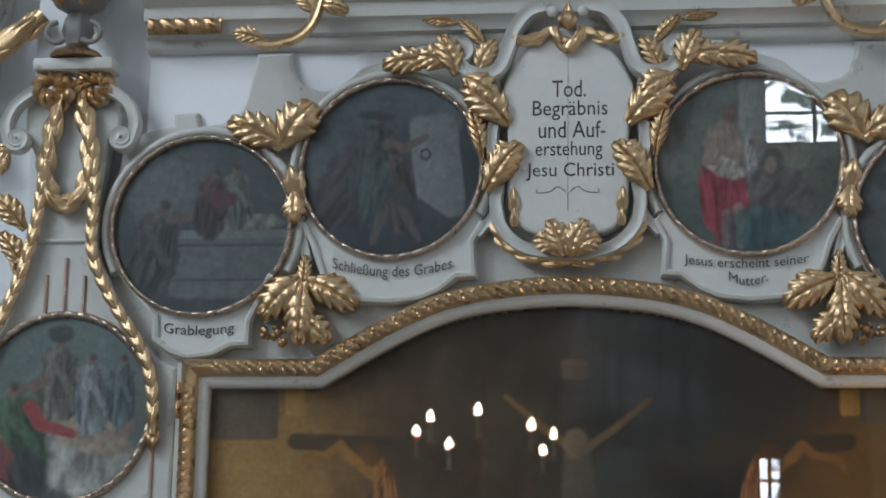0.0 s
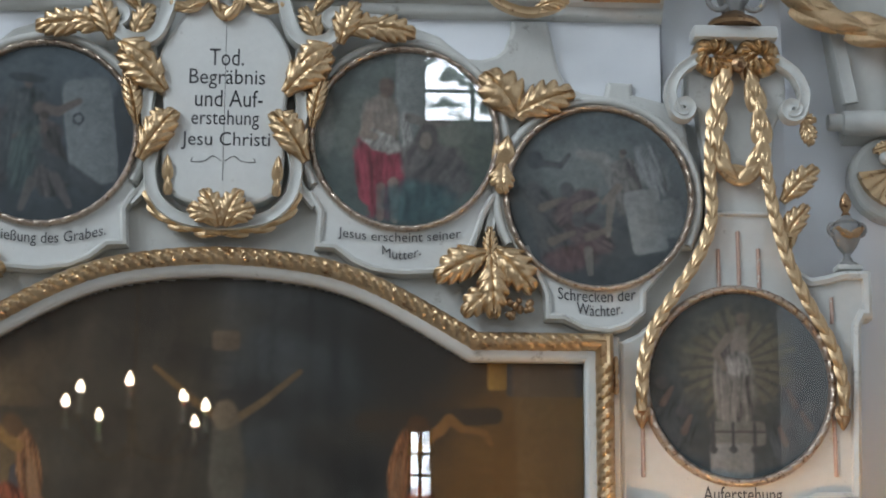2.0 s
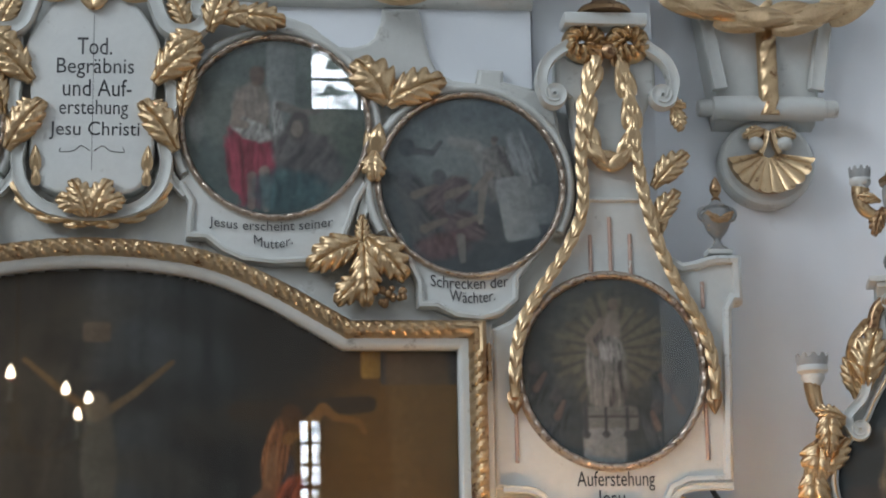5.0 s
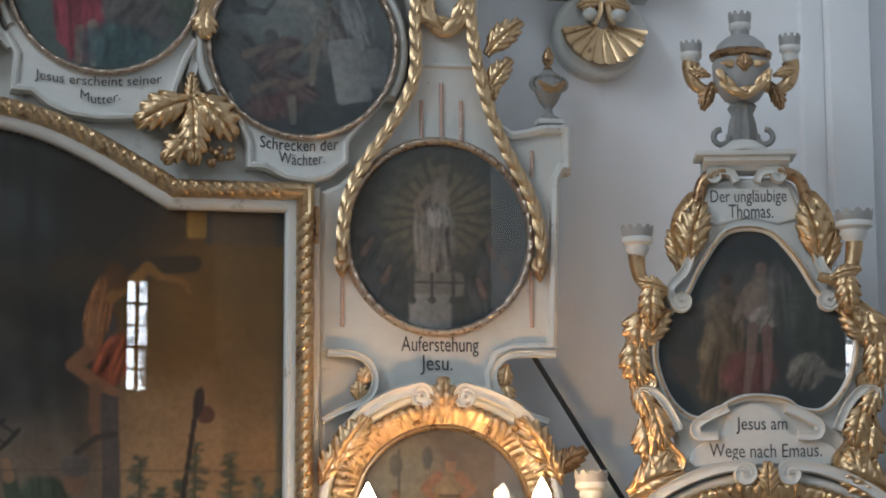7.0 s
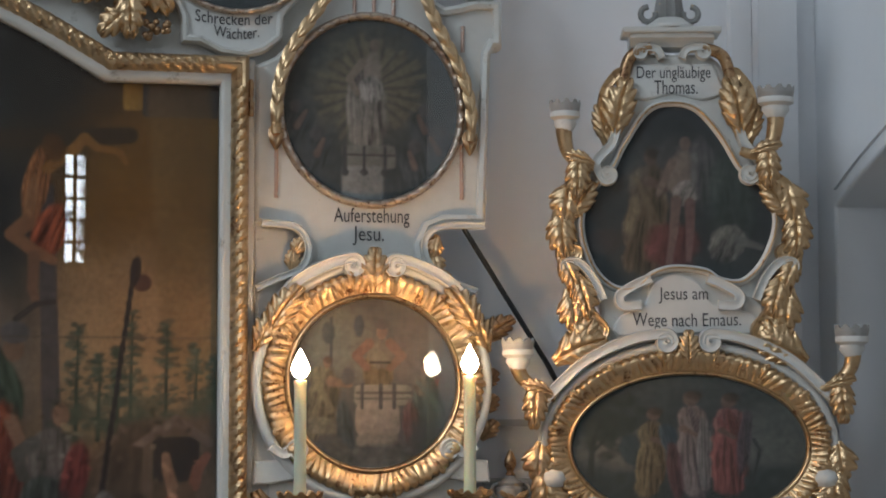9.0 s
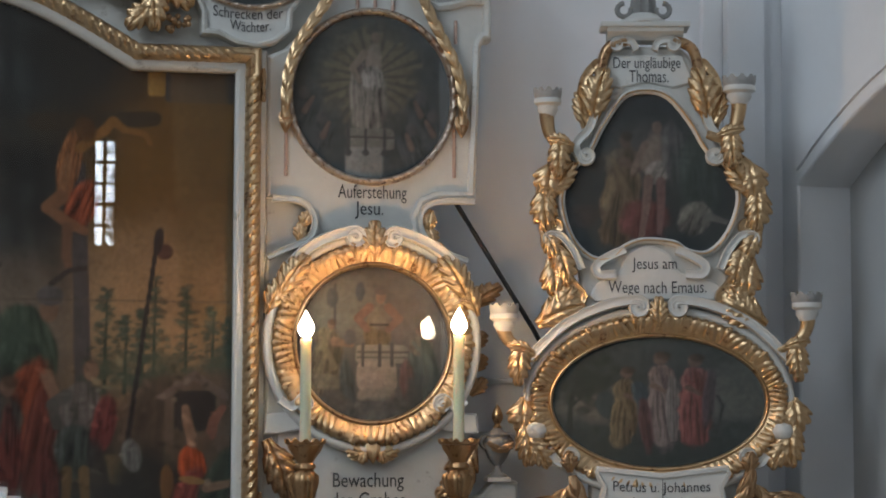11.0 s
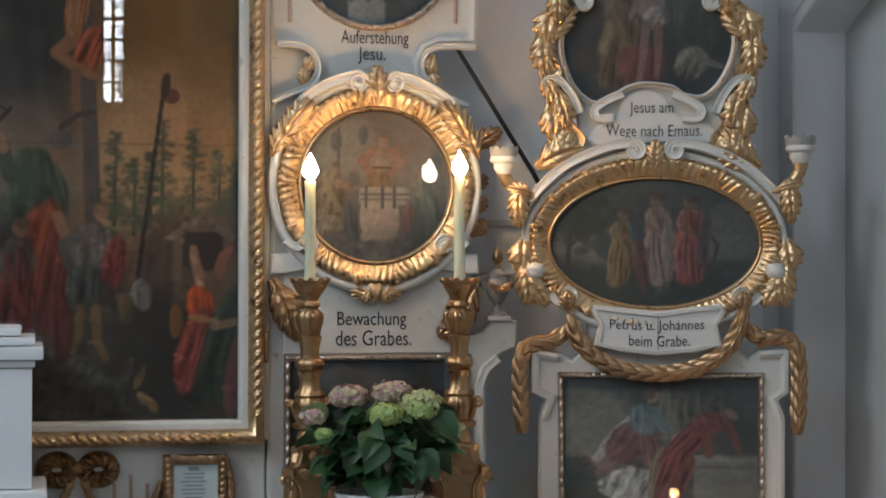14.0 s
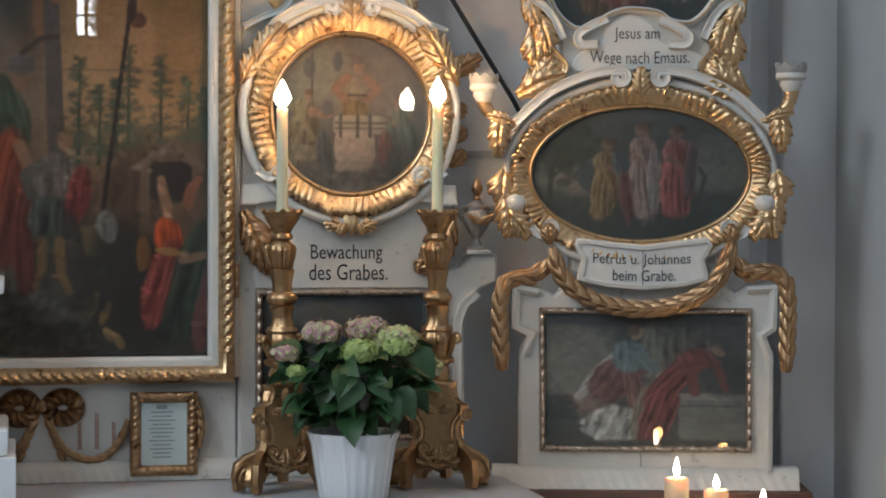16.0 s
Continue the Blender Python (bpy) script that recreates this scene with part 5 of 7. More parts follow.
TAB2 = [(0.19, 2.74), (0.160, 2.700), (0.181, 2.665), (0.177, 2.594), (0.215, 2.592), (0.247, 2.566), (0.285, 2.549), (0.345, 2.542), (0.415, 2.546), (0.455, 2.566), (0.486, 2.600), (0.508, 2.665), (0.528, 2.700), (0.50, 2.74)]
TAB3 = [(0.60, 2.66), (0.575, 2.60), (0.617, 2.510), (0.619, 2.460), (0.655, 2.459), (0.693, 2.440), (0.742, 2.434), (0.781, 2.446), (0.816, 2.474), (0.817, 2.518), (0.862, 2.57), (0.84, 2.62)]
medallion(1, 0.348, 2.814, P_MOTHER, TAB2, [("Jesus erscheint seiner", 0.340, 2.615, 0.236, 0.024), ("Mutter.", 0.344, 2.583, 0.074, 0.018)], 0.010)
medallion(-1, 0.348, 2.814, P_SEAL, TAB2, [("Schließung des Grabes.", -0.340, 2.604, 0.24, 0.028)], 0.018)
medallion(1, 0.725, 2.702, P_GUARD, TAB3, [("Schrecken der", 0.720, 2.508, 0.150, 0.023), ("Wächter.", 0.725, 2.480, 0.088, 0.022)], 0.006)
medallion(-1, 0.725, 2.702, P_TOMB, TAB3, [("Grablegung", -0.722, 2.490, 0.140, 0.026)], 0.006)

_bm = bmesh.new()
bmesh.ops.create_uvsphere(_bm, u_segments=8, v_segments=6, radius=1.0)
BERRY = mesh_of("berry", _bm, OLDGOLD)

# the central cartouche, whose board is split down the middle
CART = curve_pts([(0.0, 3.10), (0.06, 3.07), (0.10, 3.025), (0.128, 2.965), (0.120, 2.90), (0.116, 2.84), (0.116, 2.75), (0.098, 2.695), (0.05, 2.672), (0.0, 2.668)], 5)
CART = CART + mir(CART[::-1], -1)[1:-1]
part("inscription_board", plate(CART, -0.03, 0.024, 0.006), PALE, altar, "pale board with a painted inscription")
for text, z, w, h, dx in (("Tod.", 2.966, 0.066, 0.034, 0.002), ("Begräbnis", 2.922, 0.146, 0.040, 0.004), ("und Auf-", 2.883, 0.130, 0.034, 0.008), ("erstehung", 2.840, 0.130, 0.038, 0.002), ("Jesu Christi", 2.798, 0.170, 0.036, 0.004)):
    lettering(altar, text, dx, z, w, h, 0.024)
for s in (1, -1):
    part("flourish", tube([(s * x, -0.0248, z) for x, z in curve_pts([(0.004, 2.758), (0.02, 2.768), (0.035, 2.758), (0.06, 2.756), (0.058, 2.764)], 5)], 0.0007, 5), INK, altar)
    # upper strap that swings out into a volute, and the lower strap
    scroll(altar, mir([(0.035, 3.135), (0.075, 3.125), (0.105, 3.09), (0.118, 3.05), (0.135, 3.01), (0.165, 2.995), (0.20, 3.005), (0.222, 3.035)], s), 0.015, 0.006, 0.036, GREY, curl=0.016, turn=s)
    scroll(altar, mir([(0.150, 2.99), (0.142, 2.93), (0.150, 2.86), (0.135, 2.79), (0.140, 2.74), (0.128, 2.69), (0.095, 2.655), (0.05, 2.640), (0.0, 2.637)], s), 0.013, -0.006, 0.030, GREY, "strapwork")
    scroll(altar, mir([(0.136, 2.745), (0.150, 2.712), (0.178, 2.68)], s), 0.010, -0.015, 0.024, GREY, "strapwork")
    leaf(altar, "acanthus", (s * 0.115, 2.895), (s * 0.200, 2.985), 0.02, fat=1.0)
    leaf(altar, "broad", (s * 0.205, 2.990), (s * 0.135, 2.955), 0.03, fat=0.9)
    leaf(altar, "acanthus", (s * 0.160, 2.760), (s * 0.098, 2.865), 0.02, fat=0.9)
    leaf(altar, "broad", (s * 0.100, 2.850), (s * 0.150, 2.830), 0.03, fat=0.9)
    leaf(altar, "plume", (s * 0.168, 2.83), (s * 0.185, 2.94), 0.012, fat=0.8)
    leaf(altar, "husk", (s * 0.104, 2.719), (s * 0.106, 2.769), 0.026, fat=0.9)
    leaf(altar, "husk", (s * 0.103, 2.689), (s * 0.104, 2.729), 0.026, fat=0.9)
    leaf(altar, "acanthus", (s * 0.22, 2.995), (s * 0.245, 3.085), 0.03, fat=1.0)
    leaf(altar, "broad", (s * 0.235, 3.02), (s * 0.30, 3.045), 0.026)
    leaf(altar, "acanthus", (s * 0.265, 3.03), (s * 0.372, 3.028), 0.02, fat=0.9)
    leaf(altar, "acanthus", (s * 0.18, 3.00), (s * 0.150, 3.075), 0.02)
    leaf(altar, "plume", (s * 0.165, 3.06), (s * 0.215, 3.125), 0.0, fat=0.8)
    leaf(altar, "plume", (s * 0.215, 3.115), (s * 0.295, 3.13), -0.01, fat=0.8)
    # swags under the crest and the shell at the foot
    garland(altar, mir([(0.035, 3.085), (0.06, 3.065), (0.095, 3.06), (0.108, 3.075)], s), 0.010, 0.028)
    garland(altar, mir([(0.148, 2.70), (0.12, 2.655), (0.07, 2.632), (0.0, 2.622)], s), 0.011, 0.002)
    leaf(altar, "acanthus", (s * 0.004, 2.628), (s * 0.028, 2.705), 0.03, fat=1.1)
    leaf(altar, "broad", (s * 0.012, 2.640), (s * 0.062, 2.672), 0.03, fat=1.0)
    leaf(altar, "husk", (s * 0.006, 2.635), (s * 0.040, 2.640), 0.03, fat=1.0)
    part("knob", lathe([(0.0, -0.012), (0.008, -0.009), (0.012, 0), (0.008, 0.009), (0, 0.012)], 14, (s * 0.030, -0.045, 3.118)), GREY, altar)
    # leaves between the medallions
    leaf(altar, "broad", (s * 0.568, 2.862), (s * 0.510, 2.958), 0.006, fat=1.0)
    leaf(altar, "acanthus", (s * 0.566, 2.865), (s * 0.676, 2.925), 0.006, fat=1.0)
    leaf(altar, "husk", (s * 0.566, 2.855), (s * 0.60, 2.91), 0.012)
    leaf(altar, "husk", (s * 0.540, 2.765), (s * 0.549, 2.822), 0.012, fat=1.3)
    leaf(altar, "broad", (s * 0.540, 2.765), (s * 0.531, 2.702), 0.012, fat=1.0)
    leaf(altar, "husk", (s * 0.533, 2.76), (s * 0.524, 2.812), 0.010)
    scroll(altar, mir([(0.530, 2.70), (0.520, 2.665), (0.512, 2.63)], s), 0.010, -0.02, 0.02, GREY, "strapwork")
    leaf(altar, "acanthus", (s * 0.516, 2.590), (s * 0.400, 2.545), 0.0, fat=0.95)
    leaf(altar, "acanthus", (s * 0.516, 2.600), (s * 0.608, 2.520), 0.0, fat=1.0)
    leaf(altar, "plume", (s * 0.514, 2.560), (s * 0.514, 2.640), 0.0, fat=0.9)
    leaf(altar, "acanthus", (s * 0.516, 2.580), (s * 0.520, 2.462), 0.006, fat=0.9)
    leaf(altar, "broad", (s * 0.524, 2.520), (s * 0.455, 2.470), 0.004, fat=0.8)
    rnd = random.Random(4)
    for k in range(15):
        ob = part("berry", BERRY, None, altar)
        ob.matrix_basis = Matrix.Translation((s * (0.573 + rnd.uniform(-0.026, 0.022)), -0.004 - rnd.uniform(0, 0.012), 2.476 + rnd.uniform(-0.018, 0.020))) @ Matrix.Scale(rnd.uniform(0.006, 0.0085), 4)
part("board_split", box(-0.0004, 0.0004, -0.0246, -0.0236, 2.72, 3.03, 0), WICK, altar, smooth=False)
leaf(altar, "husk", (0.0, 3.09), (0.0, 3.14), 0.04, fat=1.0)
garland(altar, [(-0.030, 3.09), (-0.018, 3.055), (0.0, 3.042), (0.018, 3.055), (0.030, 3.09)], 0.011, 0.03)
part("crest_knot", lathe([(0.0, -0.02), (0.016, -0.012), (0.02, 0.0), (0.014, 0.014), (0.0, 0.02)], 16, (0, -0.045, 3.10), 0.2, 8), GOLD, altar)

# ---- wings of the altarpiece ----
WING = [(0.762, 2.42), (0.80, 2.438), (0.86, 2.50), (0.90, 2.58), (0.935, 2.66), (0.935, 2.80), (0.925, 2.88), (0.90, 2.90), (0.90, 2.98), (1.10, 2.98), (1.10, 2.90), (1.075, 2.85), (1.065, 2.72), (1.075, 2.65), (1.094, 2.597), (1.112, 2.565), (1.137, 2.551), (1.165, 2.556), (1.185, 2.563), (1.203, 2.567), (1.255, 2.567), (1.255, 2.470), (1.240, 2.470), (1.232, 2.455), (1.220, 2.118), (1.135, 2.116), (1.108, 2.104), (1.094, 2.075), (1.098, 2.045), (1.12, 2.02), (1.146, 2.004), (1.195, 1.99), (1.195, 1.62), (0.762, 1.62), (0.762, 1.99), (0.80, 2.005), (0.842, 2.022), (0.866, 2.045), (0.866, 2.07), (0.850, 2.098), (0.825, 2.110), (0.762, 2.115)]
LOWER = [(0.757, 1.035), (1.244, 1.035), (1.243, 1.375), (1.252, 1.41), (1.278, 1.433), (1.315, 1.447), (1.315, 1.508), (1.259, 1.508), (1.235, 1.48), (1.19, 1.47), (1.19, 1.64), (0.757, 1.64)]


def wing(s):
    w = altar
    part("wing_board", plate(mir(WING, s), -0.048, 0.0, 0.008), GREY, w)
    edge = mir(WING[14:34], s)
    part("wing_edge", sweep(edge if s > 0 else edge[::-1], [(-0.001, 0.0), (-0.003, 0.010), (-0.010, 0.014), (-0.018, 0.010), (-0.020, 0.0)]), GREY, w)
    part("lower_board", plate(mir(LOWER, s), -0.05, 0.0, 0.006), GREY, w)
    part("wing_return", plate(mir([(0.764, 1.05), (1.10, 1.05), (1.10, 2.3), (1.0, 2.45), (0.764, 2.40)], s), -0.13, -0.012, 0.002), GREY, w)
    cx, cz = s * 0.990, 2.339
    ring(w, cx, cz, 0.180, 0.186, 0.0085, 0.0, 0.018, COPPER, "bead_moulding", 0.006, 0.026)
    disc_picture(w, cx, cz, 0.173, 0.179, 0.004, P_RISE if s > 0 else P_LAY)
    for x, z0, z1 in ((0.957, 2.525, 2.604), (0.996, 2.530, 2.640), (1.035, 2.525, 2.606), (0.804, 2.162, 2.27), (1.172, 2.166, 2.275), (1.175, 2.46, 2.512)):
        part("inlay_strip", sweep(mir([(x, z0), (x, z1)], s), half_round(0.004, 0.0, 0.006, 6)), ROSE, w)
    part("cross_fillet", sweep(mir([(0.945, 2.675), (1.068, 2.675)], s), half_round(0.005, 0.0, 0.007, 6)), GREY, w)
    # crowning plate, bow, volutes
    part("crown_plate", box(min(s * 0.912, s * 1.080), max(s * 0.912, s * 1.080), -0.045, 0.02, 3.020, 3.047, 0.009), GREY, w)
    for k in (1, -1):
        scroll(w, mir([(1.0 + k * 0.075, 2.985), (1.0 + k * 0.115, 2.955), (1.0 + k * 0.132, 2.915), (1.0 + k * 0.125, 2.878)], s), 0.012, 0.0, 0.03, GREY, curl=0.018, turn=-k * s)
        for tilt, rr in ((0, 0.029), (1, 0.020)):
            part("bow_loop", sweep(ring_pts(s * (1.0 + k * (0.043 + 0.006 * tilt)), 2.990 + 0.003 * tilt, rr, rr * 0.85, 60), half_round(0.017 - 0.004 * tilt, 0.008, 0.030 - 0.006 * tilt), True, 0.014, 0.0165, 0.4), GOLD, w)
        leaf(w, "broad", (s * (1.0 + k * 0.02), 2.970), (s * (1.0 + k * 0.046), 2.938), 0.010, OLDGOLD, 0.8, 0.8, "ribbon_end")
    part("bow_knot", lathe([(0.0, -0.018), (0.012, -0.012), (0.016, 0), (0.012, 0.012), (0, 0.018)], 14, (s * 1.0, -0.035, 2.968), 0.25, 6), OLDGOLD, w)
    garland(w, mir([(0.985, 2.975), (0.962, 2.90), (0.953, 2.82), (0.966, 2.76), (1.0, 2.735), (1.035, 2.76), (1.046, 2.82), (1.036, 2.90), (1.015, 2.975)], s), 0.0150, 0.012)
    garland(w, mir([(0.975, 2.955), (0.950, 2.86), (0.940, 2.765), (0.944, 2.66), (0.915, 2.585), (0.868, 2.51), (0.832, 2.46), (0.808, 2.40), (0.800, 2.34), (0.801, 2.285)], s), 0.0150, 0.010, both=False, step=2.3)
    garland(w, mir([(1.025, 2.955), (1.043, 2.86), (1.050, 2.767), (1.064, 2.67), (1.085, 2.59), (1.122, 2.50), (1.160, 2.435), (1.182, 2.375), (1.188, 2.33), (1.186, 2.280)], s), 0.0150, 0.010, both=False, step=2.3)
    for x in (0.801, 1.186):
        leaf(w, "husk", (s * x, 2.30), (s * x, 2.252), 0.012, OLDGOLD, 1.3, 1.0, "tassel")
    # leaf sprays on the outer edge and the ears lower down
    leaf(w, "acanthus", (s * 1.085, 2.70), (s * 1.150, 2.778), 0.0, fat=0.9)
    leaf(w, "acanthus", (s * 1.080, 2.615), (s * 1.128, 2.700), 0.0, fat=0.8)
    leaf(w, "plume", (s * 1.095, 2.60), (s * 1.098, 2.68), 0.0)
    leaf(w, "acanthus", (s * 1.13, 2.865), (s * 1.152, 2.815), 0.0, fat=1.1)
    leaf(w, "acanthus", (s * 1.115, 2.87), (s * 1.160, 2.870), 0.0, fat=1.0)
    for a, b in (((0.835, 2.020), (0.835, 2.062)), ((0.838, 2.05), (0.856, 2.09)), ((0.828, 2.035), (0.852, 2.030)), ((1.122, 2.095), (1.108, 2.05)), ((1.112, 2.06), (1.128, 2.015)), ((1.125, 2.03), (1.142, 1.99))):
        leaf(w, "broad", (s * a[0], a[1]), (s * b[0], b[1]), 0.002, fat=1.0)
    scroll(w, mir([(0.775, 2.112), (0.825, 2.11), (0.853, 2.095), (0.866, 2.06), (0.850, 2.025), (0.80, 2.002), (0.765, 1.985)], s), 0.007, 0.0, 0.018, GREY, "strapwork")
    scroll(w, mir([(1.215, 2.115), (1.135, 2.113), (1.102, 2.095), (1.094, 2.065), (1.11, 2.03), (1.15, 2.003), (1.20, 1.985)], s), 0.007, 0.0, 0.018, GREY, "strapwork")
    # the carved round frame
    rx, rz = s * 0.991, 1.804
    part("ring_board", plate(ring_pts(rx, rz, 0.236), -0.05, 0.022, 0.010), PALE, w)
    ring(w, rx, rz, 0.226, 0.226, 0.011, 0.018, 0.016, PALE, "outer_moulding")
    part("hollow_ring", sweep(ring_pts(rx, rz, 0.190, None, 96), half_round(0.025, 0.018, 0.014), True), GOLD, w)
    ring(w, rx, rz, 0.169, 0.169, 0.006, 0.02, 0.016, GOLD, "inner_moulding")
    disc_picture(w, rx, rz, 0.166, 0.166, 0.024, P_WATCH)
    carved_band(w, rx, rz, (0.174, 0.174), (0.218, 0.218), 0.026, GOLD, 14)
    for k in (1, -1):
        scroll(w, [(rx + k * 0.20, rz + 0.135), (rx + k * 0.15, rz + 0.195), (rx + k * 0.09, rz + 0.228), (rx + k * 0.045, rz + 0.240)], 0.012, 0.02, 0.026, PALE, curl=0.015, turn=k)
        scroll(w, [(rx + k * 0.20, rz - 0.12), (rx + k * 0.175, rz - 0.135), (rx + k * 0.16, rz - 0.120)], 0.010, 0.022, 0.022, PALE, curl=0.014, turn=k)
        leaf(w, "acanthus", (rx + k * 0.205, rz + 0.095), (rx + k * 0.150, rz + 0.195), 0.03, fat=0.9)
        leaf(w, "acanthus", (rx + k * 0.228, rz + 0.06), (rx + k * 0.190, rz + 0.150), 0.02, fat=0.9)
        leaf(w, "broad", (rx + k * 0.012, rz - 0.245), (rx + k * 0.055, rz - 0.215), 0.02)
        leaf(w, "broad", (rx + k * 0.012, rz - 0.22), (rx + k * 0.03, rz - 0.255), 0.024)
        part("ledge_block", plate([(rx + k * 0.228, rz - 0.149), (rx + k * 0.128, rz - 0.145), (rx + k * 0.128, rz - 0.180), (rx + k * 0.20, rz - 0.192), (rx + k * 0.232, rz - 0.192)], -0.02, 0.022, 0.004), PALE, w)
        leaf(w, "acanthus", (rx + k * 0.225, 1.60), (rx + k * 0.165, 1.475), 0.005, OLDGOLD, 0.9)
        leaf(w, "broad", (rx + k * 0.205, 1.50), (rx + k * 0.135, 1.485), 0.008, OLDGOLD, 1.0)
    leaf(w, "acanthus", (rx, rz + 0.175), (rx, rz + 0.262), 0.03, fat=1.1)
    leaf(w, "husk", (rx, rz - 0.20), (rx, rz - 0.255), 0.03, fat=1.2)
    # the right ear is carved in the round
    leaf(w, "acanthus", (rx + s * 0.215, rz + 0.08), (rx + s * 0.285, rz + 0.138), -0.01, OLDGOLD, 0.9)
    for dz in (0.02, -0.03, -0.08):
        leaf(w, "broad", (rx + s * 0.225, rz + dz - 0.03), (rx + s * 0.255, rz + dz + 0.012), -0.03, OLDGOLD, 1.0)
    if s > 0:
        lettering(w, "Auferstehung", 0.992, 2.127, 0.150, 0.038, 0.001)
        lettering(w, "Jesu.", 0.985, 2.091, 0.062, 0.038, 0.001)
        lettering(w, "Bewachung", 0.986, 1.509, 0.153, 0.040, 0.005)
        lettering(w, "des Grabes.", 0.990, 1.471, 0.168, 0.034, 0.005)
    part("caption_board", plate(mir([(0.79, 1.436), (1.192, 1.436), (1.192, 1.62), (0.79, 1.62)], s), -0.01, 0.004, 0.003), GREY, w)
    x0, x1, z0, z1 = 0.800, 1.200, 1.118, 1.428
    rect = mir([(x0, z0), (x1, z0), (x1, z1), (x0, z1)], s)
    painting(w, rect, s * 1.0, 1.273, 0.2, 0.155, 0.0, 0.004, P_LOW, "darkened oil painting behind glass")
    pane = part("glass_pane", plate(rect, 0.008, 0.011, 0.0008), GLASS, w, "clear glass pane")
    pane.visible_shadow = False
    part("bead_moulding", sweep(rect, half_round(0.008, 0.0, 0.018), True, 0.006, 0.026, 0.6), COPPER, w)
    part("edge_moulding", sweep(mir([(1.226, 1.05), (1.226, 1.36), (1.24, 1.40), (1.27, 1.425)], s), strap(0.010, 0.0, 0.012)), GREY, w)


wing(1)
wing(-1)

# apron ornament: bow with festoons
for s in (1, -1):
    for k in (1, -1):
        part("bow_loop", sweep(ring_pts(s * (0.352 + k * 0.044), 1.192, 0.028, 0.023, 60), half_round(0.018, -0.012, 0.026), True, 0.012, 0.0165, 0.4), OLDGOLD, altar)
        for j in range(4):
            leaf(altar, "husk", (s * 0.352 + k * (0.012 + 0.008 * j), 1.17 - 0.022 * j), (s * 0.352 + k * (0.018 + 0.010 * j), 1.142 - 0.022 * j), -0.01, OLDGOLD, 1.1, 0.6, "ribbon_end")
    garland(altar, mir([(0.365, 1.175), (0.385, 1.12), (0.425, 1.088), (0.47, 1.083), (0.505, 1.11), (0.530, 1.165)], s), 0.0105, -0.008, OLDGOLD, both=False)
    garland(altar, mir([(0.340, 1.175), (0.315, 1.12), (0.27, 1.09), (0.21, 1.085), (0.15, 1.11)], s), 0.0105, -0.008, OLDGOLD, both=False)
    part("bow_knot", lathe([(0.0, -0.014), (0.010, -0.009), (0.013, 0), (0.010, 0.009), (0, 0.014)], 12, (s * 0.352, -0.008, 1.197), 0.2, 6), OLDGOLD, altar)
    for x, h in ((0.43, 0.055), (0.465, 0.075), (0.50, 0.055)):
        part("inlay_strip", sweep(mir([(x, 1.105), (x, 1.105 + h)], s), half_round(0.004, -0.012, 0.004, 6)), ROSE, altar)

# ---- upper storey of the altarpiece ----
upper = thing("altar_entablature", "grey-painted moulded entablature with gilded scrolls above the altarpiece", "entablature")
CORN = [(-0.020, -0.13), (-0.020, -0.03), (-0.010, -0.02), (0.004, -0.02), (0.008, -0.005), (0.030, 0.004), (0.034, 0.014), (0.062, 0.016), (0.068, 0.03), (0.098, 0.05), (0.104, 0.06), (0.16, 0.062), (0.30, 0.05), (0.45, 0.06), (0.45, -0.13)]
part("cornice", sweep([(-0.862, 3.095), (0.862, 3.095)], CORN), GREY, upper)
for s in (1, -1):
    part("gilded_strip", sweep(mir([(0.70, 3.118), (0.852, 3.118)], s), half_round(0.018, 0.010, 0.012), False, 0.006, 0.03, 1.0), OLDGOLD, upper)
    scroll(upper, mir([(0.49, 3.155), (0.502, 3.11), (0.53, 3.075), (0.58, 3.058), (0.625, 3.064), (0.655, 3.080)], s), 0.009, 0.05, 0.022, GOLD, "gilded_scroll")
    scroll(upper, mir([(0.49, 3.155), (0.465, 3.13), (0.44, 3.122)], s), 0.008, 0.05, 0.018, GOLD, "gilded_scroll")
    leaf(upper, "acanthus", (s * 0.60, 3.066), (s * 0.665, 3.088), 0.06, fat=0.9)
    leaf(upper, "acanthus", (s * 0.50, 3.12), (s * 0.54, 3.17), 0.055, fat=0.9)
    leaf(upper, "broad", (s * 0.495, 3.14), (s * 0.43, 3.13), 0.055, fat=0.7)


def vase_on_crown(s):
    v = thing("vase", "greyed wooden vase with gilded trim on the crown plate", "vase", (s * 0.997, -0.015, 3.048), group="crown vases")
    part("foot", lathe([(0.0, 0.0), (0.052, 0.0), (0.054, 0.006), (0.048, 0.014), (0.030, 0.022), (0.020, 0.032)], 24), OLDGOLD, v)
    part("stem", lathe([(0.022, 0.028), (0.026, 0.04), (0.034, 0.06), (0.030, 0.085), (0.020, 0.10)], 24, (0, 0, 0), 0.18, 8), STONEGREY, v)
    part("bowl", lathe([(0.020, 0.098), (0.05, 0.115), (0.07, 0.15), (0.075, 0.19), (0.06, 0.22), (0.0, 0.24)], 28), STONEGREY, v)
    part("rim", lathe([(0.066, 0.185), (0.079, 0.188), (0.080, 0.205), (0.066, 0.21)], 28), OLDGOLD, v)
    for k in (1, -1):
        part("curl", tube([(k * (0.034 + 0.022 * math.sin(a)), -0.03, 0.05 + 0.022 * math.cos(a)) for a in [i * 0.5 for i in range(9)]], 0.006, 8), STONEGREY, v)
        leaf(v, "acanthus", (k * 0.02, 0.10), (k * 0.058, 0.165), 0.05, OLDGOLD, 0.9)
    return v


vase_on_crown(1)
vase_on_crown(-1)

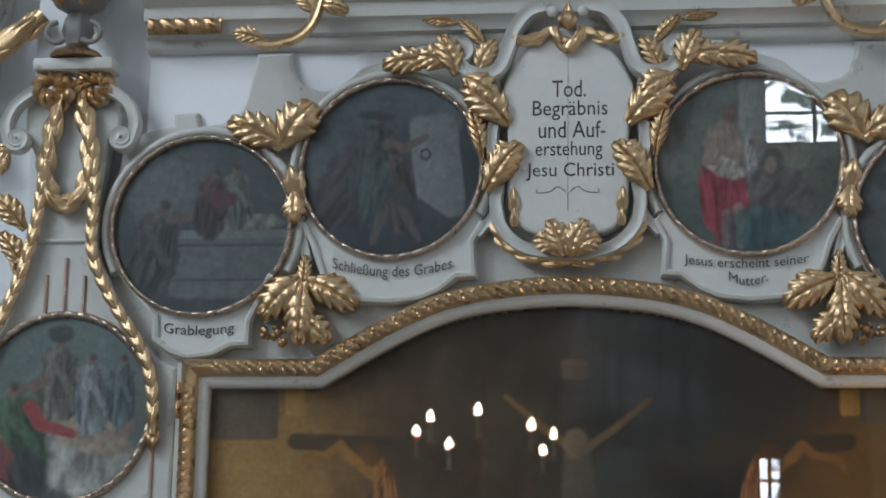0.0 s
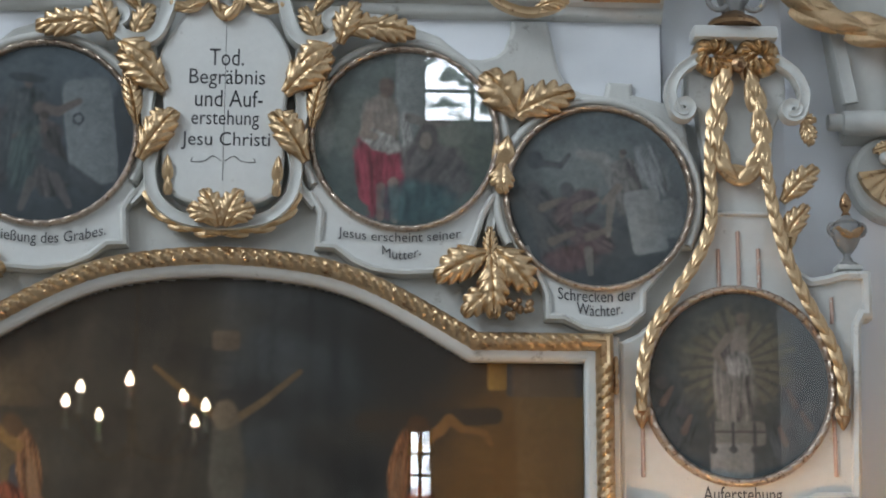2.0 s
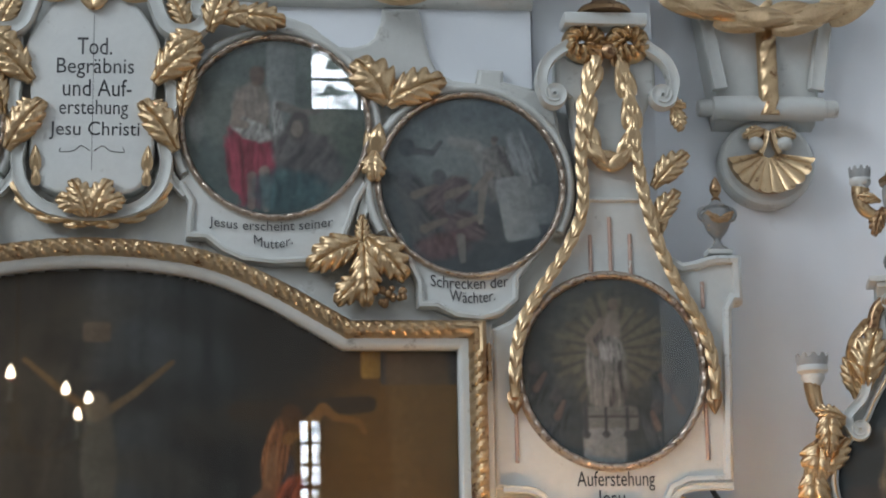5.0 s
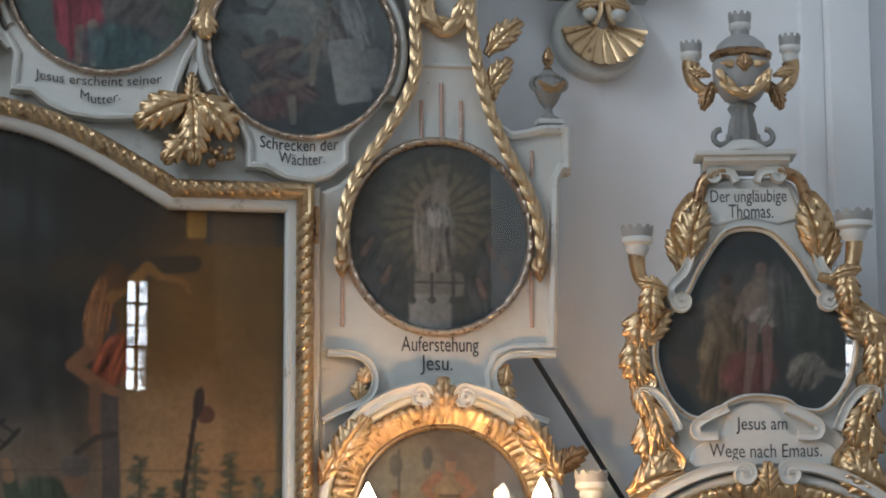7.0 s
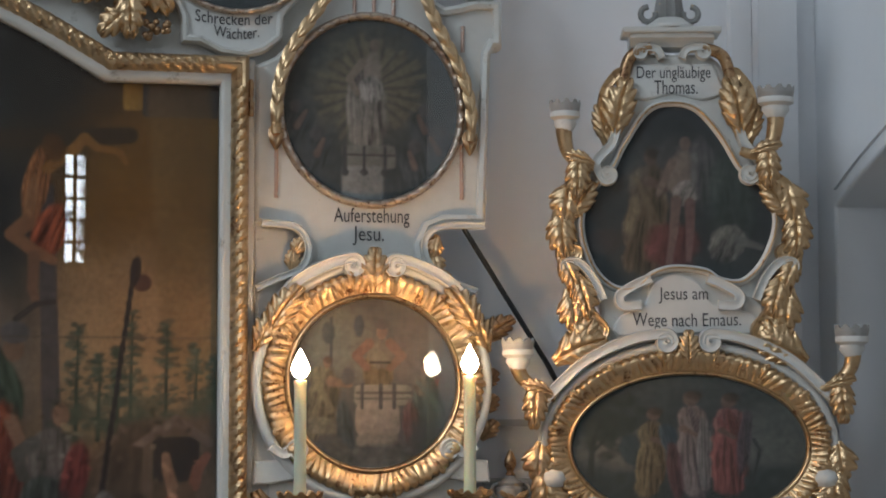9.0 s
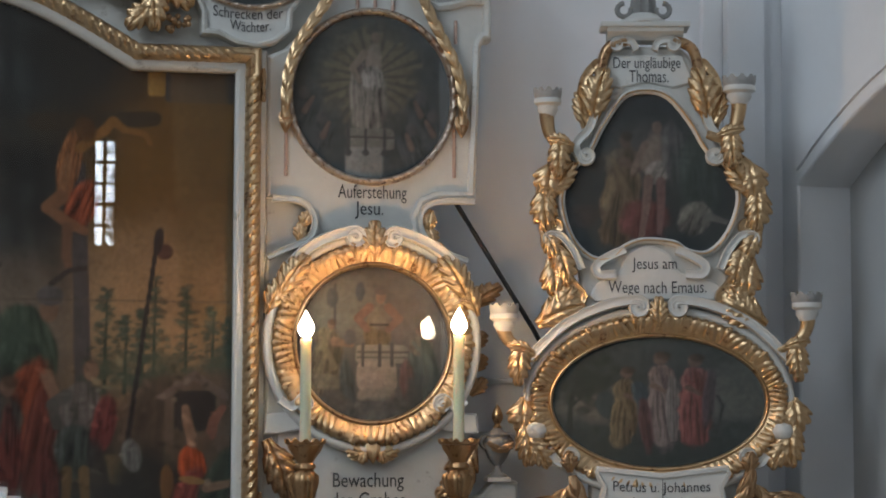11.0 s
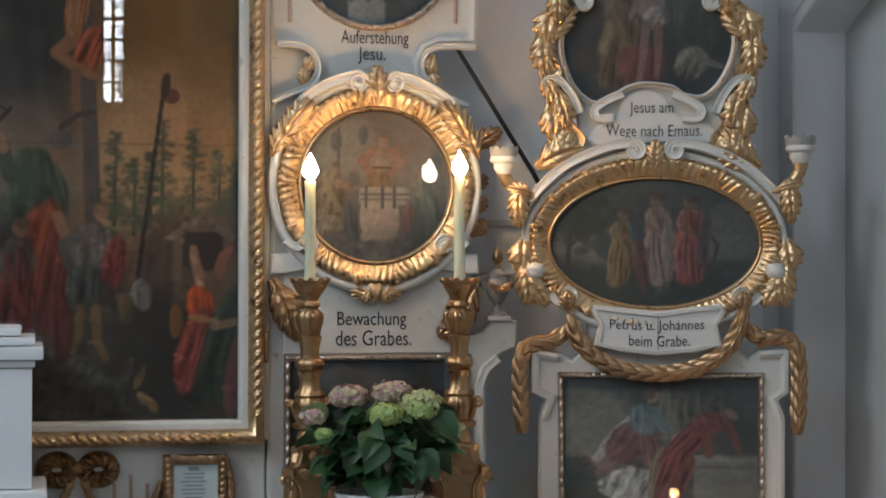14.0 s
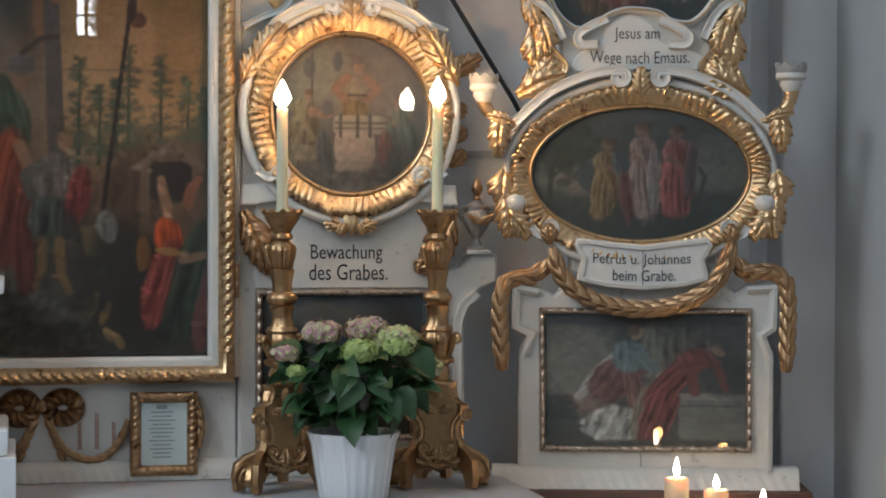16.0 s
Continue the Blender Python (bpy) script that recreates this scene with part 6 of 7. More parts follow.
# ---- wall console with shell ----
con = thing("wall_console", "grey wooden wall console with gilded strip, swag and shell", "console", (1.352, 0.16, 0))
prof = [(0.0, 2.86), (-0.03, 2.865), (-0.05, 2.89), (-0.055, 2.93), (-0.06, 3.0), (-0.075, 3.08), (-0.11, 3.18), (-0.16, 3.28), (-0.16, 3.36), (0.0, 3.36)]
cb = bmesh.new()
sides = []
for k in (-1, 1):
    sides.append([cb.verts.new((k * (0.105 + 0.16 * max(0, z - 2.93)), y, z)) for y, z in prof])
for i in range(len(prof)):
    j = (i + 1) % len(prof)
    cb.faces.new((sides[0][i], sides[0][j], sides[1][j], sides[1][i]))
cb.faces.new(sides[0])
cb.faces.new(sides[1][::-1])
part("body", cb, GREY, con)
rl = lathe([(0.0, -0.145), (0.016, -0.145), (0.018, -0.14), (0.018, -0.118), (0.024, -0.115), (0.026, -0.06), (0.026, 0.06), (0.024, 0.115), (0.018, 0.118), (0.018, 0.14), (0.016, 0.145), (0, 0.145)], 20)
rl.transform(Matrix.Translation((0, -0.058, 2.893)) @ Matrix.Rotation(radians(90), 4, "Y"))
part("roll", rl, GREY, con)
for k in (1, -1):
    part("flank", sweep([(k * 0.10, 2.93), (k * 0.115, 3.02), (k * 0.14, 3.14), (k * 0.17, 3.26)], strap(0.016, 0.06, 0.02)), GREY, con)
part("gilded_strip", sweep([(0, 2.875), (0, 3.30)], half_round(0.021, 0.072, 0.02), False, 0.008, 0.035, 1.0), GOLD, con)
garland(con, [(-0.26, 3.17), (-0.20, 3.115), (-0.12, 3.078), (0.0, 3.062), (0.12, 3.078), (0.20, 3.115), (0.26, 3.17)], 0.026, 0.10)
part("shell_plate", plate(ring_pts(0, 2.784, 0.099, 0.093, 56), 0.0, 0.045, 0.012), GREY, con)
bm, rows, n = bmesh.new(), [], 108
for i in range(n + 1):
    f = i / n
    th = radians(192 + 156 * f)
    rib = abs(math.cos(math.pi * 9 * f)) ** 0.7
    row = []
    for j in range(11):
        q = j / 10
        r = (0.014 + 0.080 * q) * (1 - 0.07 * (1 - rib) * q)
        row.append(bm.verts.new((r * math.cos(th) * 0.98, -0.050 - 0.007 * rib * q - 0.016 * q ** 2.0, 2.806 + r * math.sin(th) * (0.98 if q < 0.99 else 1.0))))
    row.append(bm.verts.new((0.088 * math.cos(th), -0.042, 2.806 + 0.088 * math.sin(th))))
    rows.append(row)
for a, b in zip(rows, rows[1:]):
    for j in range(11):
        bm.faces.new((a[j], a[j + 1], b[j + 1], b[j]))
part("shell", bm, GOLD, con, "gilded scallop shell")
for k in (1, -1):
    part("volute_eye", lathe([(0, -0.015), (0.012, -0.010), (0.016, 0), (0.012, 0.010), (0, 0.015)], 16, (k * 0.030, -0.064, 2.818)), GREY, con)
    leaf(con, "acanthus", (k * 0.004, 2.846), (k * 0.058, 2.838), 0.056, GOLD, 0.9)
    scroll(con, [(k * 0.006, 2.846), (k * 0.012, 2.815), (k * 0.020, 2.798)], 0.006, 0.054, 0.012, GOLD, "gilded_scroll")

copy_thing(con, pose(-1.352, 0.16, 0))

# ---- small urns on the pedestals ----
def urn(x, z, sc, label):
    u = thing("urn", label, "urn", (x, 0.012, z), group="pedestal urns")
    part("foot", lathe([(r * sc, h * sc) for r, h in ((0.0, 0.0), (0.022, 0.0), (0.022, 0.006), (0.012, 0.012), (0.007, 0.022), (0.009, 0.030))], 20), STONEGREY, u)
    part("body", lathe([(r * sc, h * sc) for r, h in ((0.009, 0.028), (0.020, 0.042), (0.029, 0.062), (0.031, 0.08), (0.024, 0.088), (0.026, 0.094), (0.014, 0.102), (0.009, 0.108))], 24), STONEGREY, u)
    part("finial", lathe([(r * sc, h * sc) for r, h in ((0.007, 0.106), (0.010, 0.110), (0.006, 0.116), (0.012, 0.128), (0.012, 0.138), (0.006, 0.152), (0.0, 0.160))], 18), OLDGOLD, u)
    for k in (1, -1):
        part("handle", tube([(k * sc * (0.026 + 0.012 * math.sin(a)), -0.004, sc * (0.078 + 0.013 * math.cos(a))) for a in [i * 0.45 for i in range(8)]], 0.0045 * sc, 8), STONEGREY, u)
    garland(u, [(-0.028 * sc, 0.078 * sc), (0.0, 0.058 * sc), (0.028 * sc, 0.078 * sc)], 0.006 * sc, 0.026 * sc, OLDGOLD)
    part("plinth", box(-0.026 * sc, 0.026 * sc, -0.022 * sc, 0.022 * sc, -0.008, 0.002, 0.002), GREY, u)
    return u


urn(1.213, 2.575, 0.95, "small grey carved urn with gilded finial on the altarpiece shoulder")
urn(-1.213, 2.575, 0.95, "small grey carved urn with gilded finial on the altarpiece shoulder")
urn(1.272, 1.516, 1.0, "small grey carved urn with gilded finial on a low pedestal")

rod = tagged(part("support_rod", tube([(1.150, 0.065, 2.17), (1.192, 0.07, 2.117), (1.374, 0.10, 1.844), (1.45, 0.15, 1.73)], 0.0055, 10), IRON, None), "dark iron stay rod bracing the altarpiece wing to the wall", "rod")

# ---- framed notice on the apron ----
nt_ = thing("framed_notice", "gilded wooden frame with a printed sheet on the altar apron", "notice", (0, 0, 0))
part("frame", sweep([(0.543, 1.060), (0.660, 1.060), (0.660, 1.212), (0.543, 1.212)], [(q[0], q[1]) for q in half_round(0.012, 0.012, 0.016)], True, 0.003, 0.014, 0.5), OLDGOLD, nt_)
part("sheet", plate([(0.550, 1.066), (0.652, 1.066), (0.652, 1.206), (0.550, 1.206)], 0.012, 0.016, 0.001), PAPER, nt_, "pale blue-green printed sheet")
rnd = random.Random(7)
for k in range(12):
    z = 1.182 - 0.0085 * k
    w_ = rnd.uniform(0.018, 0.034)
    part("print_bar", box(0.597 - w_, 0.597 + w_, -0.0172, -0.0162, z - 0.0013, z + 0.0013, 0), BARGREY, nt_, smooth=False)
part("print_bar", box(0.586, 0.608, -0.0172, -0.0162, 1.188, 1.197, 0), BARGREY, nt_, smooth=False)
garland(nt_, [(0.545, 1.222), (0.575, 1.212), (0.602, 1.218), (0.630, 1.212), (0.662, 1.222)], 0.008, 0.024, OLDGOLD, both=False)
garland(nt_, [(0.664, 1.216), (0.676, 1.18), (0.680, 1.14), (0.672, 1.105)], 0.009, 0.010, OLDGOLD, both=False)

# ---- white tabernacle ----
tab = thing("tabernacle", "white lacquered stepped tabernacle standing on the altar", "tabernacle")
for nm, x, y0, y1, z0, z1, b in (("base_step", 0.300, -0.36, -0.03, 1.041, 1.135, 0.004), ("base_step", 0.286, -0.345, -0.03, 1.137, 1.185, 0.008), ("body", 0.256, -0.31, -0.03, 1.187, 1.425, 0.003), ("necking", 0.262, -0.316, -0.03, 1.427, 1.440, 0.003), ("cap", 0.278, -0.332, -0.03, 1.442, 1.468, 0.006), ("cap", 0.262, -0.318, -0.03, 1.470, 1.486, 0.006), ("cap_top", 0.235, -0.29, -0.03, 1.488, 1.505, 0.008)):
    part(nm, box(-x - 0.03, x, y0, y1, z0, z1, b), WHITE, tab)
part("door_panel", plate([(-0.19, 1.21), (0.16, 1.21), (0.16, 1.40), (-0.19, 1.40)], 0.31, 0.316, 0.003), WHITE, tab)

# ---- candlesticks and candles ----
def flame(parent, at, h, r):
    return part("flame", lathe([(0.0, 0.0), (r * 0.6, h * 0.08), (r, h * 0.30), (r * 0.86, h * 0.5), (r * 0.45, h * 0.75), (r * 0.15, h * 0.93), (0.0, h)], 14, at), FLAME, parent, "bright burning flame")


def candlestick():
    c = thing("candlestick", "tall gilded baroque altar candlestick on three scrolled feet", "candlestick", group="altar candlesticks")
    side = [(0.0, 0.030), (0.022, 0.040), (0.040, 0.030), (0.056, 0.040), (0.074, 0.022), (0.080, 0.002), (0.104, 0.002), (0.108, 0.030), (0.103, 0.058), (0.082, 0.074), (0.060, 0.082), (0.047, 0.100), (0.043, 0.122), (0.050, 0.140), (0.062, 0.148), (0.063, 0.166), (0.048, 0.172), (0.034, 0.180), (0.028, 0.198), (0.031, 0.212), (0.0, 0.216)]
    shield = side + mir(side[::-1], -1)[1:-1]
    for ang in (0, 120, 240):
        bm = plate(shield, 0.016, 0.034, 0.006)
        bm.transform(Matrix.Rotation(radians(ang), 4, "Z"))
        face = part("base_face", bm, BRASS, c)
        for k in (1, -1):
            scroll(face, mir([(0.030, 0.052), (0.060, 0.058), (0.088, 0.050), (0.099, 0.030)], k), 0.0055, 0.032, 0.013, BRASS, "relief_scroll", 0.010, -k)
            scroll(face, mir([(0.0, 0.066), (0.020, 0.060), (0.034, 0.074)], k), 0.0050, 0.032, 0.013, BRASS, "relief_scroll", 0.009, k)
            scroll(face, mir([(0.030, 0.100), (0.032, 0.128), (0.046, 0.150)], k), 0.0050, 0.032, 0.012, BRASS, "relief_scroll", 0.009, -k)
            leaf(face, "broad", (k * 0.004, 0.150), (k * 0.030, 0.166), 0.032, BRASS, 0.9)
            leaf(face, "acanthus", (k * 0.008, 0.052), (k * 0.042, 0.044), 0.032, BRASS, 0.9)
        leaf(face, "broad", (0.0, 0.085), (0.0, 0.046), 0.034, BRASS, 1.1)
        leaf(face, "acanthus", (0.0, 0.175), (0.0, 0.205), 0.030, BRASS, 1.2)
        for kid in face.children:
            kid.matrix_basis = Matrix.Rotation(radians(ang), 4, "Z") @ kid.matrix_basis
    for ang in (-90, 30, 150, -30, 210, 90):
        ca, sa = math.cos(radians(ang)), math.sin(radians(ang))
        pts = [(0.018, 0.262), (0.026, 0.268), (0.034, 0.284), (0.040, 0.300), (0.048, 0.306), (0.050, 0.298), (0.044, 0.294)]
        part("volute", tube([(r * ca, r * sa, z) for r, z in curve_pts(pts, 3)], 0.006, 8), BRASS, c)
    part("socle", lathe([(0.030, 0.195), (0.034, 0.206), (0.024, 0.214), (0.028, 0.232), (0.020, 0.246)], 30, (0, 0, 0), 0.10, 6), BRASS, c)
    part("capital", lathe([(0.020, 0.244), (0.036, 0.250), (0.038, 0.258), (0.028, 0.264), (0.032, 0.284), (0.036, 0.300), (0.030, 0.312), (0.034, 0.318), (0.030, 0.326)], 36, (0, 0, 0), 0.10, 9), BRASS, c)
    part("shaft", lathe([(0.027, 0.324), (0.024, 0.330), (0.021, 0.345), (0.023, 0.356), (0.027, 0.366), (0.020, 0.371), (0.029, 0.375), (0.033, 0.383), (0.029, 0.391), (0.021, 0.396), (0.020, 0.412), (0.024, 0.432), (0.026, 0.440), (0.018, 0.444)], 48, (0, 0, 0), 0.14, 6), BRASS, c)
    for ang in (-90, 30, 150):
        ca, sa = math.cos(radians(ang)), math.sin(radians(ang))
        pts = [(0.022, 0.446), (0.026, 0.456), (0.031, 0.472), (0.032, 0.484), (0.026, 0.490)]
        part("knop_scroll", tube([(r * ca, r * sa, z) for r, z in curve_pts(pts, 3)], [0.003, 0.004, 0.004, 0.005, 0.005, 0.006, 0.006, 0.006, 0.006, 0.006, 0.005, 0.004, 0.003], 8), BRASS, c)
    part("knop", lathe([(0.018, 0.440), (0.022, 0.446), (0.024, 0.458), (0.028, 0.474), (0.028, 0.486), (0.020, 0.495), (0.016, 0.500)], 32, (0, 0, 0), 0.12, 8), BRASS, c)
    part("bell", lathe([(0.014, 0.497), (0.022, 0.503), (0.022, 0.509), (0.017, 0.514), (0.024, 0.526), (0.034, 0.540), (0.038, 0.550), (0.030, 0.553)], 32, (0, 0, 0), 0.08, 10), BRASS, c)
    bm, n = bmesh.new(), 48
    rows = [[bm.verts.new((r * math.cos(2 * math.pi * k / n), r * math.sin(2 * math.pi * k / n), z + (0.006 if top and (k // 2) % 2 else 0))) for k in range(n)] for r, z, top in ((0.030, 0.550, 0), (0.040, 0.551, 0), (0.043, 0.556, 1), (0.041, 0.557, 1), (0.036, 0.553, 0))]
    for a, b in zip(rows, rows[1:]):
        for k in range(n):
            bm.faces.new((a[k], a[(k + 1) % n], b[(k + 1) % n], b[k]))
    bm.faces.new(rows[-1])
    bm.faces.new(rows[0][::-1])
    part("drip_pan", bm, BRASS, c, smooth=False)
    return c


def altar_candle(x, y, z, top):
    c = thing("candle", "pale green wax altar candle burning in a candlestick", "candle", (x, y, z), group="altar candles")
    part("wax", lathe([(0.0, 0.0), (0.0125, 0.0), (0.0115, 0.02), (0.011, top - z - 0.012), (0.0125, top - z - 0.006), (0.0115, top - z), (0.006, top - z - 0.004), (0, top - z - 0.005)], 22), WAX, c)
    part("wick", tube([(0, 0, top - z - 0.006), (0.0005, 0, top - z + 0.008)], 0.0012, 6), WICK, c)
    flame(c, (0, 0, top - z + 0.002), 0.056, 0.0175)
    return c


stick = candlestick()
stick.matrix_basis = pose(0.823, -0.20, 1.042, 0, 0, 6)
copy_thing(stick, pose(1.142, -0.195, 1.042, 0, 0, -8))
altar_candle(0.823, -0.20, 1.596, 1.806)
altar_candle(1.142, -0.195, 1.596, 1.816)
flame_lamp("candle_light", (0.823, -0.225, 1.840), 2.3)
flame_lamp("candle_light", (1.142, -0.220, 1.850), 2.3)

# ---- votive candles ----
stand = thing("votive_stand", "dark red-brown wooden stand holding votive candles", "stand")
part("top", box(1.42, 2.0, -0.50, -0.30, 0.925, 0.945, 0.004), REDWOOD, stand)
part("block", box(1.44, 1.97, -0.48, -0.32, 0.0, 0.925, 0.004), REDWOOD, stand)
for x, y, r, top in ((1.588, -0.40, 0.0245, 1.072), (1.671, -0.40, 0.0250, 1.046), (1.767, -0.41, 0.0250, 1.016)):
    v = thing("votive_candle", "thick cream votive candle burning on the wooden stand", "candle", (x, y, 0.945), group="votive candles")
    h = top - 0.945
    part("wax", lathe([(0, 0), (r, 0), (r, h - 0.004), (r - 0.003, h), (r - 0.009, h - 0.002), (r - 0.012, h - 0.008), (0, h - 0.009)], 26), HONEY, v)
    part("wick", tube([(0, 0, h - 0.010), (0.0006, 0, h + 0.006)], 0.0012, 6), WICK, v)
    flame(v, (0, 0, h + 0.001), 0.040 if r < 0.0248 else 0.030, 0.0068)
flame_lamp("votive_light", (1.588, -0.43, 1.10), 0.14)
flame_lamp("votive_light", (1.735, -0.43, 1.07), 0.14)

# ---- potted hydrangea ----
pot = thing("flower_pot", "white glazed fluted ceramic flower pot on the altar cloth", "flower pot", (0.944, -0.35, 1.042))
part("wall", lathe([(0.0, 0.0), (0.064, 0.0), (0.068, 0.004), (0.072, 0.03), (0.078, 0.07), (0.085, 0.112), (0.090, 0.122), (0.092, 0.130), (0.088, 0.130), (0.082, 0.118), (0.078, 0.10), (0.0, 0.098)], 96, (0, 0, 0), 0.035, 24), CHINA, pot)
part("soil", lathe([(0.0, 0.098), (0.076, 0.099), (0.06, 0.106), (0.0, 0.110)], 24), WICK, pot)
plant = thing("hydrangea", "potted hydrangea with pink and lime green flower heads and dark leaves", "plant", (0.944, -0.35, 1.145))
rnd = random.Random(11)
HEADS = [(-0.062, 0.00, 0.220, 0.036, PINK), (0.028, 0.015, 0.225, 0.040, PINK), (0.082, -0.01, 0.205, 0.044, CREAM), (0.002, -0.05, 0.186, 0.034, LIME), (0.140, 0.0, 0.150, 0.032, CREAM), (-0.135, 0.0, 0.180, 0.024, PINK), (-0.115, -0.02, 0.146, 0.016, LIME), (0.075, -0.045, 0.192, 0.026, LIME), (0.105, 0.03, 0.205, 0.026, PINK)]


for hx, hy, hz, hr, mat in HEADS:
    bm = bmesh.new()
    n = int(70 + hr * 3400)
    for k in range(n):
        zz = 1 - 1.75 * (k + 0.5) / n
        th = k * 2.39996
        rr = math.sqrt(max(0, 1 - zz * zz))
        nrm = Vector((rr * math.cos(th), rr * math.sin(th), zz))
        p = Vector((hx, hy, hz)) + Vector((nrm.x * hr, nrm.y * hr, nrm.z * hr * 0.58)) * rnd.uniform(0.80, 1.12)
        size = rnd.uniform(0.0065, 0.0098)
        rot = (nrm + Vector((rnd.uniform(-.35, .35), rnd.uniform(-.35, .35), rnd.uniform(-.35, .35)))).to_track_quat("Z", "Y").to_matrix()
        spin = Matrix.Rotation(rnd.uniform(0, 6), 3, "Z")
        for q in range(4):
            a = math.pi / 2 * q
            d, e = Vector((math.cos(a), math.sin(a), 0)), Vector((-math.sin(a), math.cos(a), 0))
            bm.faces.new([bm.verts.new(p + rot @ spin @ (w * size)) for w in (Vector((0, 0, 0)), d * 0.55 + e * 0.55 + Vector((0, 0, 0.2)), d * 1.05, d * 0.55 - e * 0.55 + Vector((0, 0, 0.2)))])
    me = bpy.data.meshes.new("flower_head")
    bm.to_mesh(me)
    bm.free()
    me.materials.append(mat)
    part("flower_head", me, None, plant, {"pink_petal": "pink flower head", "lime_petal": "lime green flower head", "cream_petal": "cream and pink flower head"}[mat.name])
    part("stem", tube(curve_pts([(0.012 * rnd.uniform(-1, 1), 0.01 * rnd.uniform(-1, 1), -0.01), (hx * 0.4, hy * 0.4, hz * 0.45), (hx, hy, hz - hr * 0.4)], 5), 0.0028, 6), STEM, plant)


def hydrangea_leaf():
    bm, rows = bmesh.new(), []
    for i in range(13):
        u = i / 12
        w = 0.34 * math.sin(math.pi * u ** 0.8) ** 0.9 * (1 + 0.06 * (i % 2)) + 0.004
        rows.append([bm.verts.new((u, v * w, 0.10 * math.sin(math.pi * u) - 0.25 * u * u + 0.16 * abs(v) * w * 2 + 0.015 * math.cos(u * 40) * abs(v))) for v in (-1, -0.5, 0, 0.5, 1)])
    for a, b in zip(rows, rows[1:]):
        for j in range(4):
            bm.faces.new((a[j], a[j + 1], b[j + 1], b[j]))
    return mesh_of("leaf", bm, LEAF)


LEAFMESH = hydrangea_leaf()
for k in range(125):
    a = rnd.uniform(0, 2 * math.pi)
    z = rnd.uniform(0.060, 0.190)
    r0 = rnd.uniform(0.02, 0.105) * (0.6 + 0.4 * min(1, z / 0.1))
    ob = new("leaf", LEAFMESH)
    ob.parent = plant
    sc = rnd.uniform(0.048, 0.084)
    ob.matrix_basis = Matrix.Translation((r0 * math.cos(a) * 1.15, r0 * math.sin(a) * 0.8, z)) @ Matrix.Rotation(a + rnd.uniform(-0.5, 0.5), 4, "Z") @ Matrix.Rotation(rnd.uniform(-0.45, 0.95), 4, "Y") @ Matrix.Rotation(rnd.uniform(-0.9, 0.9), 4, "X") @ Matrix.Scale(sc, 4)

# ---- side altarpiece ----
sa = thing("side_altarpiece", "smaller carved and gilded altarpiece with three stacked paintings", "altarpiece", (1.60, -0.12, 0), -13.5)
cab = tagged(part("cabinet", box(-0.33, 0.36, -0.05, 0.14, 0.0, 1.012, 0.005), REDWOOD, None), "plain dark red-brown wooden cabinet carrying the side altarpiece", "cabinet")
cab.matrix_basis = pose(1.60, -0.12, 0, 0, 0, -13.5)
# foot and lower picture
part("plinth", sweep([(-0.315, 1.035), (0.335, 1.035)], [(0.022, -0.05), (0.022, 0.0), (0.012, 0.012), (0.0, 0.020), (-0.012, 0.022), (-0.022, 0.030), (-0.022, -0.05)], False, 0.005, 0.024, 0.5), GREY, sa)
LOWB = [(-0.26, 1.05), (0.282, 1.05), (0.282, 1.30), (0.268, 1.335), (0.290, 1.35), (0.292, 1.452), (0.225, 1.448), (0.20, 1.43), (0.17, 1.45), (0.16, 1.60), (-0.15, 1.60), (-0.155, 1.45), (-0.185, 1.425), (-0.215, 1.44), (-0.277, 1.452), (-0.277, 1.35), (-0.245, 1.335), (-0.258, 1.30)]
part("lower_board", plate(LOWB, -0.05, 0.0, 0.008), GREY, sa)
part("edge_moulding", sweep(LOWB[1:7], [(0.003, 0), (0.004, 0.010), (0.012, 0.014), (0.02, 0.008), (0.021, 0)]), GREY, sa)
part("edge_moulding", sweep(LOWB[13:18], [(0.003, 0), (0.004, 0.010), (0.012, 0.014), (0.02, 0.008), (0.021, 0)]), GREY, sa)
rect = [(-0.207, 1.097), (0.230, 1.097), (0.228, 1.390), (-0.210, 1.390)]
painting(sa, rect, 0.01, 1.244, 0.219, 0.147, 0.0, 0.004, P_GRAVE, "oil painting in muted red, white and green behind glass")
_p = part("glass_pane", plate(rect, 0.007, 0.010, 0.0008), GLASS, sa, "clear glass pane")
_p.visible_shadow = False
part("bead_moulding", sweep(rect, half_round(0.007, 0.0, 0.017), True, 0.006, 0.024, 0.6), COPPER, sa)
# caption cartouche
CAP = [(-0.138, 1.545), (-0.145, 1.53), (-0.128, 1.50), (-0.138, 1.455), (-0.08, 1.442), (0.0, 1.434), (0.085, 1.442), (0.142, 1.455), (0.132, 1.50), (0.150, 1.53), (0.14, 1.548), (0.0, 1.53)]
part("caption_board", plate(CAP, -0.02, 0.036, 0.006), PALE, sa)
part("caption_edge", sweep(CAP[::-1], [(-0.002, 0.030), (-0.003, 0.041), (-0.010, 0.042), (-0.012, 0.030)], True), GREY, sa)
lettering(sa, "Petrus u. Johannes", -0.001, 1.497, 0.205, 0.028, 0.0365, 0.003)
lettering(sa, "beim Grabe.", 0.004, 1.466, 0.132, 0.024, 0.0365, 0.002)
part("board_split", box(0.0005, 0.0017, -0.0370, -0.0355, 1.438, 1.528, 0), WICK, sa, smooth=False)
part("board_split", box(0.001, 0.0025, -0.0010, 0.001, 1.058, 1.085, 0), WICK, sa, smooth=False)
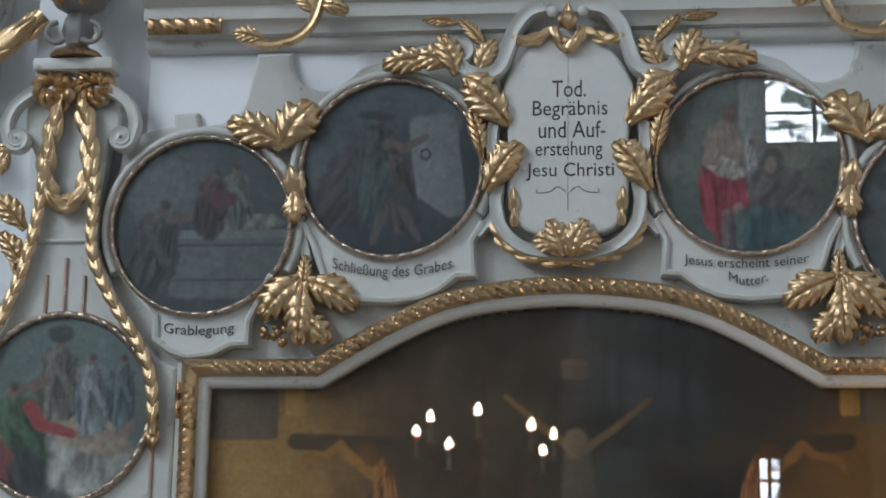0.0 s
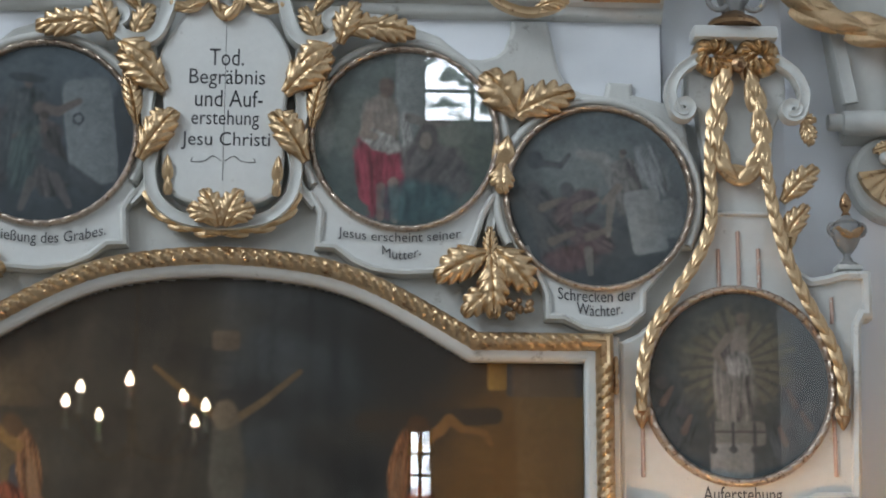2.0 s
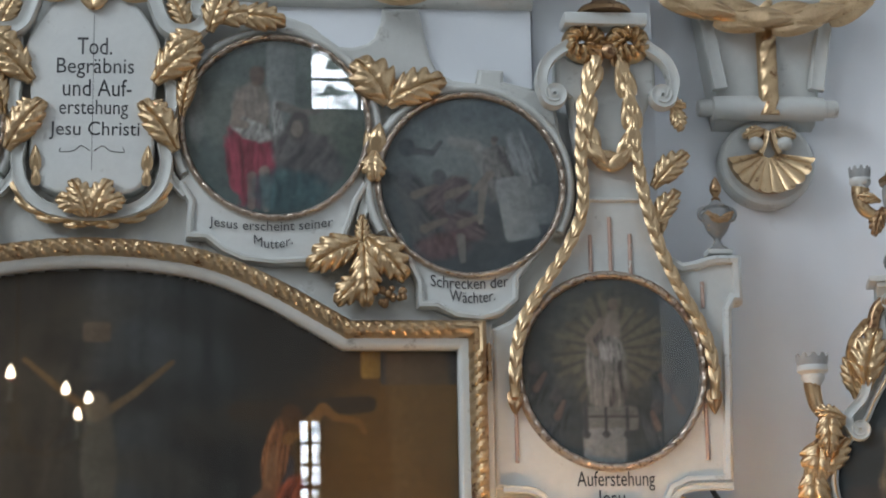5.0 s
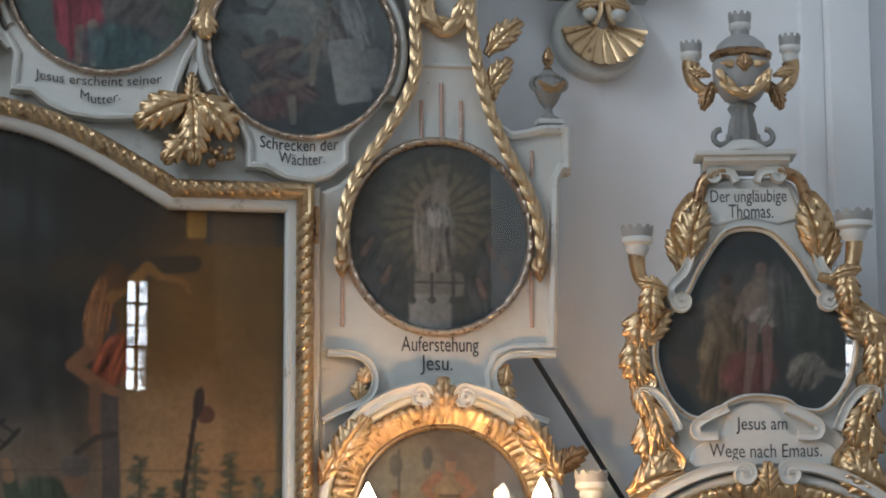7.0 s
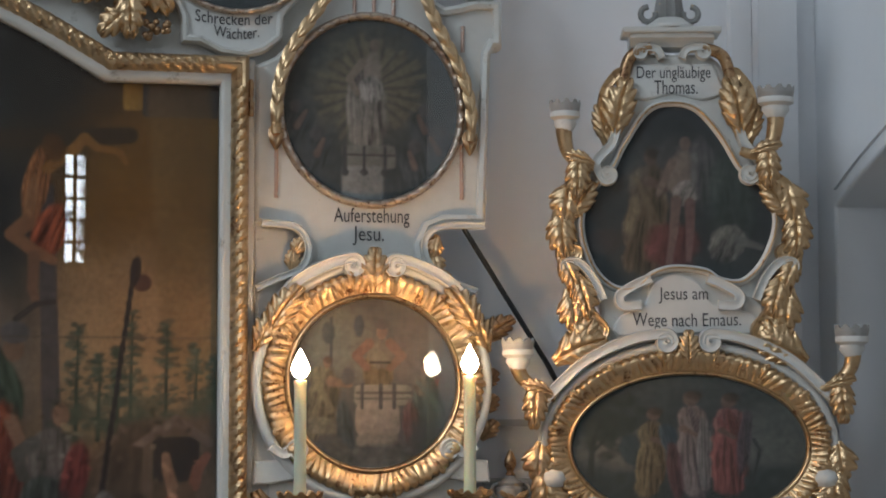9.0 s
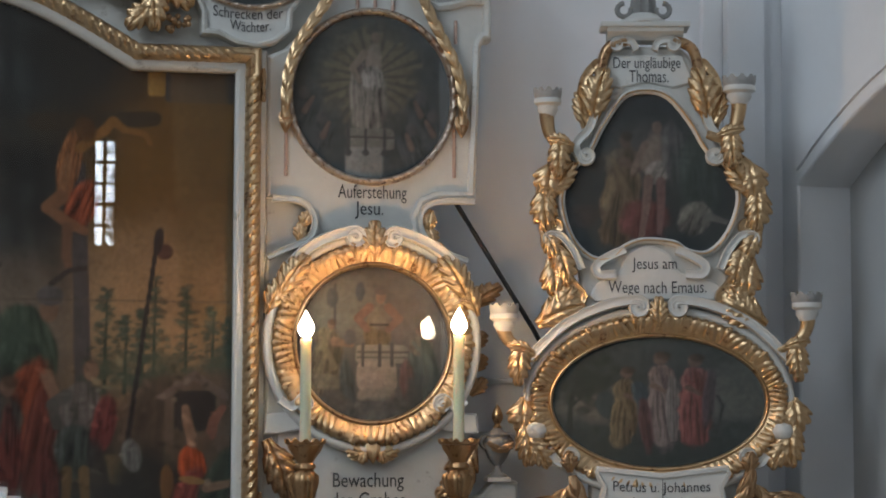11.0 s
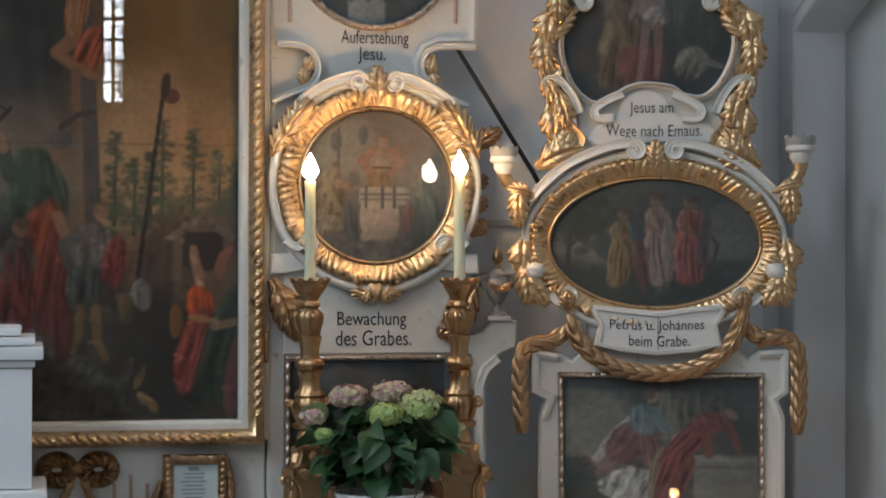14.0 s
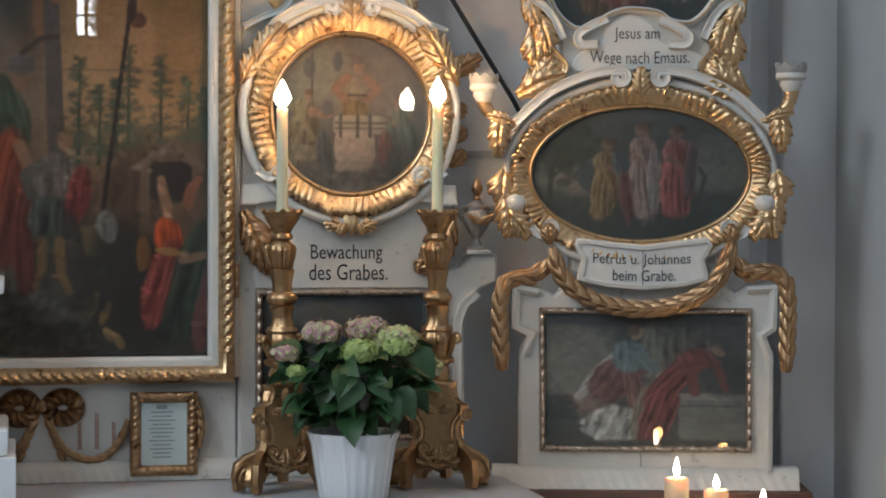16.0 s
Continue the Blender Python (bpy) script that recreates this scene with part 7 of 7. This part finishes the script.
garland(sa, [(-0.190, 1.525), (-0.182, 1.48), (-0.148, 1.438), (-0.077, 1.404), (0.003, 1.395), (0.082, 1.405), (0.146, 1.441), (0.180, 1.495), (0.188, 1.54)], 0.0135, 0.024, OLDGOLD, step=1.25)
garland(sa, [(-0.190, 1.50), (-0.215, 1.462), (-0.265, 1.466), (-0.290, 1.455), (-0.300, 1.41), (-0.298, 1.34), (-0.294, 1.262)], 0.0130, 0.004, OLDGOLD, step=1.25)
garland(sa, [(0.188, 1.51), (0.212, 1.468), (0.262, 1.480), (0.298, 1.474), (0.310, 1.42), (0.309, 1.34), (0.306, 1.262)], 0.0130, 0.004, OLDGOLD, step=1.25)
# oval picture
ox, oz = -0.005, 1.681
part("oval_board", plate(ring_pts(ox, oz, 0.290, 0.205, 80), -0.05, 0.012, 0.012), PALE, sa)
ring(sa, ox, oz, 0.281, 0.196, 0.010, 0.010, 0.014, PALE, "outer_moulding")
part("hollow_ring", sweep(ring_pts(ox, oz, 0.251, 0.163, 110), half_round(0.023, 0.010, 0.014), True), GOLD, sa)
ring(sa, ox, oz, 0.231, 0.1425, 0.005, 0.012, 0.013, GOLD, "inner_moulding")
disc_picture(sa, ox, oz, 0.228, 0.140, 0.014, P_EMMAUS)
carved_band(sa, ox, oz, (0.236, 0.147), (0.275, 0.190), 0.016, GOLD, 16)
for k in (1, -1):
    scroll(sa, [(ox + k * 0.285, oz + 0.085), (ox + k * 0.20, oz + 0.165), (ox + k * 0.11, oz + 0.207), (ox + k * 0.045, oz + 0.218)], 0.011, 0.016, 0.024, PALE, curl=0.016, turn=k)
    leaf(sa, "acanthus", (ox + k * 0.285, oz - 0.03), (ox + k * 0.265, oz - 0.14), 0.016, GOLD, 1.0)
    leaf(sa, "acanthus", (ox + k * 0.290, oz - 0.07), (ox + k * 0.225, oz - 0.135), 0.020, GOLD, 1.0)
    leaf(sa, "broad", (ox + k * 0.285, oz + 0.01), (ox + k * 0.300, oz - 0.07), 0.012, GOLD, 1.0)
    part("volute_eye", lathe([(0, -0.02), (0.018, -0.014), (0.024, 0), (0.018, 0.014), (0, 0.02)], 18, (ox + k * 0.262, -0.026, oz - 0.062)), PALE, sa)
    scroll(sa, [(ox + k * 0.235, oz - 0.10), (ox + k * 0.215, oz - 0.128), (ox + k * 0.188, oz - 0.128)], 0.010, 0.014, 0.02, GREY, curl=0.013, turn=-k)
    leaf(sa, "broad", (ox + k * 0.19, oz - 0.15), (ox + k * 0.192, oz - 0.105), 0.03, OLDGOLD, 1.1)
    leaf(sa, "acanthus", (ox + k * 0.03, oz + 0.165), (ox + k * 0.01, oz + 0.215), 0.02, GOLD, 1.0)
leaf(sa, "acanthus", (ox, oz + 0.16), (ox, oz + 0.225), 0.026, GOLD, 1.2)
# upper trefoil picture
TRE_IN = curve_pts([(-0.028, 2.352), (0.020, 2.338), (0.066, 2.284), (0.103, 2.222), (0.150, 2.184), (0.170, 2.119), (0.147, 2.046), (0.105, 2.002), (0.06, 2.004), (0.030, 2.022), (-0.032, 2.028), (-0.075, 2.014), (-0.103, 1.990), (-0.147, 1.990), (-0.188, 2.032), (-0.210, 2.108), (-0.194, 2.172), (-0.150, 2.222), (-0.124, 2.272), (-0.078, 2.338)], 5, True)
TRE_OUT = curve_pts([(-0.026, 2.45), (0.050, 2.445), (0.082, 2.395), (0.118, 2.290), (0.178, 2.212), (0.208, 2.132), (0.200, 2.044), (0.160, 1.985), (0.150, 1.93), (0.20, 1.85), (0.0, 1.83), (-0.22, 1.84), (-0.175, 1.925), (-0.185, 1.975), (-0.240, 2.033), (-0.240, 2.133), (-0.212, 2.205), (-0.165, 2.262), (-0.140, 2.386), (-0.100, 2.445)], 5, True)
part("upper_board", plate(TRE_OUT, -0.05, 0.004, 0.008), GREY, sa)
painting(sa, TRE_IN, -0.02, 2.17, 0.19, 0.183, 0.004, 0.008, P_THOMAS, "darkened oil painting behind glass")
_p = part("glass_pane", plate(TRE_IN, 0.011, 0.014, 0.0008), GLASS, sa, "clear glass pane")
_p.visible_shadow = False
part("picture_moulding", sweep(TRE_IN, half_round(0.007, 0.004, 0.018), True), PALE, sa)
part("gilded_line", sweep(TRE_IN, half_round(0.0025, 0.018, 0.006), True), GOLD, sa)
part("caption_board", plate([(-0.128, 2.37), (-0.105, 2.43), (0.052, 2.43), (0.076, 2.37), (0.03, 2.358), (-0.028, 2.372), (-0.085, 2.358)], 0.0, 0.010, 0.004), PALE, sa)
lettering(sa, "Der ungläubige", -0.026, 2.410, 0.145, 0.032, 0.010)
lettering(sa, "Thomas.", -0.022, 2.384, 0.085, 0.027, 0.010)
part("caption_board", plate(curve_pts([(-0.135, 1.935), (-0.09, 1.955), (-0.075, 1.995), (-0.03, 2.018), (0.02, 1.998), (0.045, 1.958), (0.12, 1.938), (0.125, 1.90), (0.0, 1.90), (-0.14, 1.895)], 3, True), 0.0, 0.011, 0.004), PALE, sa)
lettering(sa, "Jesus am", -0.012, 1.974, 0.096, 0.032, 0.011)
lettering(sa, "Wege nach Emaus.", -0.006, 1.922, 0.210, 0.034, 0.011, 0.002)
for k in (1, -1):
    c0 = -0.02
    scroll(sa, [(c0 + k * 0.055, 2.007), (c0 + k * 0.085, 1.995), (c0 + k * 0.115, 1.975), (c0 + k * 0.11, 1.955), (c0 + k * 0.075, 1.955)], 0.010, 0.004, 0.022, PALE, "scroll")
    # raking sides: scrolls and acanthus from top to bottom
    part("side_roll", tube([(c0 + k * x, -0.014, z) for x, z in curve_pts([(0.050, 2.462), (0.090, 2.445), (0.105, 2.40), (0.112, 2.36)], 5)], 0.012, 8), OLDGOLD, sa)
    leaf(sa, "acanthus", (c0 + k * 0.125, 2.28), (c0 + k * 0.108, 2.408), 0.010, GOLD, 0.9)
    leaf(sa, "acanthus", (c0 + k * 0.140, 2.27), (c0 + k * 0.150, 2.355), 0.004, GOLD, 0.9)
    scroll(sa, [(c0 + k * 0.118, 2.31), (c0 + k * 0.130, 2.27), (c0 + k * 0.160, 2.235), (c0 + k * 0.150, 2.205)], 0.010, 0.006, 0.024, GREY, curl=0.013, turn=-k)
    leaf(sa, "acanthus", (c0 + k * 0.215, 2.12), (c0 + k * 0.170, 2.205), 0.008, GOLD, 1.0)
    leaf(sa, "broad", (c0 + k * 0.205, 2.20), (c0 + k * 0.232, 2.115), 0.006, GOLD, 1.0)
    leaf(sa, "acanthus", (c0 + k * 0.225, 2.15), (c0 + k * 0.235, 2.04), 0.006, GOLD, 0.95)
    scroll(sa, [(c0 + k * 0.148, 1.965), (c0 + k * 0.166, 2.005), (c0 + k * 0.192, 2.036), (c0 + k * 0.214, 2.040)], 0.009, 0.010, 0.022, GREY, curl=0.011, turn=-k)
    scroll(sa, [(c0 + k * 0.190, 2.205), (c0 + k * 0.222, 2.175), (c0 + k * 0.238, 2.120), (c0 + k * 0.232, 2.070), (c0 + k * 0.212, 2.050)], 0.011, 0.002, 0.024, GOLD, "gilded_scroll", 0.010, -k)
    scroll(sa, [(c0 + k * 0.225, 2.030), (c0 + k * 0.190, 2.000), (c0 + k * 0.180, 1.950), (c0 + k * 0.150, 1.912)], 0.012, 0.004, 0.024, GOLD, "gilded_scroll", 0.012, k)
    scroll(sa, [(c0 + k * 0.128, 2.275), (c0 + k * 0.148, 2.320), (c0 + k * 0.142, 2.375), (c0 + k * 0.118, 2.410)], 0.010, 0.000, 0.022, GOLD, "gilded_scroll", 0.010, k)
    leaf(sa, "acanthus", (c0 + k * 0.235, 2.055), (c0 + k * 0.190, 1.985), 0.014, GOLD, 1.0)
    leaf(sa, "acanthus", (c0 + k * 0.205, 2.02), (c0 + k * 0.165, 1.93), 0.012, GOLD, 1.0)
    leaf(sa, "broad", (c0 + k * 0.215, 1.99), (c0 + k * 0.195, 1.905), 0.008, GOLD, 1.0)
    leaf(sa, "acanthus", (c0 + k * 0.245, 1.845), (c0 + k * 0.145, 1.905), 0.010, GOLD, 1.1)
    leaf(sa, "broad", (c0 + k * 0.20, 1.86), (c0 + k * 0.175, 1.935), 0.012, GOLD, 1.0)
# candle cups on cornucopia arms
def cup(parent, x, z, front, r, arm, name="candle_cup"):
    part("arm", tube([(px, -front, pz) for px, pz in curve_pts(arm, 6)], [0.009 + 0.009 * i / (6 * (len(arm) - 1)) for i in range(6 * (len(arm) - 1) + 1)], 10), GOLD, parent)
    part(name, lathe([(r * 0.45, z - 0.045), (r * 0.75, z - 0.03), (r * 0.7, z - 0.022), (r * 0.98, z - 0.016), (r * 0.98, z - 0.008), (r * 0.9, z - 0.004), (0, z - 0.004)], 24, (x, -front, 0)), PALE, parent)
    bm, n = bmesh.new(), 40
    rows = [[bm.verts.new((x + q * math.cos(2 * math.pi * k / n), -front + q * math.sin(2 * math.pi * k / n), zz + (0.007 if top and (k // 2) % 2 else 0))) for k in range(n)] for q, zz, top in ((r * 0.92, z - 0.006, 0), (r, z + 0.004, 0), (r * 1.02, z + 0.010, 1), (r * 0.94, z + 0.010, 1), (r * 0.9, z + 0.0, 0))]
    for a, b in zip(rows, rows[1:]):
        for k in range(n):
            bm.faces.new((a[k], a[(k + 1) % n], b[(k + 1) % n], b[k]))
    bm.faces.new(rows[-1])
    bm.faces.new(rows[0][::-1])
    part("crown_rim", bm, VASEGREY, parent, smooth=False)


cup(sa, -0.241, 2.338, 0.03, 0.030, [(-0.185, 2.225), (-0.215, 2.232), (-0.236, 2.255), (-0.243, 2.290), (-0.241, 2.305)])
cup(sa, 0.170, 2.364, 0.03, 0.036, [(0.100, 2.255), (0.130, 2.248), (0.158, 2.265), (0.168, 2.30), (0.170, 2.33)])
cup(sa, -0.335, 1.874, 0.03, 0.031, [(-0.262, 1.775), (-0.295, 1.79), (-0.325, 1.812), (-0.336, 1.835), (-0.335, 1.848)])
cup(sa, 0.310, 1.898, 0.03, 0.033, [(0.245, 1.79), (0.275, 1.80), (0.302, 1.825), (0.311, 1.85), (0.310, 1.868)])
for k, x, z in ((-1, -0.30, 1.79), (1, 0.285, 1.80), (-1, -0.215, 2.235), (1, 0.15, 2.255)):
    leaf(sa, "acanthus", (x, z + 0.02), (x + k * 0.005, z - 0.075), 0.03, GOLD, 0.9)
    leaf(sa, "acanthus", (x - k * 0.03, z - 0.005), (x + k * 0.03, z + 0.018), 0.036, GOLD, 0.8)
    leaf(sa, "broad", (x - k * 0.01, z - 0.02), (x + k * 0.012, z - 0.06), 0.034, GOLD, 0.9)
# cornice and vase on top
part("cornice", sweep([(-0.112, 2.475), (0.052, 2.475)], [(-0.012, -0.05), (-0.012, 0.015), (-0.004, 0.02), (0.004, 0.034), (0.018, 0.036), (0.020, 0.02), (0.020, -0.05)]), GREY, sa)
part("cornice_top", box(-0.127, 0.066, -0.042, 0.05, 2.488, 2.500, 0.004), GREY, sa)
for k in (1, -1):
    scroll(sa, [(-0.03 + k * 0.02, 2.44), (-0.03 + k * 0.03, 2.458), (-0.03 + k * 0.06, 2.462)], 0.008, 0.006, 0.02, GREY, curl=0.010, turn=-k)
tv = thing("vase", "grey and gilded carved vase with three crowned candle cups", "vase", (1.60 - 0.031, -0.12 + 0.012, 2.500), -12.0)
part("foot", lathe([(0.0, 0.0), (0.050, 0.0), (0.050, 0.006), (0.038, 0.014), (0.028, 0.022)], 24), PALE, tv)
part("stem", lathe([(0.026, 0.018), (0.031, 0.035), (0.027, 0.06), (0.022, 0.075), (0.030, 0.09), (0.020, 0.10)], 30, (0, 0, 0), 0.2, 8), STONEGREY, tv)
part("bowl", lathe([(0.018, 0.096), (0.034, 0.105), (0.048, 0.125), (0.055, 0.15), (0.056, 0.175), (0.050, 0.185)], 30), VASEGREY, tv)
part("rim", lathe([(0.050, 0.182), (0.059, 0.186), (0.061, 0.195), (0.054, 0.200)], 30), OLDGOLD, tv)
part("lid", lathe([(0.052, 0.198), (0.044, 0.215), (0.028, 0.228), (0.018, 0.232), (0.018, 0.242)], 26), VASEGREY, tv)
cup(tv, 0.0, 0.262, 0.0, 0.022, [(0, 0.235), (0, 0.24), (0, 0.245)])
for k in (1, -1):
    cup(tv, k * 0.096, 0.205 + (0.012 if k > 0 else 0), 0.0, 0.021, [(k * 0.045, 0.13), (k * 0.070, 0.125), (k * 0.092, 0.14), (k * 0.098, 0.165), (k * 0.096, 0.18)])
    leaf(tv, "acanthus", (k * 0.055, 0.14), (k * 0.082, 0.085), 0.0, OLDGOLD, 0.9)
    leaf(tv, "acanthus", (k * 0.06, 0.15), (k * 0.105, 0.165), 0.01, GOLD, 0.8)
    part("curl", tube([(k * (0.042 + 0.015 * math.sin(a)), -0.01, 0.030 + 0.015 * math.cos(a)) for a in [i * 0.5 for i in range(11)]], 0.006, 8), STONEGREY, tv)
    leaf(tv, "husk", (k * 0.016, 0.165), (k * 0.045, 0.168), 0.050, GOLD, 1.0)
garland(tv, [(-0.05, 0.155), (-0.03, 0.12), (0.0, 0.105), (0.03, 0.12), (0.05, 0.155)], 0.009, 0.042)
leaf(tv, "broad", (0.0, 0.15), (0.0, 0.185), 0.052, OLDGOLD, 1.2)

# ---- chandelier hanging in the nave behind the camera ----
ch = thing("chandelier", "bronze chandelier with burning candles hanging in the nave", "chandelier", (-0.61, -4.60, 0))
part("stem", lathe([(0.0, 2.70), (0.02, 2.71), (0.045, 2.75), (0.02, 2.79), (0.012, 2.85), (0.03, 2.89), (0.01, 2.93), (0.008, 9.0)], 14), BRONZE, ch)
for x, y, z in ((-0.28, 0.0, 2.936), (-0.21, 0.10, 2.984), (-0.167, -0.22, 2.912), (0.008, 0.29, 2.984), (0.21, 0.10, 2.948), (0.295, 0.0, 2.924), (0.24, -0.16, 2.877)):
    part("arm", tube(curve_pts([(0, 0, 2.75), (x * 0.5, y * 0.5, 2.70), (x, y, z - 0.14), (x, y, z - 0.11)], 4), 0.007, 6), BRONZE, ch)
    part("candle", lathe([(0.022, z - 0.11), (0.024, z - 0.105), (0.011, z - 0.10), (0.010, z - 0.02), (0, z - 0.02)], 12, (x, y, 0)), WAX, ch)
    part("flame", lathe([(0.0, -0.006), (0.016, 0.008), (0.021, 0.022), (0.012, 0.044), (0.0, 0.062)], 10, (x, y, z - 0.024)), FLAME, ch, "bright burning flame")
